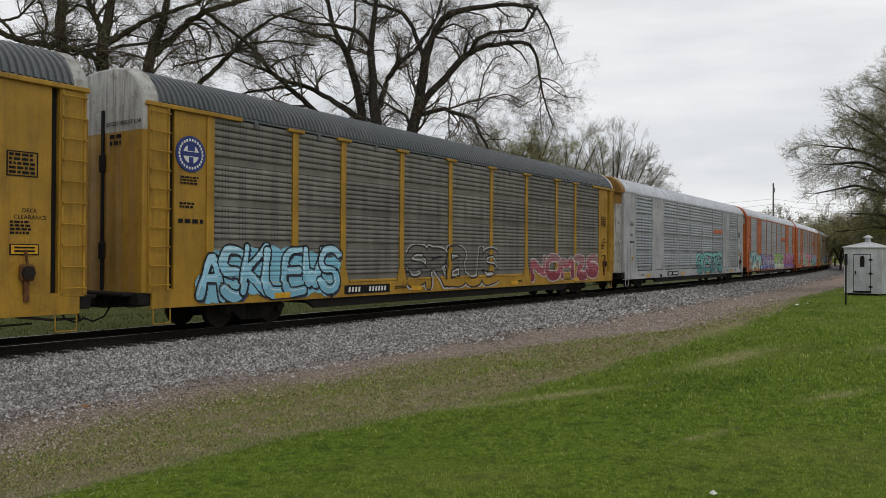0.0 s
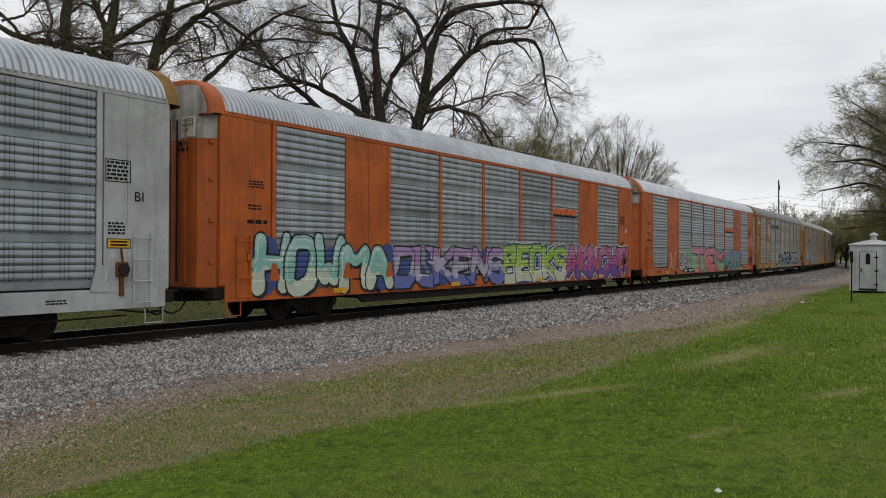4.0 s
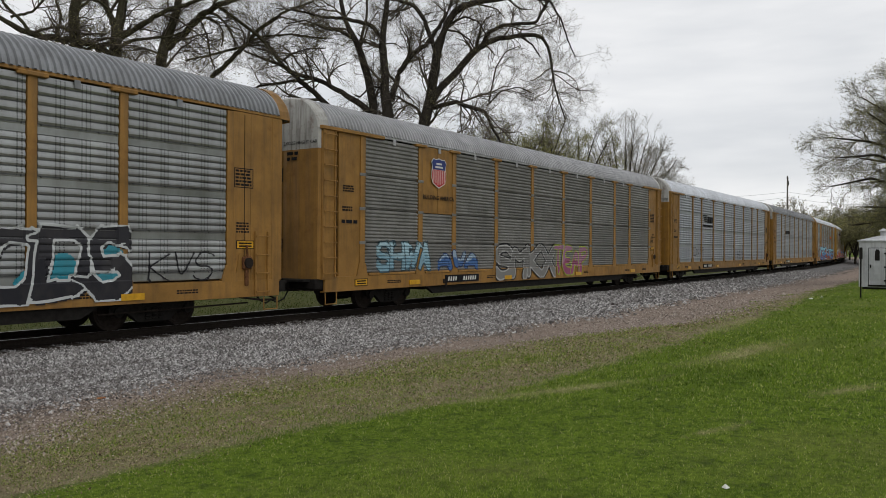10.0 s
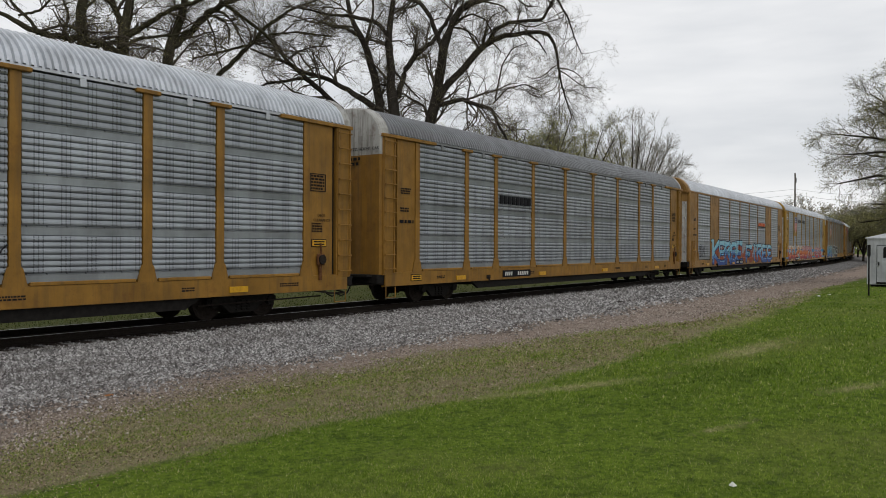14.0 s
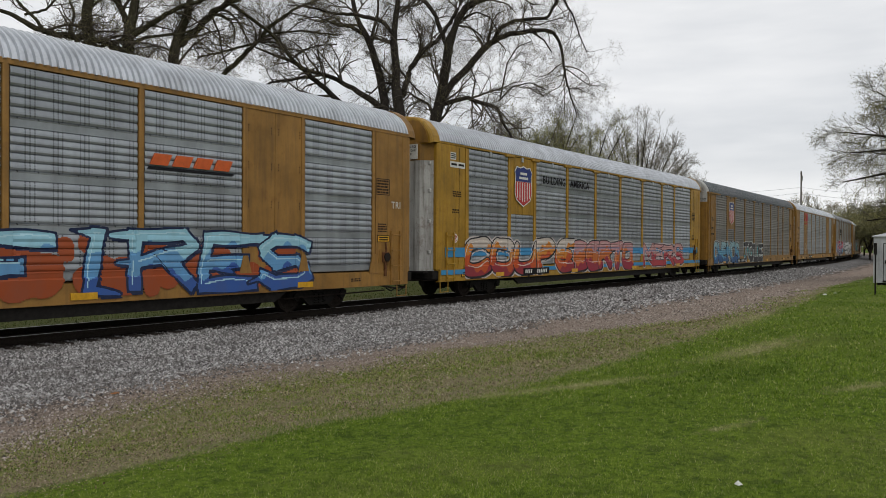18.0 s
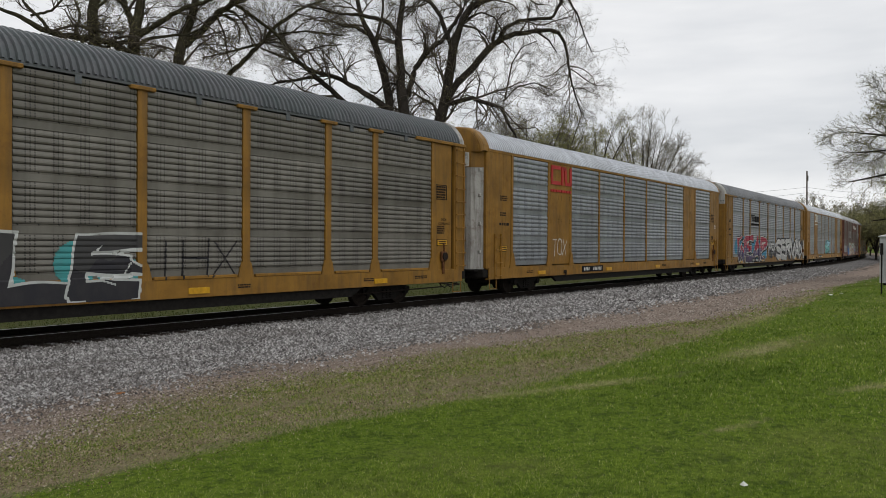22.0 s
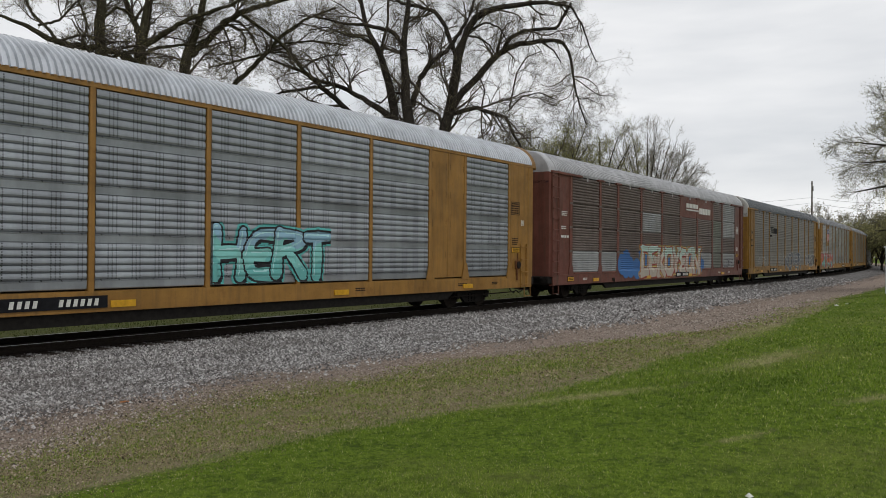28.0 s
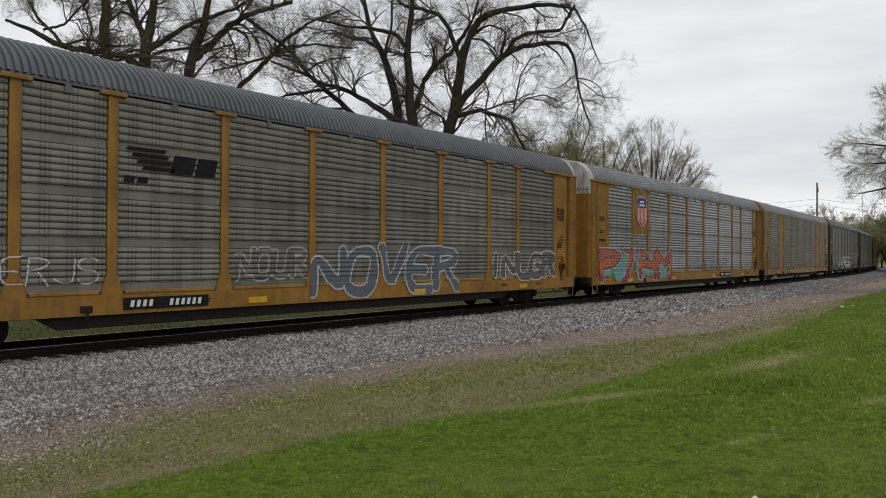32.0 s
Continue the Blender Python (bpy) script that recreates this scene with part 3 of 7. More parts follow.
def build_truck(parent, x):
    truck = part("truck", truck_frame_shape, STEEL_DARK, parent, "grimy cast steel truck", key="truck", at=(x, 0, 0))
    for dx in (-0.89, 0.89):
        for y, turn in ((-0.755, 0), (0.755, 180)):
            w = part("wheel", wheel_shape, IRON, truck, key="wheel", at=(dx, y, 0.42), smooth=False)
            w.rotation_euler = (0, 0, radians(turn))
        part("axle", lambda: Shape().tube([(0, -0.75, 0), (0, 0.75, 0)], 0.08, 8), IRON, truck, key="axle", at=(dx, 0, 0.42))


def post_shape(w, flare, top, front):
    if flare:
        return Shape().plate([(-w / 2, 1.42), (-w / 2, top), (w / 2, top), (w / 2, 1.42), (w / 2 + 0.05, 1.36), (flare / 2, 1.0), (-flare / 2, 1.0), (-w / 2 - 0.05, 1.36)][::-1], front, -1.39)
    return Shape().box(-w / 2, w / 2, front, -1.39, 1.0, top, 0.012)


def bars(x0, z0, width, height, rows, rng, y, fill=0.8):
    """Plain bars in place of writing that cannot be read."""
    g = Shape()
    step = height / rows
    for r in range(rows):
        x = x0
        while x < x0 + width - 0.04:
            w = min(rng.uniform(0.5, 1.6) * step, x0 + width - x)
            g.box(x, x + w, y, y + 0.004, z0 + r * step, z0 + (r + 0.6) * step)
            x += w + step * (1.0 - fill + 0.15)
    return g


def ladder_shape(h0, h1, width, rungs, y):
    g = Shape()
    g.box(0, 0.05, y, y + 0.06, h0, h1, 0.008)
    g.box(width - 0.05, width, y, y + 0.06, h0, h1, 0.008)
    for i in range(rungs):
        z = h0 + 0.12 + (h1 - h0 - 0.25) * i / (rungs - 1)
        g.tube([(0.0, y - 0.035, z), (width, y - 0.035, z)], 0.014, 6)
        g.box(0.005, 0.04, y - 0.05, y, z - 0.02, z + 0.02)
        g.box(width - 0.04, width - 0.005, y - 0.05, y, z - 0.02, z + 0.02)
    return g


def end_door_shape(sign, half, wide, x_face, x_side):
    """One leaf of the end doors: a broad flat face with upright folds, turned in at the outer edge."""
    g = Shape()
    outer = wide * half
    prof = []
    n = 6
    for i in range(n + 1):
        y = 0.03 * half + (outer - 0.03 * half) * i / n
        prof += [(x_face + (0.0 if i % 2 == 0 else 0.018), y)]
    prof.append((x_side, half * (1.47 if wide > 1.2 else 1.36)))
    back = [(x_side - 0.25, half * 1.30), (x_face - 0.5, 0.03 * half)]
    outline = prof + back
    k = len(outline)
    for z in (0.98, 5.16):
        g.v += [(x * sign, y, z) for x, y in outline]
    order = 1 if sign * half > 0 else -1
    g.f = [(i, (i + 1) % k, k + (i + 1) % k, k + i)[::order] for i in range(k)]
    g.f += [tuple(reversed(range(k)))[::order], tuple(range(k, 2 * k))[::order]]
    return g


def split_face(sign, half, wide, x_face, x_side, z0, z1):
    """A coat of another colour on the upper or lower part of an end door leaf."""
    g = end_door_shape(sign, half, wide + 0.004, x_face + 0.004, x_side + 0.004)
    g.v = [(x, y * 1.003, z0 if z < 2 else z1) for x, y, z in g.v]
    return g


SHIELD = ((-0.36, 0.60), (-0.18, 0.57), (0, 0.63), (0.18, 0.57), (0.36, 0.60), (0.48, 0.44), (0.43, 0.28), (0.46, 0.0), (0.46, -0.28), (0.38, -0.48), (0.2, -0.58), (0, -0.68),
          (-0.2, -0.58), (-0.38, -0.48), (-0.46, -0.28), (-0.46, 0.0), (-0.43, 0.28), (-0.48, 0.44))


def shield(parent, x, z, size, y):
    def scaled(pts, k):
        return [(x + a * size * k * 1.18, z + b * size * k) for a, b in pts]
    out = part("emblem_border", Shape().plate(scaled(SHIELD, 1.06), y, y + 0.012), PLATE_WHITE, parent, "white-edged shield emblem")
    lower = [(0.43, 0.12), (0.46, 0.0), (0.46, -0.28), (0.38, -0.48), (0.2, -0.58), (0, -0.68), (-0.2, -0.58), (-0.38, -0.48), (-0.46, -0.28), (-0.46, 0.0), (-0.43, 0.12)]
    part("emblem_field", Shape().plate(scaled(lower, 1.0), y - 0.003, y + 0.006), SIGN_RED, out, "red lower field")
    for i in range(6):
        a = (-0.35 + 0.14 * i) * 1.18
        low = -0.40 - 0.18 * (1 - abs(a) / 0.50)
        part("stripe", Shape().box(x + (a - 0.026) * size, x + (a + 0.026) * size, y - 0.006, y + 0.002, z + low * size, z + 0.10 * size), PLATE_WHITE, out)
    blue = list(SHIELD[:7]) + [(0.44, 0.13), (-0.44, 0.13)] + list(SHIELD[16:])
    part("emblem_top", Shape().plate(scaled(blue, 1.0), y - 0.004, y + 0.006), SIGN_BLUE, out, "navy blue upper field")
    for j, w in ((0.40, 0.22), (0.25, 0.30)):
        part("bar", Shape().box(x - w * size, x + w * size, y - 0.008, y, z + (j - 0.04) * size, z + (j + 0.04) * size), PLATE_WHITE, out)


# ---- spray paint
def capsule(px, pz, ax, az, bx, bz):
    """The distance to a stroke."""
    ux, uz = bx - ax, bz - az
    t = np.clip(((px - ax) * ux + (pz - az) * uz) / max(ux * ux + uz * uz, 1e-9), 0, 1)
    return np.hypot(px - ax - t * ux, pz - az - t * uz)


def slab(px, pz, ax, az, bx, bz, half):
    """How far a point lies outside a stroke with square ends."""
    ux, uz = bx - ax, bz - az
    n = max(math.hypot(ux, uz), 1e-6)
    ux, uz = ux / n, uz / n
    mx, mz = px - (ax + bx) / 2, pz - (az + bz) / 2
    return np.maximum(np.abs(mx * uz - mz * ux) - half, np.abs(mx * ux + mz * uz) - n / 2 - half * 0.75)


# letter strokes on a grid of five columns and seven rows: pairs of column and row
STROKES = {
    "A": "002640 1232", "B": "0006 0636453403 0334424000", "C": "4536160501103041", "D": "0006 063645413000", "E": "46060040 0333", "F": "460600 0333", "G": "4536160501103041 414323",
    "H": "0006 4046 0343", "I": "2026", "J": "4641301001", "K": "0006 4603 0340", "L": "060040", "M": "0006234640", "N": "00064046", "O": "160501103041453616", "P": "0006 0636453403",
    "R": "0006 0636453403 2340", "S": "453616050413334241301001", "T": "0646 2620", "U": "060110304146", "V": "062046", "W": "0610233046", "X": "0046 0640", "Y": "062346 2320", "Z": "06460040"}


def rounded(pts, times):
    """Cuts the corners of a line, keeping its ends."""
    for _ in range(times):
        out = [pts[0]]
        for (ax, az), (bx, bz) in zip(pts, pts[1:]):
            out += [(ax * 0.75 + bx * 0.25, az * 0.75 + bz * 0.25), (ax * 0.25 + bx * 0.75, az * 0.25 + bz * 0.75)]
        pts = out + [pts[-1]]
    return pts


def spray_piece(parent, x0, x1, z0, z1, seed, style, fills, outline, halo=None, cloud=None, text="", kind="old", cell=0.027, solid=(), back=None, heavy=1.0, shine=None, wide=1.0, inset=(0.0, 0.0), blobs=3):
    """A sprayed piece on a car's side: a row of fat letters with an outline, on a cloud; it follows ridges, posts and sill."""
    rng = random.Random(seed)
    if style == "tag":
        cell = 0.02
    count = max(len(text), 1)
    nx, nz = int((x1 - x0) / cell) + 1, int((z1 - z0) / cell) + 1
    px, pz = np.meshgrid(np.linspace(x0, x1, nx), np.linspace(z0, z1, nz), indexing="ij")
    w, h = x1 - x0, z1 - z0
    cx_, cz_ = (x1 - x0) / (nx - 1), (z1 - z0) / (nz - 1)
    body, ink = np.full(px.shape, 9.0), np.full(px.shape, 9.0)
    each = []
    xa, xb = x0 + inset[0], x1 - inset[1]
    lw = (xb - xa) / count
    thick = {"fat": 0.125, "wild": 0.085, "tag": 0.020, "hollow": 0.085, "band": 0.02}[style] * h
    thick = min(thick, lw * 0.135) * heavy if style != "tag" else thick
    pad = (thick + 0.05) / h
    if style == "band":
        body[:] = -1.0
    for i in range(len(text)):
        cx = xa + lw * (i + 0.5)
        lean, up, tall = rng.uniform(-0.02, 0.20), rng.uniform(-0.03, 0.03) * h, rng.uniform(0.90, 1.0)
        mine = np.full(px.shape, 9.0)
        ends = []
        for line in STROKES[text[i]].split():
            pts = []
            for c, r in zip(line[::2], line[1::2]):
                u = int(c) / 4 - 0.5 + rng.uniform(-0.05, 0.05)
                v = (int(r) / 6 - 0.5) * tall + rng.uniform(-0.035, 0.035)
                pts.append((cx + (u * 0.84 * wide + lean * v) * lw, (z0 + z1) / 2 + v * h * (1 - 2 * pad) + up))
            ends += [pts[0], pts[-1]]
            if style in ("fat", "hollow", "tag"):
                pts = rounded(pts, 2)
            for j, ((ax, az), (bx, bz)) in enumerate(zip(pts, pts[1:])):
                low = 1.0 - ((az + bz) / 2 - z0) / h
                th = thick * (0.82 + 0.38 * low) if style != "tag" else thick
                mine = np.minimum(mine, slab(px, pz, ax, az, bx, bz, th) if style == "wild" else capsule(px, pz, ax, az, bx, bz) - th)
        if style == "wild":
            # arrows and flicks that leave the letters
            for ax, az in rng.sample(ends, min(2, len(ends))):
                bx, bz = ax + rng.choice((-1, 1)) * lw * rng.uniform(0.25, 0.45), min(max(az + rng.uniform(-0.15, 0.25) * h, z0 + 0.1), z1 - 0.1)
                mine = np.minimum(mine, capsule(px, pz, ax, az, bx, bz) - thick * (0.75 - 0.6 * np.clip(np.hypot(px - ax, pz - az) / max(math.hypot(bx - ax, bz - az), 0.01), 0, 1)))
        mine = mine + 0.012 * h * (np.sin(px * 4.1 + seed) + np.sin(pz * 6.3 + px * 2.7)) * (style != "tag")
        each.append(mine)
        body = np.minimum(body, mine)
        if style == "wild":
            for ax, az in ends[:3]:
                bx, bz = cx + rng.uniform(-0.2, 0.2) * lw, (z0 + z1) / 2 + rng.uniform(-0.25, 0.25) * h
                ink = np.minimum(ink, capsule(px, pz, (ax + bx) / 2, (az + bz) / 2, bx, bz) - 0.011 * h)
    edge = 0.022 * h + 0.018
    rim = edge * 2.1
    mist = np.full(px.shape, 9.0)
    if cloud is not None:
        for i in range(int(w * blobs)):
            r = rng.uniform(0.10, 0.30) * h
            mist = np.minimum(mist, np.hypot((px - x0 - r - rng.random() * max(w - 2 * r, 0.1)), pz - z0 - r - rng.random() ** 1.4 * max(h * 0.95 - 2 * r, 0.1)) - r)
    # a block shadow below and beside the letters
    drop = np.full(px.shape, 9.0)
    if style in ("fat", "wild"):
        k, j = max(1, int(0.05 * h / cell)), max(1, int(0.06 * h / cell))
        drop[k:, :-j] = body[:-k, j:]
    # pull the corners of the net onto the edges of the paint, so that these run clean
    qx, qz = px.copy(), pz.copy()
    levels = (0.0,) if style == "tag" else ((0.0, edge, rim) if halo is not None else (0.0, edge))
    best, bx_, bz_ = np.full(px.shape, 9.0), np.zeros(px.shape), np.zeros(px.shape)
    for mine in (each if style not in ("tag", "band") else [body]):
        gx, gz = np.gradient(mine, cx_, cz_)
        g2 = np.maximum(np.hypot(gx, gz), 0.35) ** 2
        for lv in levels:
            d = mine - lv
            k = np.abs(d) < np.abs(best)
            best[k], bx_[k], bz_[k] = d[k], (d * gx / g2)[k], (d * gz / g2)[k]
    near = np.abs(best) < 0.55 * cell
    near[0, :] = near[-1, :] = near[:, 0] = near[:, -1] = False
    qx[near] -= bx_[near]
    qz[near] -= bz_[near]

    def centre(f):
        return (f[:-1, :-1] + f[1:, :-1] + f[:-1, 1:] + f[1:, 1:]) / 4
    b, q, m, dr, fx, fz = (centre(f) for f in (body, ink, mist, drop, px, pz))
    colour, alpha = np.zeros((*b.shape, 3)), np.zeros(b.shape, bool)

    def lay(where, c):
        colour[where] = c
        alpha[where] = True
    if cloud is not None:
        lay(m < 0, cloud)
    if halo is not None:
        lay((b < rim) | (dr < edge), halo)
    if style not in ("tag", "band"):
        lay((dr < 0) & (b >= 0), back or outline)
        lay(b < edge, outline)
    if style in ("tag", "band"):
        lay(b < 0, outline)
    elif style == "hollow":
        inside = b < 0
        if fills:
            lay(inside, fills[0])
        else:
            alpha[inside] = False
    else:
        wave = 0.10 * np.sin(fx * 3.1 + seed) + 0.05 * np.sin(fx * 11)
        for mine in each:
            mine = centre(mine)
            band = np.clip((np.clip((fz - z0) / h + wave, 0, 0.999) * len(fills)).astype(int), 0, len(fills) - 1)
            lay(mine < edge, outline)
            inside = mine < 0
            lay(inside, np.array(fills)[band[inside]])
            lay(inside & (q < 0), outline)
            if shine is not None:
                slope = np.gradient(mine, axis=1) - 0.5 * np.gradient(mine, axis=0)
                lay(inside & (mine > -0.5 * thick - 0.022) & (mine < -0.5 * thick + 0.008) & (slope > 0.4 * cell), shine)
    # the surface under the paint
    zt = np.linspace(z0 - 0.05, z1 + 0.05, 700)
    y = np.interp(qz, zt, [line_y(z, kind) for z in zt])
    on_post = np.abs(qx) > 11.9
    for p in POSTS:
        on_post |= np.abs(qx - p) < 0.13
    low = qz < 1.12
    for p in POSTS:
        on_post |= (np.abs(qx - p) < 0.27) & (qz < 1.6)
    y[on_post] = np.minimum(y[on_post], SIDE - 0.055)
    y[low] = SIDE - 0.068
    for i in solid:
        inside = (qx > POSTS[i]) & (qx < POSTS[i + 1])
        y[inside] = np.minimum(y[inside], SIDE - 0.028)
    y[(np.abs(qx) > 11.9) & ~low] = SIDE - (0.06 if kind in ("old", "fine") else 0.05)
    y -= 0.004 if style == "band" else 0.008
    idx = np.arange(nx * nz).reshape(nx, nz)
    faces = np.stack([idx[:-1, :-1][alpha], idx[1:, :-1][alpha], idx[1:, 1:][alpha], idx[:-1, 1:][alpha]], 1)
    if not len(faces):
        return
    used, inv = np.unique(faces, return_inverse=True)
    co = np.stack([qx.reshape(-1)[used], y.reshape(-1)[used], qz.reshape(-1)[used]], 1)
    name = "stripe" if style == "band" else "graffiti"
    me = bpy.data.meshes.new(name)
    me.from_pydata(co.tolist(), [], inv.reshape(-1, 4).tolist())
    at = me.color_attributes.new("paint", "FLOAT_COLOR", "CORNER")
    col = np.repeat(np.concatenate([colour[alpha], np.ones((len(faces), 1))], 1), 4, 0)
    at.data.foreach_set("color", col.astype(np.float32).ravel())
    me.materials.append(SPRAY)
    ob = new(name, me)
    ob.parent = parent
    return tagged(ob, "painted blue stripe" if style == "band" else "sprayed graffiti lettering")


def build_car(k, spec):
    frame_m, sheet_m, roof_m, style = spec["frame"], spec["sheet"], spec["roof"], spec["style"]
    kind = {"a": "old", "c": "fine", "b": "new", "f": "new"}[style]
    rng = random.Random(100 + k)
    car = new("auto_rack_car")
    tagged(car, spec["label"], "freight car", group="cars of the freight train")
    post_w = 0.22 if style in "ac" else (0.13 if style == "b" else 0.19)
    front = SIDE - 0.05
    # closed inner body, sills
    part("body", lambda: Shape().box(-13.2, 13.2, -1.40, 1.47, 0.98, 5.2), STEEL_DARK, car, "closed steel car body", key="core")
    part("far_side", lambda: Shape().box(-13.3, 13.3, 1.47, 1.50, 1.0, 5.19), sheet_m, car, key="far_side")
    sill_line = [(-1.52, 0.62), (-1.52, 1.03), (-1.40, 1.05), (-1.40, 0.98), (-1.47, 0.96), (-1.47, 0.66), (-1.36, 0.64), (-1.36, 0.60)]
    part("side_sill", lambda: Shape().extrude(sill_line[::-1], -13.45, 13.45), frame_m, car, key="sill")
    part("side_sill", lambda: Shape().extrude([(-y, z) for y, z in sill_line], -13.45, 13.45), frame_m, car, key="sill_far")
    part("center_sill", lambda: Shape().plate([(-13.9, 0.62), (-13.9, 0.92), (13.9, 0.92), (13.9, 0.62), (8.2, 0.60), (7.4, 0.42), (-7.4, 0.42), (-8.2, 0.60)][::-1], -0.45, 0.45), STEEL_DARK, car, key="csill")
    part("floor_beam", lambda: Shape().box(-13.3, 13.3, -1.3, 1.3, 0.78, 0.98), STEEL_DARK, car, key="beam")
    part("lower_sill", lambda: Shape().plate([(-8.1, 0.36), (-8.6, 0.64), (8.6, 0.64), (8.1, 0.36)][::-1], -1.42, -1.30), STEEL_DARK, car, "grimy lower sill", key="sstep")
    # side sheets, bay by bay
    solid = spec.get("solid", ())
    for i, (a, b) in enumerate(zip(POSTS, POSTS[1:])):
        for r, (z0, z1) in enumerate(ROWS):
            if i in solid and r >= spec.get("solid_from", 0):
                continue
            m = sheet_m
            odd = spec.get("odd", {}).get((i, r))
            part("side_panel", lambda: sheet(-(b - a - post_w) / 2 + 0.022, (b - a - post_w) / 2 - 0.022, z0, z1, kind), odd or m, car, key=("sheet", round(b - a - post_w, 2), r, kind), at=((a + b) / 2, 0, 0))
        if i in solid:
            low = ROWS[spec.get("solid_from", 0)][0]
            mid = (a + b) / 2
            for x0, x1 in ((a, mid), (mid, b)):
                bolts = Shape()
                for r in (1.75, 2.75, 3.7, 4.6):
                    for j in range(3):
                        for x in (x0 + 0.12, x1 - 0.12):
                            bolts.box(x - 0.012, x + 0.012, SIDE - 0.034, SIDE - 0.024, r + 0.07 * j - 0.012, r + 0.07 * j + 0.012)
                if not spec.get("solid_from", 0):
                    tagged(part("bolt", bolts, STEEL_DARK, car, "dark bolt heads"), kind="stuff")
                part("plain_panel", Shape().box(x0 + 0.01, x1 - 0.004, SIDE - 0.025, -1.40, low, 5.14, 0.006), frame_m, car)
    if style != "b":
        for a, b in zip(POSTS, POSTS[1:]):
            part("roof_clip", lambda: Shape().box(-0.07, 0.07, SIDE - 0.06, SIDE - 0.03, 4.99, 5.17, 0.01), roof_m, car, key="clip", at=((a + b) / 2 + rng.uniform(-0.1, 0.1), 0, 0))
    brake = part("hand_brake", lambda: Shape().box(-0.14, 0.14, SIDE - 0.13, SIDE - 0.03, 1.30, 1.62, 0.03).box(-0.05, 0.05, SIDE - 0.10, SIDE - 0.03, 0.9, 1.30, 0.01).tube([(0.0, SIDE - 0.10, 1.62), (-0.05, SIDE - 0.12, 1.9)], 0.03, 6),
                 frame_m if style == "c" else RUSTY, car, "rusty hand brake gear", key="brake", at=(12.35, 0, 0))
    part("brake_wheel", lambda: Shape().disc(0.0, 1.46, SIDE - 0.17, SIDE - 0.13, 0.13, 14), IRON, brake, key="brakewheel")
    part("brake_pipe", lambda: Shape().tube([(12.2, -1.46, 0.62), (12.9, -1.46, 0.52), (13.6, -1.3, 0.50), (13.95, -0.6, 0.55)], 0.025, 6), IRON, car, key="bpipe")
    part("brake_rod", lambda: Shape().tube([(8.6, -1.2, 0.40), (12.6, -1.3, 0.46)], 0.02, 6), IRON, car, key="brod")
    part("cut_lever", lambda: Shape().tube([(-13.5, -1.46, 0.70), (-13.75, -1.2, 0.66), (-13.85, -0.3, 0.72)], 0.018, 6), IRON, car, key="cutl")
    for x in (-14.0, 13.66):
        part("end_platform", lambda: Shape().box(0, 0.34, -1.25, 1.25, 0.90, 0.97, 0.01), STEEL_DARK, car, key="platform", at=(x, 0, 0))
    # posts, caps
    for p in POSTS:
        end = abs(p) > 11
        if style == "b":
            part("side_post", lambda: post_shape(0.13, 0.0, 5.17, front), frame_m, car, key="post_b", at=(p, 0, 0))
            if end or abs(abs(p) - 9.0) < 0.1 or abs(abs(p) - 7.05) < 0.1:
                part("gusset", lambda: Shape().plate([(-0.07, 1.55), (0.07, 1.55), (0.22, 1.0), (-0.22, 1.0)], SIDE - 0.075, SIDE - 0.04), frame_m, car, key="gusset", at=(p, 0, 0))
        else:
            part("side_post", lambda: post_shape(post_w, 0.50, 5.13, front), frame_m, car, key=("post", post_w), at=(p, 0, 0))
            if not end:
                part("post_cap", lambda: Shape().box(-0.30, 0.30, SIDE - 0.10, -1.39, 5.09, 5.18, 0.015), frame_m, car, key="cap", at=(p, 0, 0))
    if style in "ac":
        for a, b in zip(POSTS, POSTS[1:]):
            part("ledge", lambda: Shape().box(-(b - a) / 2 + 0.28, (b - a) / 2 - 0.28, SIDE - 0.065, -1.40, 1.035, 1.11, 0.012), frame_m, car, key=("ledge", round(b - a, 2)), at=((a + b) / 2, 0, 0))
    if style == "c":
        for p in POSTS:
            for z in (2.00, 2.99, 3.99):
                part("panel_clip", lambda: Shape().box(-0.15, 0.15, SIDE - 0.062, SIDE - 0.04, -0.045, 0.045, 0.015), sheet_m, car, key="pclip", at=(p, 0, z))
    # top rail
    if style == "b":
        part("top_rail", lambda: Shape().box(-13.5, 13.5, SIDE - 0.045, -1.38, 5.14, 5.259, 0.01), frame_m, car, key="top_b")
    else:
        end = 12.9 if style in "ac" else 13.5
        part("top_rail", lambda: Shape().box(-end, end, SIDE - 0.035, -1.38, 5.16, 5.234, 0.008), roof_m if style in "ac" else frame_m, car, key=("top_a", style == "f"))
    # roof and hoods
    hx = 13.3 if style in "ac" else 13.45
    part("roof", lambda: roof_shape(-hx, hx), roof_m, car, key=("roof", hx))
    hood_m = spec.get("hood", frame_m)
    for sign in (-1, 1):
        xo = 13.66 if style in "ac" else 13.88
        part("roof_end", lambda: hood_shape(sign, hx, xo), hood_m, car, key=("hood", sign, hx))
    # ends
    door_top, door_low = spec.get("door", (WHITE, frame_m))
    if style in "bf":
        for sign in (-1, 1):
            outline = [(y * 0.90, min(z, 5.893)) for y, z in END_ARCH]
            part("end_header", lambda: Shape().extrude(outline[::-1], 13.87 if sign > 0 else -13.91, 13.91 if sign > 0 else -13.87), door_top, car, "end plate over the doors", key=("eheader", sign))
            part("corner_post", lambda: Shape().box(13.16 if sign > 0 else -13.58, 13.58 if sign > 0 else -13.16, -1.515, -1.30, 0.98, 5.17, 0.05), frame_m, car, key=("cpost", sign))
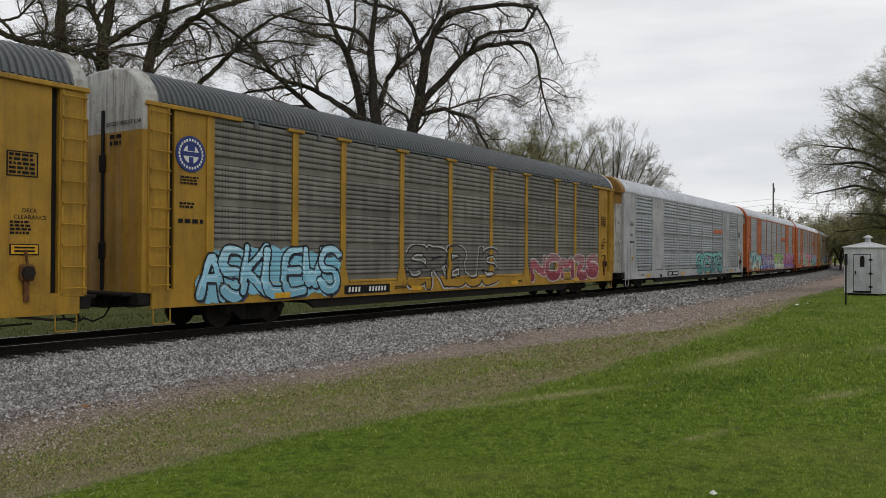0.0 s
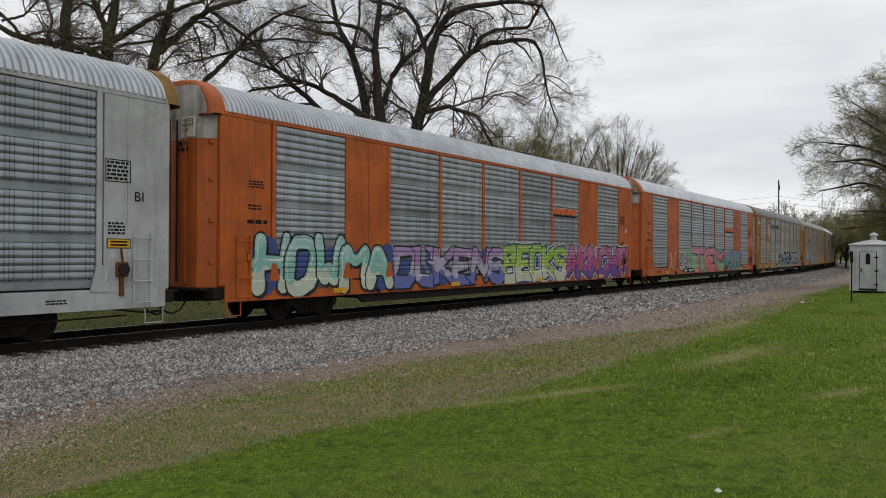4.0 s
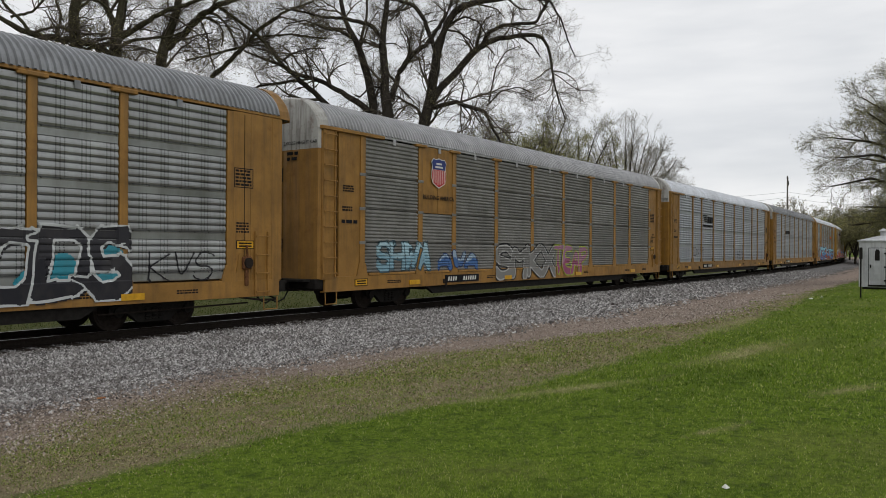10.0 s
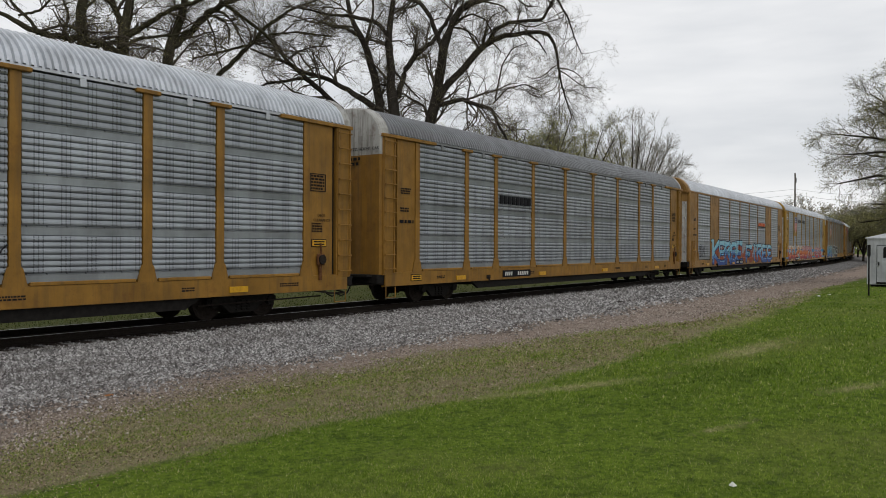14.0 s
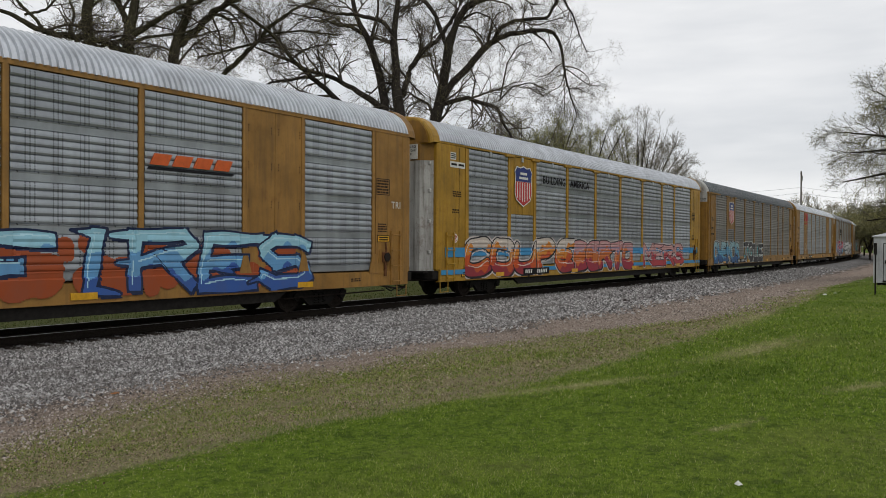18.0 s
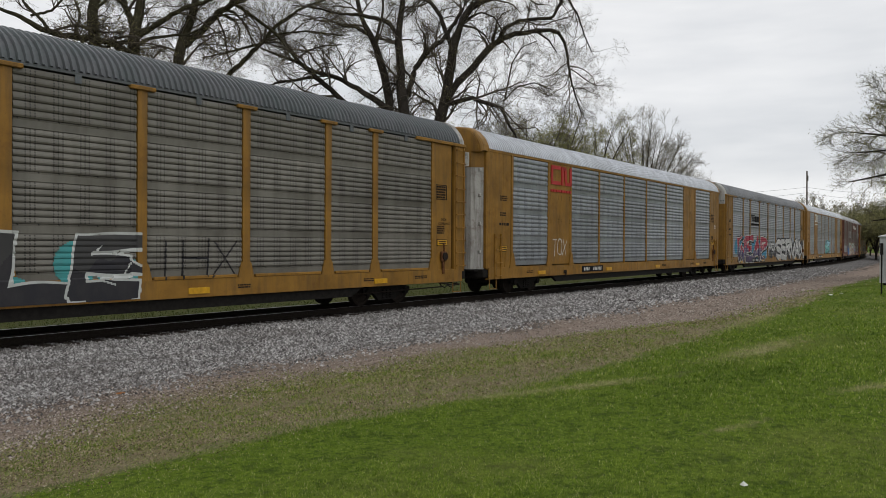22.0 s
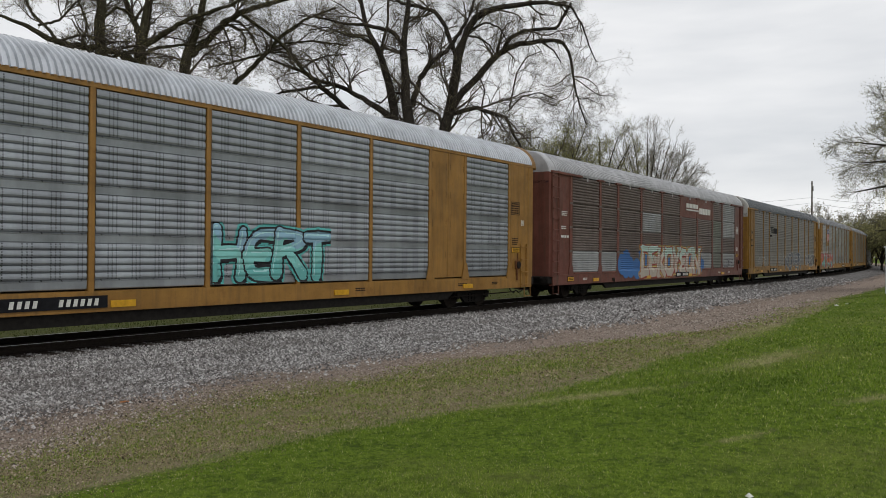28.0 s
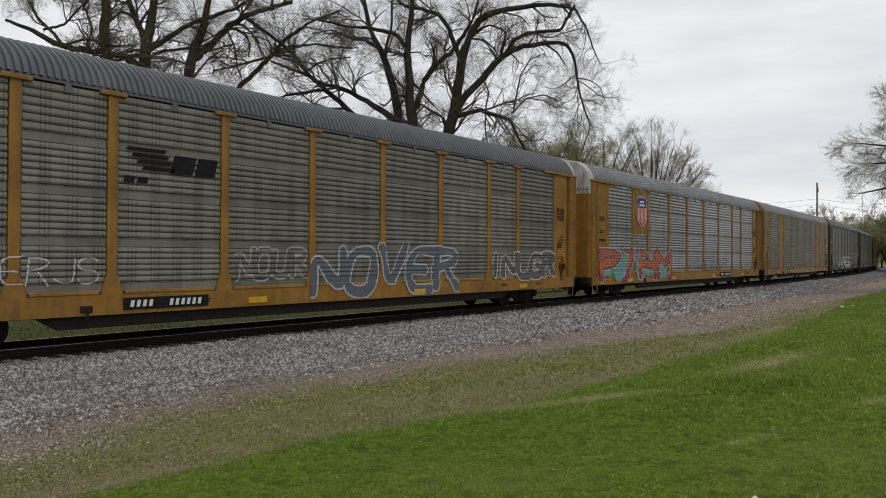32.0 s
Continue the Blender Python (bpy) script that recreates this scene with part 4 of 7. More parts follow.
            part("corner_post", lambda: Shape().box(13.16 if sign > 0 else -13.58, 13.58 if sign > 0 else -13.16, 1.30, 1.51, 0.98, 5.17, 0.05), frame_m, car, key=("cpost_far", sign))
    for sign in (-1, 1):
        xf, xs = (13.66, 13.56) if style in "ac" else (13.90, 13.56)
        wide = 1.44 if style in "ac" else 1.02
        for half in (-1, 1):
            leaf = part("end_door", lambda: end_door_shape(sign, half, wide, xf, xs), door_low, car, key=("leaf", sign, half, xf))
            part("upper_coat", lambda: split_face(sign, half, wide, xf, xs, 4.58, 5.158), door_top, leaf, "upper colour field of the door", key=("coat", sign, half, xf))
        part("end_beam", lambda: Shape().box(13.2 if sign > 0 else -13.75, 13.75 if sign > 0 else -13.2, -1.45, 1.45, 0.70, 0.98, 0.02), STEEL_DARK, car, key=("ebeam", sign))
        # side sheets at the end, and ladder
        e0, e1 = 11.95, 13.0
        if style in "ac":
            part("end_panel", lambda: Shape().box(e0 if sign > 0 else -12.86, 12.86 if sign > 0 else -e0, SIDE - 0.02, -1.40, 1.0, 5.14, 0.01), frame_m, car, key=("endp", sign))
            part("corner_post", lambda: Shape().box(13.0 if sign > 0 else -13.56, 13.56 if sign > 0 else -13.0, SIDE - 0.055, -1.36, 0.96, 5.14, 0.012), frame_m, car, key=("cornerp", sign))
            part("end_header", lambda: Shape().box(10.9 if sign > 0 else -13.62, 13.62 if sign > 0 else -10.9, SIDE - 0.10, -1.40, 5.11, 5.21, 0.012), frame_m, car, key=("header", sign))
            part("ladder", lambda: ladder_shape(1.02, 5.11, 0.52, 10, SIDE - 0.09), frame_m, car, "yellow side ladder" if frame_m is not RED_BROWN else "red side ladder", key=("ladder", 10), at=(13.03 if sign > 0 else -13.55, 0, 0))
        else:
            for x0, x1 in ((e0, 12.5), (12.5, 13.2)):
                part("end_panel", lambda: Shape().box(x0 + 0.006 if sign > 0 else -x1, x1 if sign > 0 else -x0 - 0.006, SIDE - 0.03, -1.40, 1.0, 5.15, 0.008), frame_m, car, key=("endpb", sign, x0))
            part("ladder", lambda: ladder_shape(0.62, 2.25, 0.46, 4, SIDE - 0.09), frame_m, car, "short side ladder", key=("ladder", 4, style), at=(12.62 if sign > 0 else -13.1, 0, 0))
            part("gusset", lambda: Shape().plate([(-0.06, 1.7), (0.06, 1.7), (0.2, 1.0), (-0.2, 1.0)], SIDE - 0.045, SIDE - 0.028), frame_m, car, key="gusset_s", at=(12.2 * sign, 0, 0))
        if sign < 0:
            ink = spec.get("ink", BLACK)
            if style in "ac":
                note = part("lettering", lambda: letters("EXCESS HEIGHT CAR", 0.13), ink, car, "painted words EXCESS HEIGHT CAR", key="excess", at=(-13.70, -0.16, 4.72))
                tagged(note, kind="stuff")
                note.rotation_euler = (0, 0, radians(-90))
                part("door_slot", lambda: Shape().box(-13.70, -13.30, -0.05, 0.05, 1.0, 5.11, 0.01), BLACK, car, "black door seam", key="slot")
                for z in (1.9, 3.9):
                    part("door_hinge", lambda: Shape().box(-13.72, -13.6, -0.10, 0.10, -0.2, 0.2, 0.02), STEEL_DARK, car, key="hinge", at=(0, 0, z))
            else:
                sign_plate = part("notice_plate", lambda: Shape().box(-13.93, -13.905, -0.95, -0.45, 4.62, 5.11), PLATE_WHITE, car, "white notice with black words", key="xplate")
                for row, word in enumerate(("EXCESS", "HEIGHT", "CAR")):
                    note = part("lettering", lambda: letters(word, 0.12), BLACK, sign_plate, "painted word", key=word, at=(-13.935, -0.48, 4.99 - 0.12 * row))
                    tagged(note, kind="stuff")
                    note.rotation_euler = (0, 0, radians(-90))
                for z in (1.6, 2.6, 3.6, 4.5):
                    part("door_hinge", lambda: Shape().box(-13.72, -13.62, -1.30, -1.20, -0.06, 0.06, 0.015), door_low, car, key="hinge_b", at=(0, 0, z))
                for y in (-0.30, -0.62, 0.3, 0.62):
                    part("lock_rod", lambda: Shape().tube([(-13.93, 0, 1.1), (-13.93, 0, 5.06)], 0.022, 6), STEEL_DARK if y in (-0.3, 0.3) else door_low, car, key="rod", at=(0, y, 0))
        # coupler, hose, step
        part("coupler", lambda: Shape().box(13.7 if sign > 0 else -14.33, 14.33 if sign > 0 else -13.7, -0.11, 0.11, 0.68, 0.90, 0.03), IRON, car, "rusty knuckle coupler", key=("coupler", sign))
        part("air_hose", lambda: Shape().tube([(13.7 * sign, -0.35, 0.62), (13.85 * sign, -0.36, 0.42), (14.1 * sign, -0.34, 0.33), (14.32 * sign, -0.32, 0.42)], 0.022, 6), BLACK, car, key=("hose", sign))
        part("sill_stirrup", lambda: Shape().tube([(12.95 * sign, -1.5, 0.6), (12.95 * sign, -1.5, 0.28), (13.4 * sign, -1.5, 0.28), (13.4 * sign, -1.5, 0.6)], 0.018, 6), frame_m, car, key=("stirrup", sign))
        build_truck(car, 10.06 * sign)
    for piece in spec.get("spray", ()):
        spray_piece(car, *piece[:-1], kind=kind, solid=solid if not spec.get("solid_from", 0) else (), **piece[-1])
    dress_car(car, k, spec, rng)
    return car


def dress_car(car, k, spec, rng):
    """Plates, emblems, stripes and notices on a car's side."""
    y = SIDE - 0.074
    frame_m = spec["frame"]
    if spec.get("mark", True):
        x = spec.get("mark_at", -6.0)
        plate = part("number_plate", lambda: Shape().box(0, 2.1, y - 0.006, y + 0.02, 0.70, 0.95), BLACK, car, "black plate with white bars", key="nplate", at=(x, 0, 0))
        for i in range(10):
            part("bar", lambda: Shape().plate([(0, 0.755), (0.025, 0.895), (0.105, 0.895), (0.08, 0.755)][::-1], y - 0.012, y - 0.002), PLATE_WHITE, plate, key="nbar", at=(0.14 + 0.145 * i + (0.36 if i > 3 else 0), 0, 0))
    if spec["style"] in "ac" and frame_m is not RED_BROWN:
        for row, word in enumerate(("DECK", "CLEARANCE")):
            tagged(part("lettering", lambda: letters(word, 0.11), BLACK, car, "stencilled word", key=word, at=(12.12 + (0.16 if row == 0 else 0), SIDE - 0.024, 2.62 - 0.13 * row)), kind="stuff")
    if spec["style"] == "b":
        word = spec.get("word", "BI")
        tagged(part("lettering", lambda: letters(word, 0.30), spec.get("word_ink", PLATE_WHITE), car, "painted letters", key=word, at=(12.66, SIDE - 0.036, 2.92)), kind="stuff")
    for x in (-9.6, -3.3, 2.9, 9.3):
        part("reflector", lambda: Shape().box(-0.28, 0.28, y - 0.008, y + 0.02, 0.70, 0.84), REFLECT, car, "yellow reflective strip", key="reflector", at=(x + rng.uniform(-0.3, 0.3), 0, 0))
    tagged(part("notice", bars(-12.72, 2.9, 0.42, 0.16, 2, rng, SIDE - 0.036), BLACK if frame_m is not RED_BROWN else PLATE_WHITE, car, "small stencilled notice bars"), kind="stuff")
    tagged(part("notice", bars(12.02, 3.35, 0.5, 0.42, 5, rng, SIDE - 0.036), BLACK if frame_m is not RED_BROWN else PLATE_WHITE, car, "small stencilled notice bars"), kind="stuff")
    for x, z in ((12.05, 1.80), (-12.2, 0.74)) if spec["style"] in "acf" else ((12.02, 1.90), (-12.75, 1.60)):
        low = z < 1.0
        rim = part("notice_plate", lambda: Shape().box(0, 0.56, SIDE - 0.036 - 0.03 * low, SIDE - 0.02, 0, 0.21), BLACK, car, "yellow notice plate with a black rim", key=("rim", low), at=(x, 0, z))
        part("plate_face", lambda: Shape().box(0.02, 0.54, SIDE - 0.040 - 0.03 * low, SIDE - 0.034 - 0.03 * low, 0.02, 0.19), REFLECT, rim, key=("rimface", low))
        for j in (0.055, 0.125):
            part("bar", lambda: Shape().box(0.08, 0.48, SIDE - 0.044 - 0.03 * low, SIDE - 0.038 - 0.03 * low, 0, 0.035), BLACK, rim, key=("rimbar", low), at=(0, 0, j))
    box = part("stencil_frame", lambda: Shape().box(0, 0.6, SIDE - 0.034, SIDE - 0.02, 0, 0.02).box(0, 0.6, SIDE - 0.034, SIDE - 0.02, 0.46, 0.48).box(0, 0.02, SIDE - 0.034, SIDE - 0.02, 0.02, 0.46).box(
        0.58, 0.6, SIDE - 0.034, SIDE - 0.02, 0.02, 0.46), BLACK if frame_m is not RED_BROWN else PLATE_WHITE, car, "thin stencilled frame", key="stencil", at=(11.98, 0, 3.30))
    part("brake_gear", lambda: Shape().box(-0.13, 0.13, SIDE - 0.075, SIDE - 0.05, 0.68, 0.82, 0.02).tube([(0, SIDE - 0.1, 0.75), (0, SIDE - 0.1, 0.55)], 0.03, 6), IRON, car, key="gear", at=(-7.6, 0, 0))
    sill = Shape()
    for x in (-10.9, -4.9, 3.6, 8.2, 10.6):
        b = bars(x + rng.uniform(-0.4, 0.4), 0.78, rng.uniform(0.35, 0.7), 0.11, 2, rng, SIDE - 0.056)
        sill.add(b.v, b.f)
    tagged(part("sill_stencil", sill, BLACK if frame_m is not RED_BROWN else PLATE_WHITE, car, "small stencilled marks on the sill"), kind="stuff")
    if spec["style"] == "f":
        plate = part("sign_plate", lambda: Shape().box(-12.86, -11.98, SIDE - 0.040, SIDE - 0.028, 4.42, 4.62), PLATE_WHITE, car, "white sign plate with grey bars", key="flexplate")
        for x0, x1 in ((-12.80, -12.48), (-12.38, -12.06)):
            part("bar", Shape().box(x0, x1, SIDE - 0.045, SIDE - 0.038, 4.49, 4.56), STEEL_DARK, plate)
        small = part("sign_plate", lambda: Shape().box(-12.84, -12.52, SIDE - 0.040, SIDE - 0.028, 4.68, 4.92), PLATE_WHITE, car, "small white plate with black bars", key="flexsmall")
        for j in range(3):
            part("bar", lambda: Shape().box(-12.81, -12.56, SIDE - 0.045, SIDE - 0.038, 0, 0.035), BLACK, small, key="flexbar", at=(0, 0, 4.72 + 0.065 * j))
        badge = part("warning_sign", lambda: Shape().disc(-12.55, 2.05, SIDE - 0.04, SIDE - 0.028, 0.15, 18), PLATE_WHITE, car, "round white sign with a red ring", key="wsign")
        part("ring", lambda: Shape().disc(-12.55, 2.05, SIDE - 0.044, SIDE - 0.039, 0.11, 18), SIGN_RED, badge, key="wring")
        part("sign_centre", lambda: Shape().disc(-12.55, 2.05, SIDE - 0.048, SIDE - 0.043, 0.08, 18), PLATE_WHITE, badge, key="wcentre")
        part("bar", lambda: Shape().plate([(-12.63, 2.0), (-12.50, 2.13), (-12.47, 2.10), (-12.60, 1.97)][::-1], SIDE - 0.052, SIDE - 0.047), SIGN_RED, badge, key="wbar")
        note = part("sign_plate", lambda: Shape().box(-12.35, -12.07, SIDE - 0.040, SIDE - 0.028, 1.45, 1.73), REFLECT, car, "square yellow notice plate", key="ynote")
        part("bar", lambda: Shape().box(-12.31, -12.11, SIDE - 0.045, SIDE - 0.038, 1.52, 1.66), BLACK, note, key="ynotebar")
        for x in (-12.32, 12.3):
            part("panel_seam", lambda: Shape().box(-0.008, 0.008, SIDE - 0.036, SIDE - 0.026, 1.0, 5.1), STEEL_DARK, car, "dark seam between panels", key="seam", at=(x, 0, 0))
    else:
        ink = BLACK if frame_m is not RED_BROWN and frame_m is not SOOT else PLATE_WHITE
        tagged(part("number", bars(0, 0, 0.42, 0.30, 2, rng, 0.0), ink, car, "stencilled number bars on the end door"), kind="stuff").matrix_local = pose(-13.705 if spec["style"] in "ac" else -13.94, -0.30, 4.28, 0, 0, -90)
        tagged(part("number", bars(-12.75, 2.55, 0.7, 0.16, 1, rng, SIDE - 0.036), ink, car, "stencilled number bars"), kind="stuff")
    for x, z, w, rows in ((12.05, 2.2, 0.4, 4), (-12.7, 3.45, 0.5, 3)):
        tagged(part("notice", bars(x, z, w, 0.07 * rows, rows, rng, SIDE - 0.036), BLACK if frame_m not in (RED_BROWN, SOOT) else PLATE_WHITE, car, "small stencilled notice bars"), kind="stuff")
    for e in spec.get("extras", ()):
        e(car)


def logo_shield(x, z, size, words=False):
    def make(car):
        shield(car, x, z, size, SIDE - 0.075)
    return make


def words(text, x, z, size, m=None):
    def make(car):
        for i, c in enumerate(text):
            if c != " ":
                one, run = letters(c, size, SIDE - 0.066, 0.02 * size), letters(text[:i + 1], size)
                shift = max(v[0] for v in run.v) - max(v[0] for v in one.v)
                part("letter", one, m or BLACK, car, "painted black letter " + c, key=("letter", c, size), at=(x + shift, 0, z))
    return make


def blocks(items, m, label):
    """A logo as plain slanted bars: (x, z, length, height, slant)."""
    def make(car):
        g = Shape()
        for x, z, w, h, s in items:
            g.plate([(x, z), (x + s, z + h), (x + w + s, z + h), (x + w, z)][::-1], SIDE - 0.064, SIDE - 0.03)
        part("logo", g, m, car, label)
    return make


def roundel(x, z, r):
    def make(car):
        ring = part("emblem_disc", Shape().disc(x, z, SIDE - 0.045, SIDE - 0.02, r, 28), SIGN_BLUE, car, "round navy and white emblem")
        g = Shape()
        for i in range(26):
            a = 2 * math.pi * i / 26
            g.box(x + r * 0.78 * math.cos(a) - 0.022, x + r * 0.78 * math.cos(a) + 0.022, SIDE - 0.05, SIDE - 0.04, z + r * 0.78 * math.sin(a) - 0.03, z + r * 0.78 * math.sin(a) + 0.03)
        tagged(part("bar", g, PLATE_WHITE, ring), kind="stuff")
        part("emblem_field", Shape().disc(x, z, SIDE - 0.05, SIDE - 0.04, r * 0.52, 24), PLATE_WHITE, ring)
        part("cross", Shape().box(x - r * 0.56, x + r * 0.56, SIDE - 0.056, SIDE - 0.046, z - 0.05, z + 0.05).box(x - 0.06, x + 0.06, SIDE - 0.056, SIDE - 0.046, z - r * 0.56, z - 0.07).box(
            x - 0.1, x + 0.1, SIDE - 0.056, SIDE - 0.046, z + 0.07, z + r * 0.56), SIGN_BLUE, ring)
    return make


NS_BARS = ([(-6.75 + 0.12 * i, 3.78 - 0.13 * i + 0.26, 0.9 - 0.05 * i, 0.07, 0.05) for i in range(4)] + [(-5.7, 3.62, 0.55, 0.40, 0.12), (-5.05, 3.62, 0.5, 0.40, 0.1)]
           + [(-6.8 + 0.31 * i, 3.36, 0.22, 0.13, 0.03) for i in range(8)])
BLK, WHT = (0.015, 0.015, 0.018), (0.62, 0.63, 0.62)
YEL_L = "weathered yellow auto rack car, "

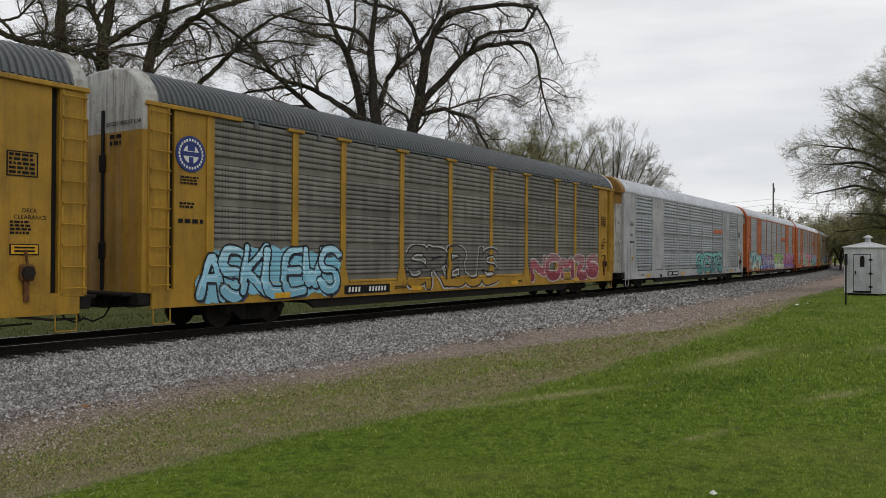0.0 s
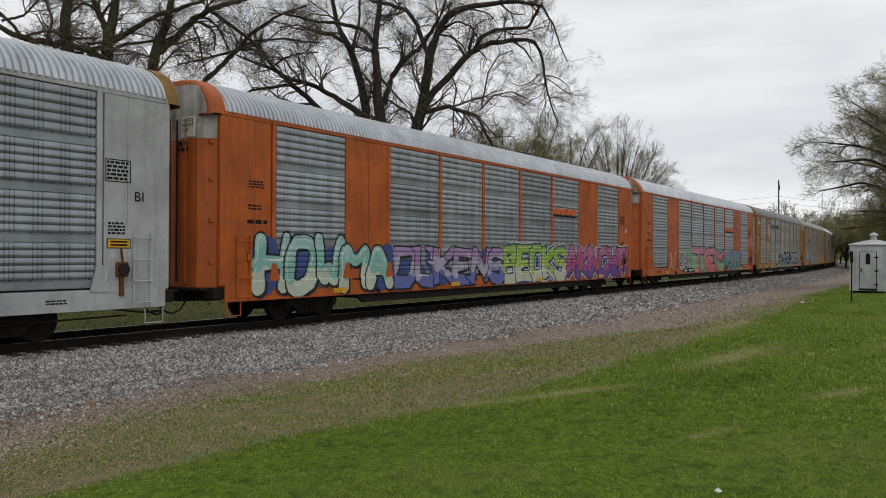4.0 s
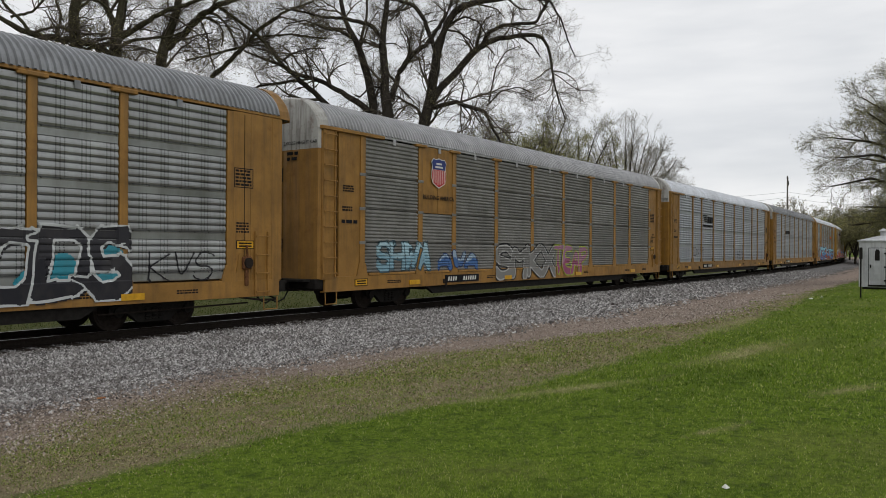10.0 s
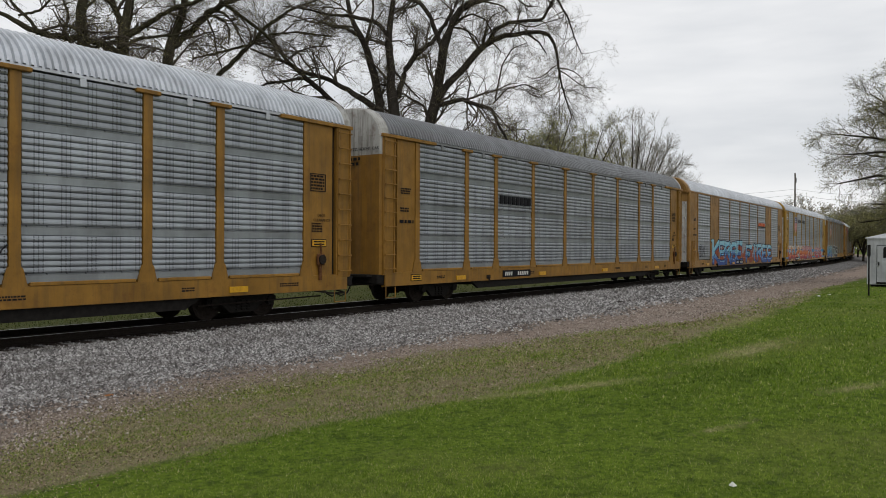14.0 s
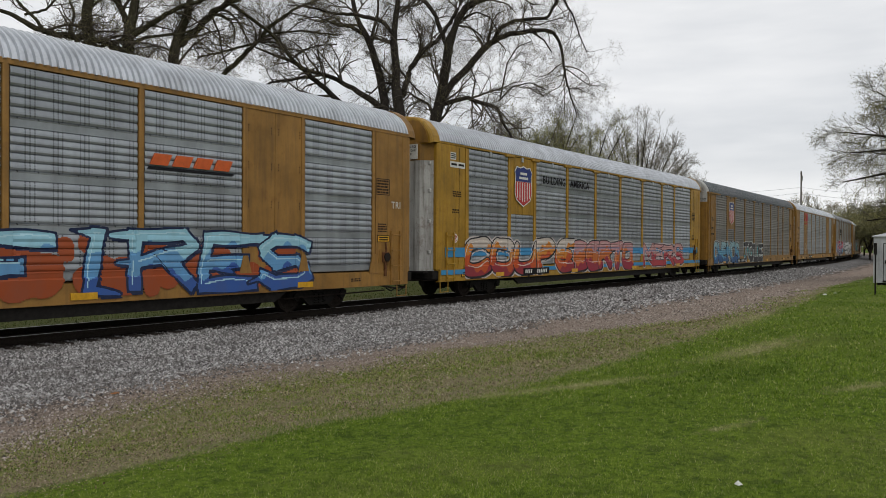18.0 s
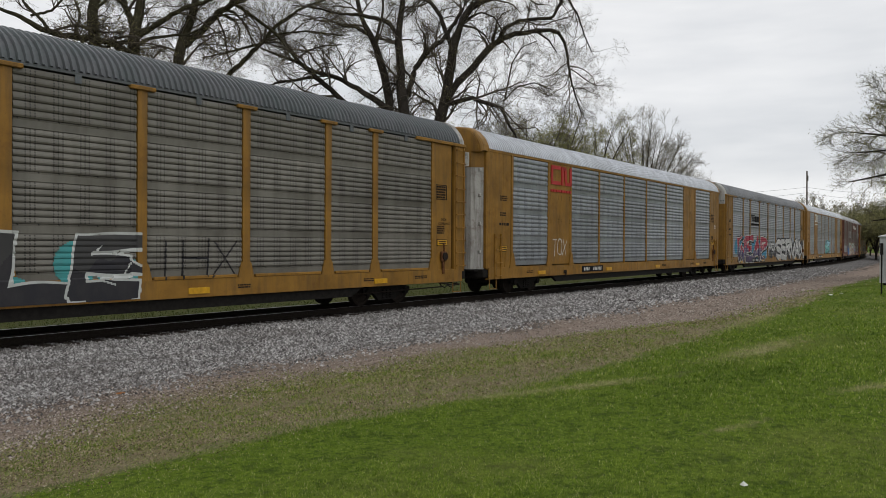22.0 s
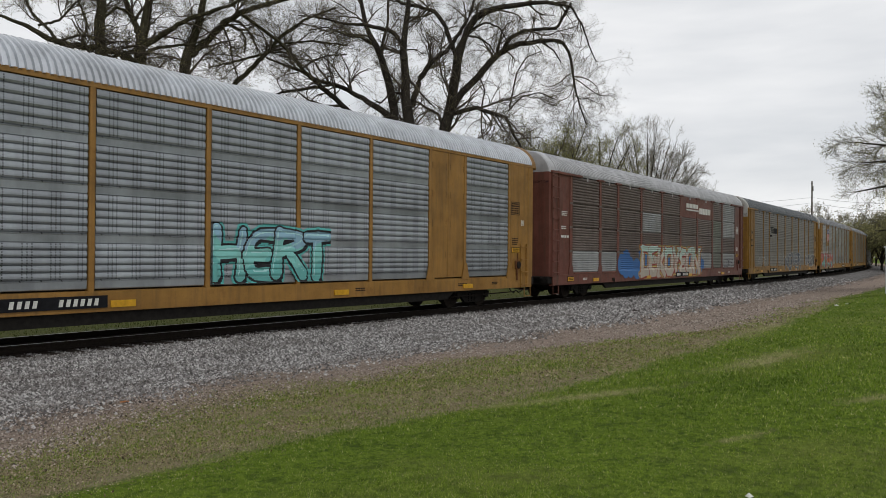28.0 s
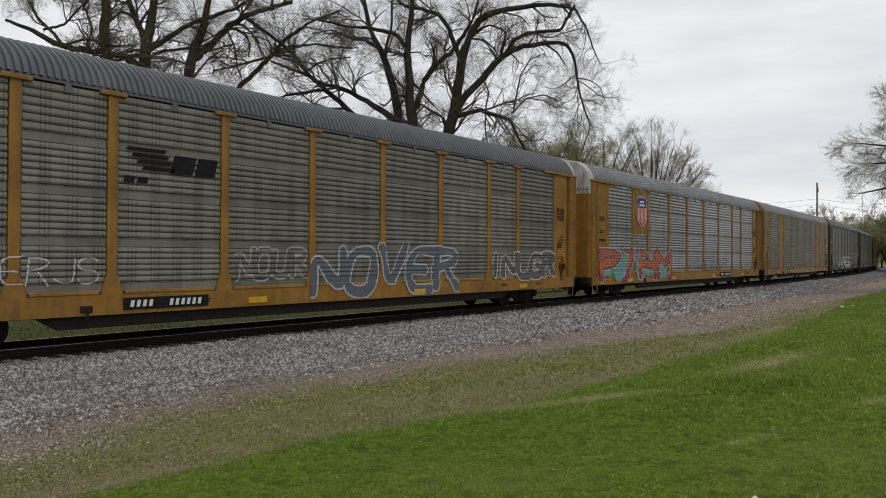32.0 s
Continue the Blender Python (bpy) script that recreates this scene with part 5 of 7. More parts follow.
SPECS = {
    0: dict(style="a", frame=YELLOW_BRIGHT, sheet=GREY, roof=ROOF_DARK, hood=WHITE, door=(WHITE, YELLOW), label=YEL_L + "grey ribbed sides"),
    1: dict(style="a", frame=YELLOW_BRIGHT, sheet=DARK, roof=ROOF_DARK, hood=WHITE, door=(WHITE, YELLOW_BRIGHT), label=YEL_L + "grimy dark sides, blue graffiti", mark_at=-7.0,
            extras=(roundel(-12.42, 4.15, 0.42),),
            spray=((-12.4, -7.05, 0.66, 2.15, dict(seed=1, style="fat", fills=((0.19, 0.42, 0.54), (0.26, 0.53, 0.66), (0.34, 0.60, 0.72)), outline=BLK, cloud=(0.20, 0.45, 0.56), heavy=1.15, wide=1.15, shine=(0.5, 0.66, 0.72), back=(0.03, 0.05, 0.10), text="ASKLEWS", blobs=9, inset=(0.25, 0.25))),
                   (-4.0, 1.9, 0.68, 2.2, dict(seed=2, style="hollow", fills=(), outline=BLK, halo=(0.40, 0.40, 0.38), heavy=1.0, text="SRBJS")),
                   (4.6, 11.65, 0.72, 1.95, dict(seed=3, style="fat", fills=((0.20, 0.035, 0.05), (0.32, 0.09, 0.11), (0.30, 0.16, 0.17)), outline=(0.52, 0.50, 0.48), back=(0.10, 0.02, 0.03), heavy=1.1, text="NOMZS")))),
    2: dict(style="b", frame=WHITE_GREY, sheet=SILVER, roof=ROOF_BRIGHT, hood=YELLOW, door=(YELLOW, WHITE), label="light grey auto rack freight car with bright ribbed sides", solid=(1, 7), mark_at=-6.3, word_ink=BLACK,
            extras=(blocks([(4.4, 3.55, 2.3, 0.22, 0.08), (4.5, 3.48, 2.0, 0.04, 0.0)], SIGN_ORANGE, "orange slanted logo bar"),),
            spray=((0.0, 6.7, 0.66, 2.2, dict(seed=4, style="wild", fills=((0.10, 0.30, 0.29), (0.20, 0.50, 0.46)), outline=BLK, text="SKETRS")),)),
    3: dict(style="b", frame=ORANGE, sheet=SILVER, roof=ROOF_BRIGHT, door=(WHITE, ORANGE), label="orange auto rack freight car covered in graffiti", solid=(1, 7), mark=False,
            extras=(blocks([(4.42 + 0.56 * i, 3.54, 0.44, 0.25, 0.12) for i in range(4)], SIGN_ORANGE, "orange slanted logo bars"), blocks([(4.36, 3.44, 2.3, 0.06, 0.05)], BLACK, "black line under the logo"),),
            spray=((-12.8, -6.8, 0.66, 2.4, dict(seed=5, style="fat", fills=((0.45, 0.50, 0.40), (0.20, 0.42, 0.36), (0.30, 0.48, 0.45)), outline=BLK, cloud=(0.04, 0.07, 0.22), shine=(0.6, 0.6, 0.55), text="HOWMA", heavy=1.2, inset=(0.3, 0.2))),
                   (-6.8, 0.1, 0.66, 2.1, dict(seed=6, style="wild", fills=((0.12, 0.14, 0.35), (0.36, 0.34, 0.42), (0.30, 0.2, 0.36)), outline=BLK, cloud=(0.05, 0.07, 0.20), text="DUKENS", heavy=1.3)),
                   (0.1, 5.6, 0.66, 2.3, dict(seed=7, style="wild", fills=((0.45, 0.48, 0.36), (0.30, 0.42, 0.06), (0.22, 0.38, 0.05)), outline=(0.02, 0.04, 0.12), cloud=(0.03, 0.06, 0.22), shine=(0.55, 0.6, 0.4), text="BECKS", heavy=1.3, halo=(0.5, 0.5, 0.5))),
                   (5.6, 13.0, 0.66, 2.3, dict(seed=8, style="wild", fills=((0.13, 0.06, 0.24), (0.34, 0.08, 0.20), (0.40, 0.14, 0.26)), outline=BLK, halo=(0.5, 0.45, 0.5), cloud=(0.03, 0.06, 0.22), heavy=1.5, back=(0.10, 0.06, 0.22), text="AKNCWR")))),
    4: dict(style="b", frame=ORANGE, sheet=SILVER, roof=ROOF_BRIGHT, door=(WHITE, ORANGE), label="orange auto rack freight car with silver panels and pink graffiti", solid=(1, 7), mark_at=-6.0,
            extras=(blocks([(4.42 + 0.56 * i, 3.54, 0.44, 0.25, 0.12) for i in range(4)], SIGN_ORANGE, "orange slanted logo bars"), blocks([(4.36, 3.44, 2.3, 0.06, 0.05)], BLACK, "black line under the logo"),),
            spray=((-8.95, -7.4, 0.95, 2.0, dict(seed=9, style="tag", fills=(), outline=(0.6, 0.5, 0.40), text="OUT")),
                   (-6.85, -4.2, 0.8, 1.9, dict(seed=10, style="fat", fills=((0.36, 0.38, 0.38), (0.25, 0.27, 0.28)), outline=BLK, shine=(0.5, 0.5, 0.5), text="BMW")),
                   (-5.6, 5.4, 0.63, 2.4, dict(seed=11, style="fat", fills=((0.50, 0.13, 0.12), (0.52, 0.16, 0.17), (0.50, 0.20, 0.30)), outline=(0.012, 0.010, 0.014), cloud=(0.24, 0.40, 0.22), heavy=1.15, wide=1.2, shine=(0.62, 0.36, 0.40), text="TEM", inset=(1.7, 1.1), blobs=4, halo=(0.10, 0.30, 0.30))),
                   (4.2, 9.8, 0.66, 2.2, dict(seed=12, style="wild", fills=((0.03, 0.07, 0.09), (0.10, 0.26, 0.28), (0.22, 0.10, 0.34)), outline=(0.20, 0.42, 0.42), cloud=(0.10, 0.28, 0.28), heavy=1.2, text="WAVXK", blobs=5)))),
    5: dict(style="f", frame=TAN, sheet=GREY, roof=ROOF_GREY, door=(WHITE, WHITE), label=YEL_L + "grey sides, black graffiti", solid=(1,), solid_from=2, mark_at=-3.9,
            extras=(logo_shield(-8.02, 4.1, 1.12), words("BUILDING", -6.55, 4.3, 0.42), words("AMERICA", -4.05, 4.3, 0.42)),
            spray=((-2.9, 5.6, 0.66, 2.25, dict(seed=13, style="fat", fills=((0.02, 0.02, 0.025), (0.035, 0.035, 0.04)), outline=(0.55, 0.57, 0.57), cloud=(0.03, 0.22, 0.28), back=BLK, heavy=1.05, text="MATER", inset=(0.5, 0.0), blobs=4)),
                   (5.2, 9.2, 0.7, 2.3, dict(seed=113, style="wild", fills=((0.02, 0.02, 0.025), (0.03, 0.03, 0.035)), outline=(0.50, 0.52, 0.52), cloud=(0.03, 0.22, 0.28), back=BLK, text="GODS")), (9.6, 11.4, 1.0, 1.8, dict(seed=114, style="tag", fills=(), outline=BLK, text="KVS")))),
    6: dict(style="c", frame=TAN, sheet=FINE, roof=ROOF_PALE, hood=WHITE, door=(WHITE, TAN), label=YEL_L + "dull fine-ribbed sides", solid=(1,), solid_from=2, mark_at=-7.6,
            extras=(logo_shield(-8.02, 4.35, 0.72), words("BUILDING AMERICA", -8.9, 3.45, 0.19)),
            spray=((-11.2, -8.4, 1.1, 2.1, dict(seed=14, style="wild", fills=((0.22, 0.38, 0.46), (0.34, 0.50, 0.56)), outline=(0.04, 0.08, 0.1), text="SHWA")),
                   (-8.0, -5.5, 1.1, 1.85, dict(seed=15, style="fat", fills=((0.06, 0.14, 0.32), (0.3, 0.4, 0.5)), outline=(0.02, 0.04, 0.12), text="AWA")),
                   (-4.3, 0.6, 0.66, 2.1, dict(seed=16, style="hollow", fills=((0.20, 0.20, 0.19),), outline=(0.4, 0.4, 0.38), halo=BLK, text="SMKX")),
                   (0.5, 3.9, 0.7, 2.05, dict(seed=17, style="fat", fills=((0.30, 0.08, 0.16), (0.36, 0.18, 0.26)), outline=(0.32, 0.40, 0.05), text="TEAP")))),
    7: dict(style="a", frame=YELLOW, sheet=SILVER, roof=ROOF_BRIGHT, hood=WHITE, door=(WHITE, YELLOW), label=YEL_L + "bright zinc sides, black scrawls", mark_at=-6.7,
            extras=(blocks(NS_BARS, BLACK, "black striped logo bars"),),
            spray=((-8.75, -6.4, 1.4, 2.1, dict(seed=18, style="tag", fills=(), outline=BLK, text="DNIR")), (2.4, 4.1, 1.15, 1.9, dict(seed=19, style="tag", fills=(), outline=BLK, text="HEY")))),
    8: dict(style="a", frame=YELLOW, sheet=SILVER, roof=ROOF_GREY, hood=WHITE, door=(WHITE, YELLOW), label=YEL_L + "bright zinc sides", mark_at=-6.6,
            extras=(blocks([(-6.8 + 0.30 * i, 3.42, 0.22, 0.30, 0.0) for i in range(8)], BLACK, "black logo bars"),)),
    9: dict(style="b", word="TRI", frame=TAN, sheet=SILVER, roof=ROOF_BRIGHT, door=(TAN, WHITE), label=YEL_L + "silver panels, big blue graffiti", solid=(1, 7), mark_at=-2.6,
            extras=(blocks([(4.42 + 0.56 * i, 3.54, 0.44, 0.25, 0.12) for i in range(4)], SIGN_ORANGE, "orange slanted logo bars"), blocks([(4.36, 3.44, 2.3, 0.06, 0.05)], BLACK, "black line under the logo"),),
            spray=((-11.5, -10.2, 1.2, 2.1, dict(seed=20, style="tag", fills=(), outline=(0.04, 0.04, 0.05), text="MBUNK")),
                   (-9.1, -0.6, 0.66, 2.4, dict(seed=21, style="wild", fills=((0.03, 0.08, 0.30), (0.07, 0.20, 0.44), (0.20, 0.50, 0.64), (0.30, 0.58, 0.70)), outline=(0.01, 0.02, 0.06), cloud=(0.30, 0.065, 0.02), heavy=1.15, shine=(0.40, 0.62, 0.70), back=(0.02, 0.05, 0.22), text="KERSE", inset=(0.5, 0.2), blobs=6)),
                   (-0.8, 9.6, 0.66, 2.2, dict(seed=22, style="wild", fills=((0.04, 0.10, 0.32), (0.12, 0.30, 0.52), (0.28, 0.52, 0.62)), outline=(0.01, 0.02, 0.06), cloud=(0.30, 0.065, 0.02), heavy=1.1, shine=(0.40, 0.62, 0.70), text="FIRES", inset=(1.2, 0.3), blobs=4)))),
    10: dict(style="f", frame=YELLOW_BRIGHT, sheet=SILVER, roof=ROOF_BRIGHT, door=(YELLOW, WHITE), label=YEL_L + "blue stripe, orange graffiti", solid=(1,), solid_from=2, mark_at=-8.0,
             extras=(logo_shield(-8.02, 4.1, 1.12), words("BUILDING", -6.45, 4.3, 0.42), words("AMERICA", -4.0, 4.3, 0.42)),
             spray=((-13.15, 13.15, 1.42, 1.74, dict(seed=0, style="band", fills=(), outline=(0.045, 0.23, 0.44), cell=0.04)), (-13.4, 13.4, 0.84, 1.0, dict(seed=0, style="band", fills=(), outline=(0.045, 0.23, 0.44), cell=0.04)),
                    (-12.0, -3.5, 0.66, 2.15, dict(seed=23, style="fat", fills=((0.26, 0.03, 0.04), (0.46, 0.08, 0.02), (0.54, 0.20, 0.03), (0.50, 0.44, 0.38)), outline=BLK, halo=(0.55, 0.5, 0.48), heavy=1.12, shine=(0.62, 0.55, 0.48), back=BLK, text="COUPE")),
                    (-3.6, 3.0, 0.66, 2.1, dict(seed=24, style="fat", fills=((0.28, 0.03, 0.05), (0.48, 0.13, 0.03), (0.40, 0.20, 0.20)), outline=BLK, halo=(0.55, 0.5, 0.48), heavy=1.25, back=BLK, shine=(0.55, 0.4, 0.35), text="BERTO")),
                    (4.3, 10.5, 0.7, 2.0, dict(seed=25, style="wild", fills=((0.40, 0.05, 0.06), (0.48, 0.26, 0.24)), outline=(0.04, 0.02, 0.03), halo=(0.5, 0.42, 0.42), heavy=1.1, text="MERS")))),
    11: dict(style="a", frame=YELLOW, sheet=DARK, roof=ROOF_DARK, hood=WHITE, door=(WHITE, YELLOW), label=YEL_L + "grimy sides, black and white graffiti", solid=(1,), solid_from=2, mark_at=-6.4,
             extras=(logo_shield(-8.02, 4.1, 1.12),),
             spray=((-12.3, -5.8, 0.66, 2.2, dict(seed=26, style="wild", fills=((0.03, 0.10, 0.24), (0.10, 0.30, 0.45), (0.25, 0.40, 0.44)), outline=BLK, halo=(0.45, 0.46, 0.42), heavy=1.3, text="CWEMOS")),
                    (-4.6, 1.4, 0.66, 2.2, dict(seed=27, style="wild", fills=((0.03, 0.03, 0.035), (0.05, 0.05, 0.05)), outline=(0.5, 0.52, 0.5), cloud=(0.06, 0.28, 0.28), heavy=1.3, text="TOLE")),
                    (1.6, 4.0, 1.0, 2.0, dict(seed=28, style="tag", fills=(), outline=BLK, text="IHX")))),
    12: dict(style="b", frame=YELLOW, sheet=SILVER, roof=ROOF_BRIGHT, door=(YELLOW, WHITE), label=YEL_L + "silver panels and red logo", solid=(1, 7), mark_at=-6.0,
             extras=(blocks([(-8.85, 4.35, 0.16, 0.65, 0.0), (-8.85, 4.92, 0.8, 0.14, 0.0), (-8.85, 4.30, 0.8, 0.14, 0.0), (-7.95, 4.3, 0.16, 0.75, 0.0), (-7.9, 4.92, 0.3, 0.14, 0.0), (-7.62, 4.3, 0.18, 0.75, -0.1),
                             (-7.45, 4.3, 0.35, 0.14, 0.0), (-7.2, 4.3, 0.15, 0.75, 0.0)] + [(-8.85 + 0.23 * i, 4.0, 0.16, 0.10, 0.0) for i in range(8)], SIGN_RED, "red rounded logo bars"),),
             spray=((-8.7, -7.4, 1.35, 2.15, dict(seed=29, style="tag", fills=(), outline=(0.6, 0.6, 0.55), text="TOX")),)),
    13: dict(style="a", frame=YELLOW, sheet=SILVER, roof=ROOF_GREY, hood=WHITE, door=(WHITE, YELLOW), label=YEL_L + "silver sides, red and white graffiti", mark_at=-6.6,
             extras=(blocks(NS_BARS, BLACK, "black striped logo bars"),),
             spray=((-11.5, -0.9, 0.66, 2.65, dict(seed=30, style="wild", fills=((0.07, 0.05, 0.10), (0.11, 0.09, 0.18), (0.40, 0.03, 0.06), (0.40, 0.03, 0.06)), outline=(0.58, 0.58, 0.54), halo=(0.012, 0.012, 0.014), cloud=(0.05, 0.26, 0.42), back=BLK, heavy=1.25, wide=1.0, text="WEAP", inset=(0.9, 0.7), blobs=5)),
                    (-1.0, 1.5, 0.9, 2.2, dict(seed=31, style="wild", fills=((0.08, 0.08, 0.09), (0.5, 0.5, 0.5)), outline=BLK, cloud=(0.12, 0.13, 0.10), text="MFK")),
                    (1.4, 13.2, 0.68, 2.55, dict(seed=32, style="wild", fills=((0.42, 0.42, 0.41), (0.56, 0.56, 0.55)), outline=BLK, halo=(0.04, 0.04, 0.04), heavy=1.35, wide=1.1, shine=(0.7, 0.7, 0.68), text="SERVAN", inset=(0.3, 0.3), cloud=(0.03, 0.03, 0.03), blobs=4)))),
    14: dict(style="b", frame=TAN, sheet=SILVER, roof=ROOF_BRIGHT, door=(YELLOW, TAN), label=YEL_L + "silver panels and teal graffiti", solid=(1, 7), mark_at=-6.0,
             extras=(blocks([(-8.85, 4.35, 0.16, 0.65, 0.0), (-8.85, 4.92, 0.8, 0.14, 0.0), (-8.85, 4.30, 0.8, 0.14, 0.0), (-7.95, 4.3, 0.16, 0.75, 0.0), (-7.9, 4.92, 0.3, 0.14, 0.0), (-7.62, 4.3, 0.18, 0.75, -0.1),
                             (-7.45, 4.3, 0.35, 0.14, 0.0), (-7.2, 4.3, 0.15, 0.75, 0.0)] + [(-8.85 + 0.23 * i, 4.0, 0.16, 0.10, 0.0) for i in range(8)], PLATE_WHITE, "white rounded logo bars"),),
             spray=((-8.8, -7.3, 1.35, 2.2, dict(seed=33, style="tag", fills=(), outline=BLK, text="WEV")),
                    (-1.3, 2.6, 1.1, 2.55, dict(seed=34, style="fat", fills=((0.14, 0.42, 0.40), (0.22, 0.54, 0.50), (0.26, 0.44, 0.55)), outline=BLK, halo=(0.10, 0.40, 0.38), heavy=1.1, shine=(0.4, 0.66, 0.66), text="HERT")))),
    15: dict(style="c", frame=RED_BROWN, sheet=FINE_BROWN, roof=ROOF_PALE, hood=ROOF_PALE, door=(RED_BROWN, RED_BROWN), label="rusty oxide red auto rack freight car with mismatched panels", solid=(5, 6), solid_from=3, mark_at=0.6,
             odd={(8, 3): FINE_BRIGHT, (8, 2): FINE_BRIGHT, (8, 0): FINE_BRIGHT, (3, 2): FINE_BRIGHT, (6, 0): FINE_BRIGHT, (7, 1): FINE_GREEN, (7, 0): FINE_GREEN, (7, 2): FINE_GREEN, (0, 0): FINE_BRIGHT, (1, 0): FINE_BRIGHT},
             extras=(blocks([(2.3 + 0.25 * i, 4.55, 0.17, 0.24, 0.03) for i in range(8)] + [(4.5 + 0.30 * i, 4.28, 0.20, 0.34, 0.04) for i in range(7)] + [(2.3, 4.40, 2.1, 0.07, 0.0)], PLATE_WHITE, "white logo bars"),),
             spray=((-7.4, 5.6, 0.68, 2.4, dict(seed=35, style="wild", fills=((0.40, 0.36, 0.30), (0.48, 0.44, 0.37), (0.40, 0.52, 0.46)), outline=(0.26, 0.04, 0.03), cloud=(0.05, 0.15, 0.36), heavy=1.3, back=(0.24, 0.05, 0.03), text="DEKOYSON", inset=(3.2, 1.0), blobs=4, halo=(0.42, 0.33, 0.10))),
                    (9.4, 11.4, 1.1, 1.7, dict(seed=36, style="tag", fills=(), outline=BLK, text="CDKS")))),
    16: dict(style="a", frame=YELLOW, sheet=DARK, roof=ROOF_DARK, hood=WHITE, door=(WHITE, YELLOW), label=YEL_L + "grimy sides and pale graffiti", mark_at=-6.8,
             extras=(blocks(NS_BARS[:8], BLACK, "black striped logo bars"),),
             spray=((-10.8, -7.3, 1.2, 1.85, dict(seed=37, style="tag", fills=(), outline=(0.5, 0.5, 0.47), text="YOLERJS")),
                    (-3.9, -1.6, 1.2, 2.1, dict(seed=38, style="hollow", fills=(), outline=(0.36, 0.36, 0.34), text="NOUR")),
                    (-1.5, 5.2, 0.66, 2.25, dict(seed=39, style="hollow", fills=((0.10, 0.115, 0.135),), outline=(0.40, 0.40, 0.385), heavy=1.0, text="NOVER")),
                    (7.0, 11.8, 0.95, 2.1, dict(seed=40, style="hollow", fills=((0.10, 0.10, 0.10),), outline=(0.5, 0.5, 0.48), heavy=1.3, text="INLGR")))),
    17: dict(style="a", frame=YELLOW, sheet=GREY, roof=ROOF_GREY, hood=WHITE, door=(WHITE, YELLOW), label=YEL_L + "dull grey sides and red graffiti", solid=(1,), solid_from=2, mark_at=4.4,
             extras=(logo_shield(-8.02, 4.1, 1.08),),
             spray=((-12.8, -3.8, 0.68, 2.3, dict(seed=41, style="wild", fills=((0.30, 0.05, 0.06), (0.42, 0.12, 0.05), (0.36, 0.09, 0.08)), outline=(0.10, 0.06, 0.05), cloud=(0.12, 0.30, 0.28), heavy=1.2, halo=(0.42, 0.40, 0.38), text="PIHM")),
                    (0.2, 6.1, 1.0, 1.9, dict(seed=42, style="tag", fills=(), outline=(0.05, 0.06, 0.06), text="WEASR")))),
    18: dict(style="b", frame=YELLOW_OLD, sheet=DARK, roof=ROOF_GREY, door=(YELLOW_OLD, YELLOW_OLD), label=YEL_L + "dull grey panels", solid=(1, 7)),
    19: dict(style="b", frame=SOOT, sheet=DARK, roof=ROOF_DARK, door=(SOOT, SOOT), label="soot-black auto rack freight car with pale graffiti", mark=False,
             spray=((-8, 4, 0.7, 2.2, dict(seed=43, style="fat", fills=((0.36, 0.37, 0.36), (0.28, 0.29, 0.29)), outline=BLK, text="WIRES")),)),
    20: dict(style="a", frame=SOOT, sheet=DARK, roof=ROOF_DARK, hood=SOOT, door=(SOOT, SOOT), label="soot-black auto rack freight car with grimy sides"),
    21: dict(style="c", frame=RED_BROWN, sheet=FINE_BROWN, roof=ROOF_GREY, door=(RED_BROWN, RED_BROWN), label="dark red-brown auto rack freight car", mark=False),
    22: dict(style="a", frame=YELLOW, sheet=DARK, roof=ROOF_DARK, hood=WHITE, door=(WHITE, YELLOW), label=YEL_L + "grimy dark sides"),
    23: dict(style="b", frame=YELLOW, sheet=SILVER, roof=ROOF_BRIGHT, door=(YELLOW, WHITE), label=YEL_L + "silver panels", solid=(1, 7)),
}
CARS = {k: build_car(k, spec) for k, spec in SPECS.items()}


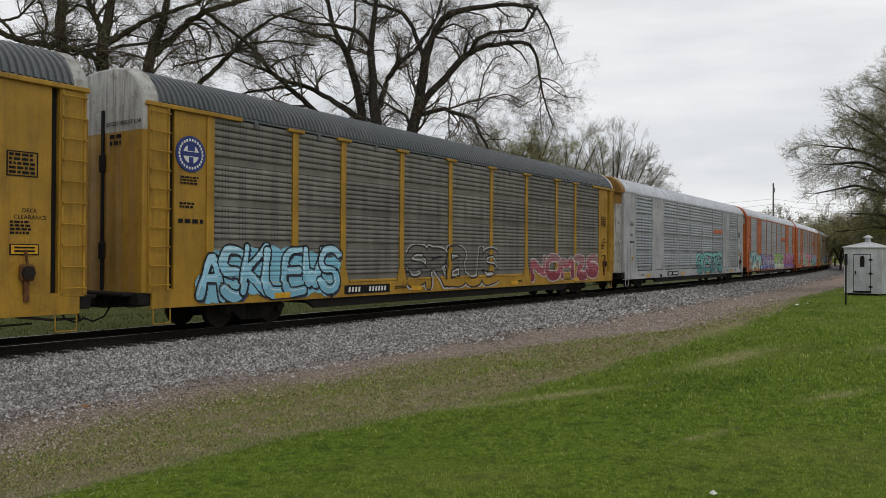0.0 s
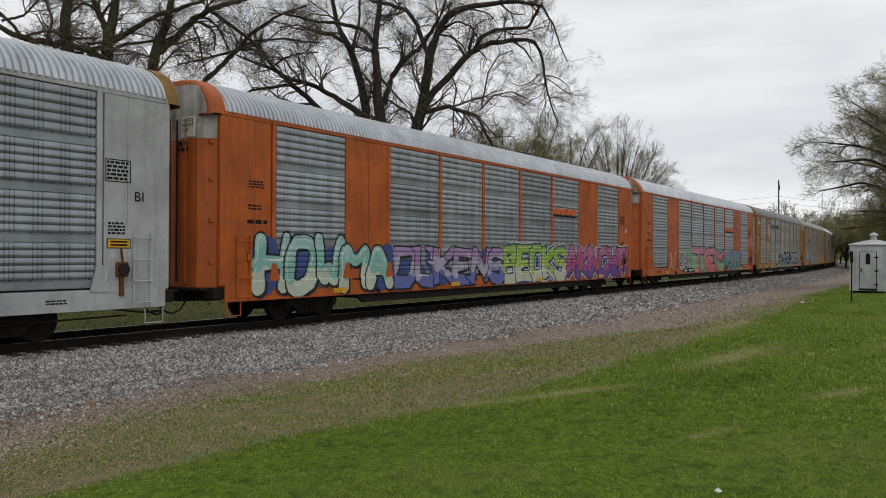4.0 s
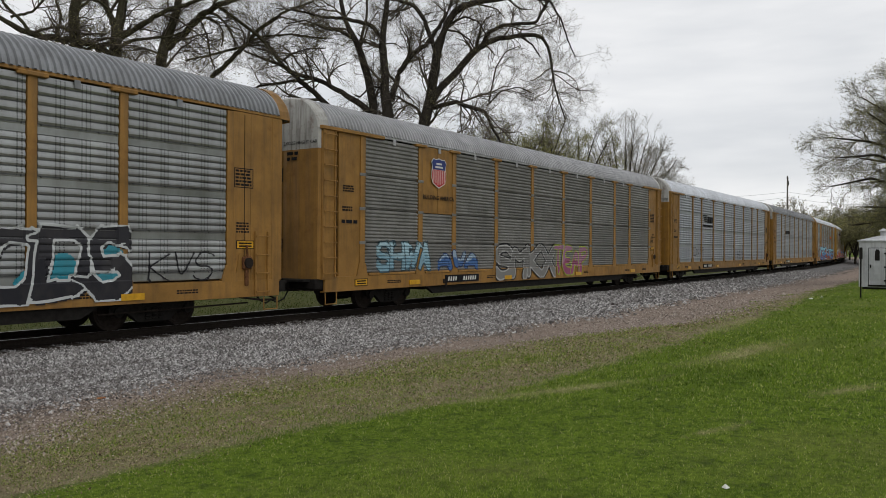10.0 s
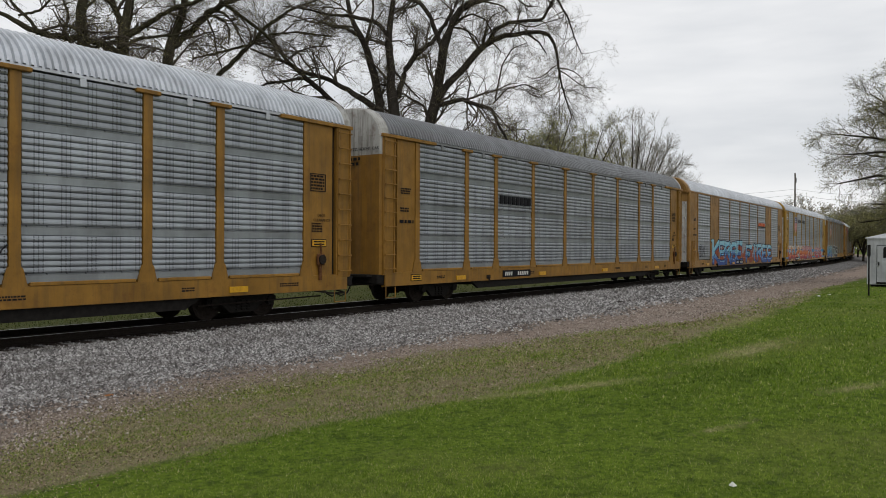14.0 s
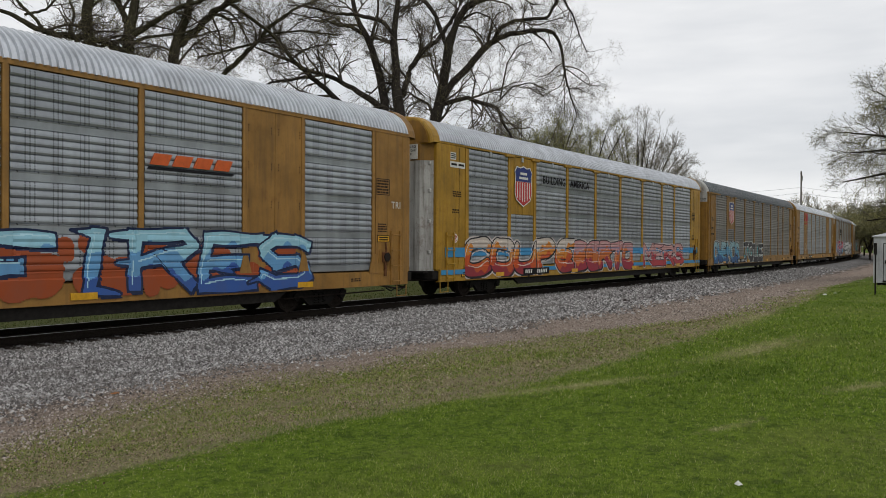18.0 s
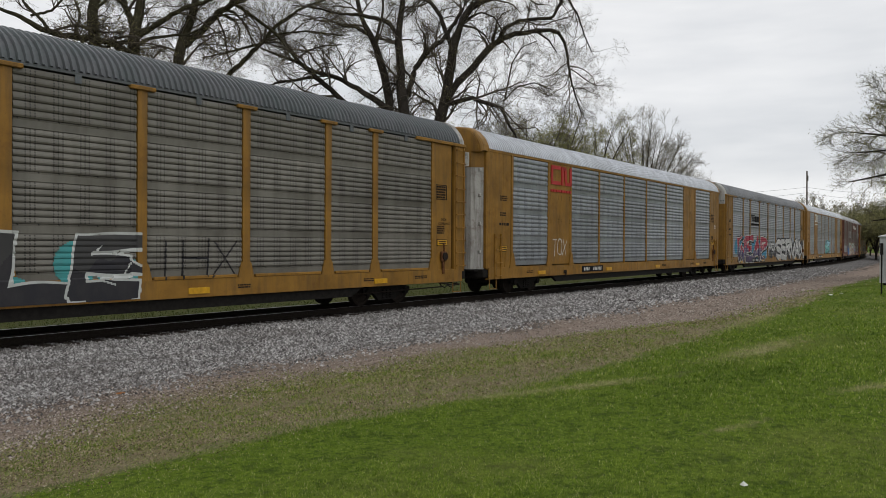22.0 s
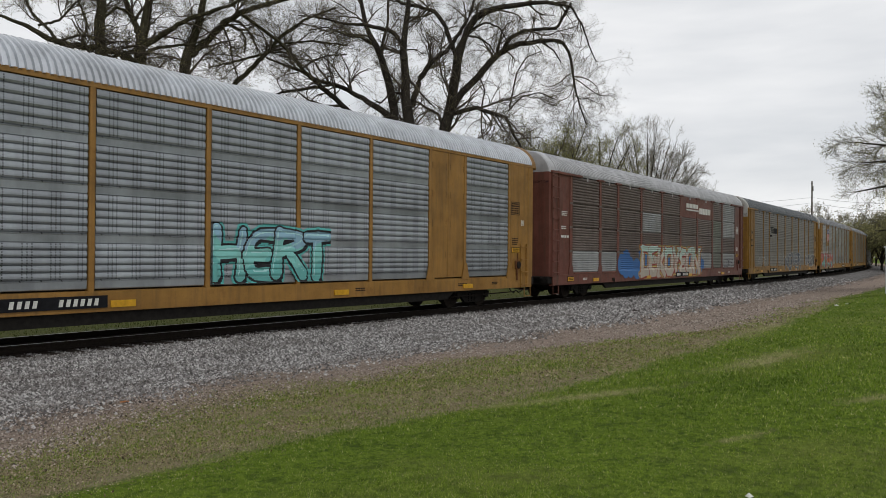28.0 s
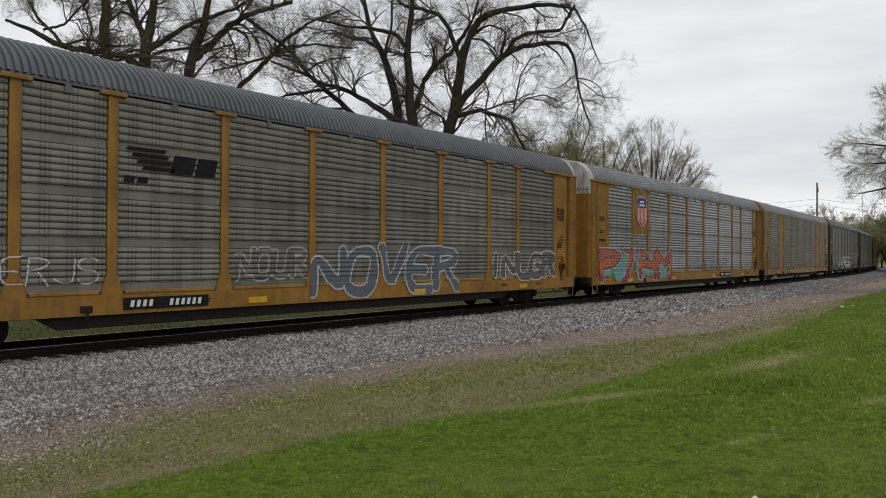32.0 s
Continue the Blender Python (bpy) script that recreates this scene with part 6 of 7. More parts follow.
# ---------------------------------------------------------------- shed, poles
def build_shed():
    x, y = 42.55, 4.10
    z = ground_at(x, y) - 0.02
    shed = new("utility_shed")
    shed.matrix_world = pose(x, y, z, 0, 0, -10)
    tagged(shed, "small white metal utility shed with a vented hip roof", "shed")
    part("base", Shape().box(-0.7, 0.7, -0.7, 0.7, 0.0, 0.14, 0.01), STEEL_DARK, shed)
    part("body", Shape().box(-0.80, 0.80, -0.82, 0.82, 0.10, 2.24, 0.012), SHED_WHITE, shed)
    g = Shape()
    g.add([(-0.86, -0.88, 2.24), (0.86, -0.88, 2.24), (0.86, 0.88, 2.24), (-0.86, 0.88, 2.24), (-0.86, -0.88, 2.29), (0.86, -0.88, 2.29), (0.86, 0.88, 2.29), (-0.86, 0.88, 2.29),
           (-0.14, -0.14, 2.52), (0.14, -0.14, 2.52), (0.14, 0.14, 2.52), (-0.14, 0.14, 2.52)],
          [(3, 2, 1, 0), (0, 1, 5, 4), (1, 2, 6, 5), (2, 3, 7, 6), (3, 0, 4, 7), (4, 5, 9, 8), (5, 6, 10, 9), (6, 7, 11, 10), (7, 4, 8, 11), (8, 9, 10, 11)])
    part("roof", g, SHED_WHITE, shed)
    vent = part("vent", Shape().tube([(0, 0, 2.5), (0, 0, 2.72)], 0.13, 12), SHED_WHITE, shed, "round roof vent")
    part("vent_cap", Shape().tube([(0, 0, 2.72), (0, 0, 2.75), (0, 0, 2.86)], [0.22, 0.21, 0.03], 12), SHED_WHITE, vent)
    for yy in (-0.80, 0.78):
        part("corner_trim", Shape().box(-0.815, -0.80, yy - 0.02, yy + 0.04, 0.10, 2.24), SHED_WHITE, shed)
    door = part("door", Shape().box(-0.825, -0.80, -0.32, 0.38, 0.22, 1.92, 0.008), SHED_WHITE, shed, "white panel door")
    part("door_seam", Shape().box(-0.805, -0.798, -0.35, 0.41, 0.19, 1.95), STEEL_DARK, door, "dark gap round the door")
    part("handle", Shape().box(-0.87, -0.825, 0.28, 0.33, 1.0, 1.16, 0.01), STEEL_DARK, door)
    for zz in (0.42, 1.05, 1.68):
        part("hinge", Shape().box(-0.845, -0.82, -0.42, -0.26, zz - 0.035, zz + 0.035), STEEL_DARK, door)
    part("louver", Shape().plate([(-0.1, 0), (-0.1, 0.42), (-0.05, 0.52), (0.05, 0.52), (0.1, 0.42), (0.1, 0)][::-1], -0.012, 0.0), STEEL_DARK, door, "dark narrow vent slot").matrix_local = pose(-0.826, 0.02, 1.35, 0, 0, -90)
    part("sill", Shape().box(-0.84, -0.80, -0.36, 0.42, 0.14, 0.20, 0.006), STEEL_DARK, door)
    return shed


build_shed()


def build_marker_post():
    x, y = 32.4, 3.84
    post = new("marker_post")
    post.location = (x, y, ground_at(x, y) - 0.03)
    tagged(post, "thin dark steel marker post standing beside the shed", "post")
    part("post", Shape().box(-0.025, 0.025, -0.025, 0.025, 0, 1.92, 0.006), STEEL_DARK, post)
    part("box", Shape().box(-0.05, 0.05, -0.05, 0.05, 1.5, 1.92, 0.01), STEEL_DARK, post, "small dark box")


build_marker_post()


def build_pole():
    p = foot(78.9, 118)
    pole = new("utility_pole")
    pole.location = p
    tagged(pole, "wooden utility pole with thin overhead wires", "utility pole")
    part("pole", Shape().tube([(0, 0, 0), (0, 0, 13.6)], [0.15, 0.10], 8), POLE_WOOD, pole)
    part("transformer", Shape().tube([(0.30, 0, 12.2), (0.30, 0, 12.9)], 0.15, 10), STEEL_DARK, pole)
    part("crossarm", Shape().box(-0.5, 0.5, -0.05, 0.05, 13.2, 13.32, 0.01), POLE_WOOD, pole)
    for dz, sag in ((11.2, 1.1), (10.4, 1.3)):
        for away, rise in ((-42, -0.4), (26, 0.5)):
            pts = [(RIGHT.x * away * i / 10, RIGHT.y * away * i / 10, dz + rise * i / 10 - sag * 4 * (i / 10) * (1 - i / 10)) for i in range(11)]
            part("wire", Shape().tube(pts, 0.016, 4), CABLE, pole, "thin grey wire")


def build_litter():
    rng = random.Random(3)

    def scrap(name, label, x, y, size, m, flat=0.5):
        g = Shape()
        v = [(a * size * rng.uniform(0.7, 1.2), b * size * rng.uniform(0.7, 1.2), c * size * flat * rng.uniform(0.7, 1.3)) for a, b, c in
             ((1, 0, 0.4), (0.3, 0.8, 0.3), (-0.7, 0.6, 0.5), (-1, -0.3, 0.3), (0, -1, 0.4), (0.7, -0.7, 0.3), (0, 0, 1.1), (0.1, 0.1, 0))]
        g.add(v, [(i, (i + 1) % 6, 6) for i in range(6)] + [((i + 1) % 6, i, 7) for i in range(6)])
        ob = new(name, g.mesh(name, m))
        ob.location = (x, y, ground_at(x, y) + 0.01)
        tagged(ob, label, name.split("_")[-1])

    scrap("paper_scrap", "crumpled white scrap of paper on the lawn", 5.65, 1.5, 0.034, PLATE_WHITE, 0.9)
    scrap("paper_scrap", "small white scrap of paper on the grass", 33.0, 5.6, 0.11, PLATE_WHITE)
    scrap("paper_scrap", "small white scrap of paper on the grass", 34.0, 5.4, 0.09, PLATE_WHITE)
    scrap("brick_fragment", "broken orange brick fragment on the ballast", 6.9, 11.0, 0.075, BRICK, 0.5)
    scrap("clod", "dark clod of earth on the dirt path", 22.2, 11.2, 0.2, TIE_WOOD, 0.35)
    scrap("clod", "dark clod of earth on the dirt path", 30.5, 12.6, 0.26, TIE_WOOD, 0.3)


build_litter()


# ---------------------------------------------------------------- trees
RIGHT, AHEAD = Vector((0.567, -0.824, 0)), Vector((0.824, 0.567, 0))


def fast_mesh(name, verts, faces, material, smooth=False):
    """A mesh from arrays; faces all have the same number of corners."""
    me = bpy.data.meshes.new(name)
    n, k = faces.shape
    me.vertices.add(len(verts))
    me.vertices.foreach_set("co", verts.astype(np.float32).ravel())
    me.loops.add(n * k)
    me.loops.foreach_set("vertex_index", faces.astype(np.int32).ravel())
    me.polygons.add(n)
    me.polygons.foreach_set("loop_start", np.arange(0, n * k, k, dtype=np.int32))
    me.update(calc_edges=True)
    me.materials.append(material)
    if smooth:
        me.shade_smooth()
    return me


def unit(a):
    return a / np.maximum(np.linalg.norm(a, axis=-1, keepdims=True), 1e-9)


def tubes(pts, radii, sides):
    """Many tubes at once: pts (B, n, 3), radii (B, n)."""
    tan = np.gradient(pts, axis=1)
    tan = unit(tan)
    ref = np.where(np.abs(tan[..., 2:3]) < 0.9, np.array([0, 0, 1.0]), np.array([1.0, 0, 0]))
    u = unit(np.cross(tan, ref))
    w = np.cross(tan, u)
    ang = 2 * np.pi * np.arange(sides) / sides
    ring = pts[:, :, None, :] + radii[:, :, None, None] * (u[:, :, None, :] * np.cos(ang)[None, None, :, None] + w[:, :, None, :] * np.sin(ang)[None, None, :, None])
    b, n = pts.shape[:2]
    idx = np.arange(b * n * sides).reshape(b, n, sides)
    nxt = np.roll(idx, -1, axis=2)
    faces = np.stack([idx[:, :-1], nxt[:, :-1], nxt[:, 1:], idx[:, 1:]], -1).reshape(-1, 4)
    return ring.reshape(-1, 3), faces


def smooth_line(pts, n):
    """n points along a soft curve through a few corners."""
    p = np.array(pts, float)
    d = np.concatenate([[0], np.cumsum(np.linalg.norm(np.diff(p, axis=0), axis=1))])
    t = np.linspace(0, d[-1], n * 3)
    q = np.stack([np.interp(t, d, p[:, i]) for i in range(p.shape[1])], 1)
    for _ in range(4):
        q[1:-1] = 0.5 * q[1:-1] + 0.25 * (q[:-2] + q[2:])
    s = np.linspace(0, len(q) - 1, n)
    return np.stack([np.interp(s, np.arange(len(q)), q[:, i]) for i in range(p.shape[1])], 1)


def sprout(rng, pts, radii, each, length, spread, rise, bend, points=5, start=0.15, taper=0.55):
    """Grows side branches from all given ones: each per branch, with a length in metres that shrinks towards the parent's tip."""
    b, n = pts.shape[:2]
    count = b * each
    span = np.linalg.norm(np.diff(pts, axis=1), axis=2).sum(1)
    src = rng.choice(b, count, p=span / span.sum())
    t = rng.uniform(start, 1.0, count)
    f = t * (n - 1)
    i = np.minimum(f.astype(int), n - 2)
    k = (f - i)[:, None]
    base = pts[src, i] * (1 - k) + pts[src, i + 1] * k
    tan = unit(pts[src, i + 1] - pts[src, i])
    rad = radii[src, i] * (1 - k[:, 0]) + radii[src, i + 1] * k[:, 0]
    perp = unit(np.cross(tan, rng.normal(size=(count, 3))))
    ang = rng.uniform(spread * 0.6, spread * 1.35, count)[:, None]
    d = unit(tan * np.cos(ang) + perp * np.sin(ang) + np.array([0, 0, 1.0]) * rise)
    size = length * rng.uniform(0.45, 1.15, count) * (1.15 - 0.6 * t)
    out = [base]
    step = size[:, None] / (points - 1)
    turn = rng.normal(size=(count, 3)) * bend
    for j in range(points - 1):
        out.append(out[-1] + d * step)
        d = unit(d + turn * 0.5 + rng.normal(size=(count, 3)) * bend * 0.8 + np.array([0, 0, 1.0]) * rise * 0.12)
    p = np.stack(out, 1)
    r0 = np.minimum(rad * taper, size * 0.03 + 0.003)
    return p, r0[:, None] * np.linspace(1.0, 0.35, points)[None, :]


def leaves_at(rng, pts, count, size, spread):
    """Small folded leaves or buds near the ends of twigs."""
    b, n = pts.shape[:2]
    c = pts[rng.integers(0, b, count), rng.integers(n // 2, n, count)] + rng.normal(size=(count, 3)) * spread
    u, w = unit(rng.normal(size=(count, 3))), unit(rng.normal(size=(count, 3)))
    w = unit(np.cross(u, w))
    s = (size * rng.uniform(0.5, 1.3, count))[:, None]
    v = np.stack([c - u * s, c + w * s * 0.45, c + u * s, c - w * s * 0.45], 1).reshape(-1, 3)
    return v, np.arange(count * 4).reshape(-1, 4)


def make_tree(name, label, base, limbs, seed, levels, leaf=(0, 0.05, 0.1), bark=None, leaf_m=None, least=0.005, group="", twig=None):
    """A tree from its main limbs, lines of (across, up, deep, radius) in metres from its foot; levels: one sprout() setting each."""
    rng = np.random.default_rng(seed)
    tree = new(name)
    tree.location = base
    tagged(tree, label, name, group)
    r, a = np.array(RIGHT), np.array(AHEAD)
    lines, radii = [], []
    for limb in limbs:
        q = smooth_line(limb, 26)
        wob = rng.normal(size=(26, 3)) * q[:, 3:4] * 0.16
        wob[0] = 0
        lines.append(q[:, 0:1] * r + q[:, 2:3] * a + q[:, 1:2] * np.array([0, 0, 1.0]) + wob)
        radii.append(q[:, 3])
    pts, rad = np.stack(lines), np.stack(radii)
    v, f = tubes(pts, rad, 9 if rad.max() > 0.3 else 6)
    ob = new("trunk", fast_mesh("trunk", v, f, bark or BARK, True))
    ob.parent = tree
    tagged(ob, "trunk and main limbs")
    vs, fs, o = [], [], 0
    tips = pts
    for j, lv in enumerate(levels):
        pts, rad = sprout(rng, pts, rad, **lv)
        rad = np.maximum(rad, least)
        v, f = tubes(pts, rad, 4 if j == 0 else 3)
        vs.append(v), fs.append(f + o)
        o += len(v)
        tips = pts
    ob = new("crown", fast_mesh("crown", np.concatenate(vs), np.concatenate(fs), twig or TWIG))
    ob.parent = tree
    tagged(ob, "crown of fine bare twigs", kind="stuff")
    if leaf[0]:
        v, f = leaves_at(rng, tips, leaf[0], leaf[1], leaf[2])
        ob = new("leaves", fast_mesh("leaves", v, f, leaf_m or BUD))
        ob.parent = tree
        tagged(ob, "small opening spring leaves and buds", kind="stuff")
    return tree


def foot(angle, depth):
    """The place at an angle from the camera's crosswise line and a depth ahead of it."""
    d = Vector((math.sin(radians(angle)), math.cos(radians(angle)), 0))
    p = d * (depth / max(d.dot(AHEAD), 0.2))
    return Vector((p.x, p.y, ground_at(p.x, p.y) - 0.05))


BIG = (dict(each=9, length=3.3, spread=0.85, rise=0.10, bend=0.26, points=7, start=0.3), dict(each=6, length=1.8, spread=0.85, rise=0.06, bend=0.30, points=6),
       dict(each=5, length=0.95, spread=0.85, rise=0.02, bend=0.32, points=4), dict(each=3, length=0.5, spread=0.85, rise=0.0, bend=0.35, points=2))


class Limbs(list):
    """The main limbs of one tree, each a line of (across, up, deep, radius) in metres from the foot."""

    def limb(self, *points):
        self.append(list(points))


def big_trees():
    # the great double tree behind the train
    t = Limbs()
    t.limb((-0.7, 0, 0.0, 0.42), (-0.7, 10.0, 0.0, 0.28), (-0.9, 11.4, 0.0, 0.25), (-1.2, 12.7, 0.0, 0.22), (-1.6, 13.8, 0.0, 0.19), (-2.0, 14.7, 0.0, 0.17), (-2.5, 15.7, 0.0, 0.14), (-2.7, 17.0, 0.0, 0.11), (-3.0, 18.6, 0.0, 0.08))
    t.limb((0.1, 0, -0.3, 0.5), (0.1, 9.9, -0.3, 0.33), (-0.0, 11.3, -0.4, 0.28), (-0.1, 12.6, -0.5, 0.23), (-0.2, 14.4, -0.6, 0.19), (0.1, 16.1, -0.7, 0.15), (0.1, 18.1, -0.8, 0.11))
    t.limb((-0.2, 14.3, -0.5, 0.13), (-0.8, 15.0, -0.8, 0.12), (-1.6, 15.1, -1.2, 0.11), (-2.4, 15.2, -1.5, 0.1), (-3.3, 15.1, -1.8, 0.07), (-4.8, 15.4, -2.2, 0.052), (-5.9, 15.4, -2.5, 0.031))
    t.limb((-1.9, 14.4, 0.0, 0.1), (-2.8, 15.0, 0.4, 0.08), (-3.6, 15.2, 0.8, 0.07), (-4.9, 15.8, 1.1, 0.05), (-6.1, 15.7, 1.5, 0.034))
    t.limb((0.2, 10.7, 0.4, 0.18), (0.7, 12.5, 0.5, 0.17), (1.4, 13.6, 0.7, 0.15), (2.4, 14.4, 0.8, 0.13), (3.0, 15.3, 0.9, 0.11), (3.6, 16.4, 1.1, 0.09), (4.0, 17.8, 1.2, 0.07))
    t.limb((-1.6, 13.8, 0.0, 0.1), (-1.4, 14.8, 0.2, 0.09), (-1.2, 15.8, 0.5, 0.07), (-1.2, 17.3, 0.8, 0.063), (-1.0, 18.7, 1.0, 0.05))
    t.limb((-0.9, 10.2, 0.3, 0.2), (-2.1, 11.1, 0.6, 0.17), (-3.1, 11.7, 0.9, 0.14), (-4.2, 12.3, 1.2, 0.13), (-5.6, 12.7, 1.6, 0.12), (-6.7, 13.4, 1.9, 0.11), (-7.8, 13.8, 2.2, 0.08), (-8.9, 14.3, 2.5, 0.052))
    t.limb((-2.0, 9.3, 1.5, 0.19), (-3.8, 11.0, 1.0, 0.16), (-5.1, 12.1, 0.5, 0.14), (-6.2, 13.0, 0.0, 0.11), (-6.9, 14.1, -0.5, 0.08), (-7.5, 14.6, -1.0, 0.048))
    t.limb((-6.4, 13.2, 1.0, 0.07), (-5.8, 13.9, 1.5, 0.057), (-5.0, 14.3, 2.0, 0.046), (-3.9, 14.5, 2.5, 0.035))
    t.limb((-5.2, 12.2, 1.0, 0.1), (-6.4, 12.1, 1.3, 0.08), (-7.7, 12.0, 1.7, 0.07), (-8.6, 11.7, 2.0, 0.051))
    t.limb((-0.1, 11.5, -0.4, 0.07), (-0.8, 11.5, -0.8, 0.054), (-1.4, 10.8, -1.1, 0.043), (-1.7, 10.9, -1.5, 0.032))
    t.limb((-0.1, 12.6, -0.4, 0.07), (1.2, 11.0, -1.3, 0.048), (1.7, 10.4, -2.2, 0.031))
    make_tree("tree", "large bare spreading tree just coming into bud", foot(51.2, 46), t, 11, BIG, (15000, 0.036, 0.10), least=0.0034)
    t = Limbs()
    t.limb((-0.3, 0, 0.0, 0.51), (-0.3, 9.7, 0.0, 0.34), (-0.0, 10.8, -0.1, 0.31), (0.3, 12.7, -0.2, 0.28), (0.5, 14.0, -0.2, 0.26), (0.9, 15.2, -0.3, 0.23), (1.3, 16.1, -0.4, 0.21), (2.1, 16.6, -0.5, 0.18), (3.2, 16.9, -0.6, 0.16), (4.5, 17.0, -0.6, 0.13), (5.4, 17.1, -0.7, 0.12), (6.5, 16.9, -0.8, 0.1))
    t.limb((6.4, 16.9, -0.8, 0.08), (7.1, 16.8, -0.8, 0.07), (7.4, 16.1, -0.9, 0.063), (7.7, 15.7, -0.9, 0.051), (8.1, 14.4, -1.0, 0.038), (8.5, 13.5, -1.0, 0.025))
    t.limb((0.4, 14.0, -0.2, 0.15), (0.1, 14.8, -0.0, 0.14), (-0.3, 15.9, 0.1, 0.13), (-0.9, 16.8, 0.3, 0.12), (-1.8, 17.2, 0.5, 0.11), (-3.0, 17.4, 0.6, 0.1), (-3.9, 18.3, 0.8, 0.09))
    t.limb((0.0, 10.7, 0.0, 0.22), (0.7, 11.9, 0.2, 0.21), (1.6, 12.8, 0.4, 0.21), (2.4, 13.9, 0.6, 0.2), (3.4, 14.7, 0.8, 0.18), (4.1, 15.0, 0.9, 0.16), (5.0, 15.2, 1.1, 0.14), (6.3, 15.4, 1.3, 0.12), (7.0, 15.2, 1.5, 0.1))
    t.limb((6.9, 15.2, 1.5, 0.1), (7.3, 14.7, 1.6, 0.09), (7.5, 13.5, 1.6, 0.08), (7.7, 12.4, 1.7, 0.063), (8.0, 11.4, 1.7, 0.049), (8.4, 10.3, 1.8, 0.035))
    t.limb((3.2, 14.6, 0.6, 0.14), (3.6, 15.3, 0.4, 0.12), (4.3, 15.6, 0.2, 0.11), (5.3, 15.7, 0.0, 0.1), (6.3, 15.7, -0.1, 0.09), (6.7, 16.4, -0.3, 0.08), (7.1, 17.1, -0.5, 0.07))
    t.limb((-0.2, 10.5, 0.0, 0.15), (0.6, 10.7, -0.4, 0.14), (1.6, 10.9, -0.7, 0.13), (2.4, 10.5, -1.1, 0.11), (3.3, 10.2, -1.5, 0.1), (3.7, 9.2, -1.8, 0.08), (4.2, 8.2, -2.2, 0.06))
    t.limb((1.9, 11.0, 0.0, 0.05), (2.1, 12.1, 0.2, 0.042), (1.8, 12.9, 0.3, 0.034), (1.6, 13.5, 0.5, 0.025))
    t.limb((3.5, 10.9, 0.5, 0.051), (4.3, 11.8, 0.7, 0.043), (5.4, 12.1, 0.8, 0.034), (6.4, 11.7, 1.0, 0.026))
    t.limb((3.6, 11.1, 0.5, 0.051), (4.0, 13.2, 0.6, 0.043), (4.6, 14.2, 0.7, 0.034), (5.5, 14.6, 0.8, 0.026))
    t.limb((-0.4, 9.9, 0.5, 0.08), (-0.7, 10.7, 0.2, 0.08), (-1.4, 11.0, 0.0, 0.07), (-1.8, 11.3, -0.2, 0.058), (-2.7, 11.2, -0.5, 0.05))
    t.limb((1.0, 15.2, -0.3, 0.07), (1.7, 15.2, -0.0, 0.056), (2.4, 14.8, 0.3, 0.045), (2.7, 14.3, 0.6, 0.034))
    t.limb((5.6, 15.2, 1.2, 0.07), (6.3, 14.8, 1.4, 0.052), (6.8, 14.1, 1.6, 0.035))
    t.limb((1.1, 15.6, 0.0, 0.07), (2.1, 16.0, -0.3, 0.056), (2.9, 15.6, -0.7, 0.044), (3.4, 14.6, -1.0, 0.033))
    make_tree("tree", "large bare spreading tree with long arching limbs", foot(54.3, 47), t, 12, BIG, (17000, 0.036, 0.10), least=0.0034)
    # three trunks at the near end of the row
    mid = (dict(each=12, length=3.4, spread=0.85, rise=0.16, bend=0.26, points=7, start=0.35),) + BIG[1:]
    t = Limbs()
    t.limb((0.2, 0, 0.0, 0.43), (0.2, 12.1, 0.0, 0.29), (0.2, 13.4, 0.0, 0.27), (0.2, 14.8, 0.0, 0.24), (0.3, 16.5, 0.0, 0.2))
    t.limb((-4.4, 13.9, -1.0, 0.07), (-3.1, 13.4, -0.8, 0.11), (-2.4, 13.0, -0.6, 0.14), (-1.7, 12.7, -0.4, 0.15), (-0.5, 12.5, -0.2, 0.15), (0.7, 12.4, 0.0, 0.14), (1.6, 12.1, 0.2, 0.13), (2.1, 11.8, 0.4, 0.12))
    t.limb((-1.7, 12.6, -0.6, 0.1), (-2.0, 13.2, -0.7, 0.08), (-2.8, 14.0, -0.9, 0.07), (-3.3, 15.0, -1.0, 0.06))
    t.limb((-0.8, 12.6, 0.0, 0.07), (-0.6, 13.8, 0.3, 0.06), (-1.0, 14.7, 0.5, 0.053), (-1.7, 15.9, 0.8, 0.044))
    t.limb((-3.0, 13.7, 0.0, 0.07), (-1.8, 13.9, -0.2, 0.06), (-1.1, 14.5, -0.4, 0.052), (-0.2, 15.2, -0.6, 0.042))
    t.limb((0.3, 14.0, 0.0, 0.07), (0.9, 14.7, 0.3, 0.07), (1.2, 14.7, 0.7, 0.06), (1.6, 14.3, 1.0, 0.06))
    make_tree("tree", "tall bare tree with a straight mossy trunk", foot(30.1, 40), t, 13, mid, (12000, 0.04, 0.12), bark=BARK_MOSS)
    t = Limbs()
    t.limb((-0.6, 0, 0.0, 0.46), (-0.6, 12.0, 0.0, 0.31), (-0.6, 13.1, 0.0, 0.29), (-0.4, 14.0, 0.0, 0.25), (-0.2, 15.2, 0.0, 0.2), (-0.0, 16.6, 0.0, 0.15))
    t.limb((-0.6, 13.1, 0.0, 0.18), (-0.9, 14.0, 0.1, 0.16), (-1.4, 14.9, 0.3, 0.15), (-1.8, 16.0, 0.4, 0.13))
    t.limb((-0.4, 12.9, 0.0, 0.15), (0.9, 13.8, 0.1, 0.13), (1.8, 14.4, 0.2, 0.11), (3.1, 14.9, 0.4, 0.09), (4.0, 15.2, 0.5, 0.08), (5.1, 16.0, 0.6, 0.06))
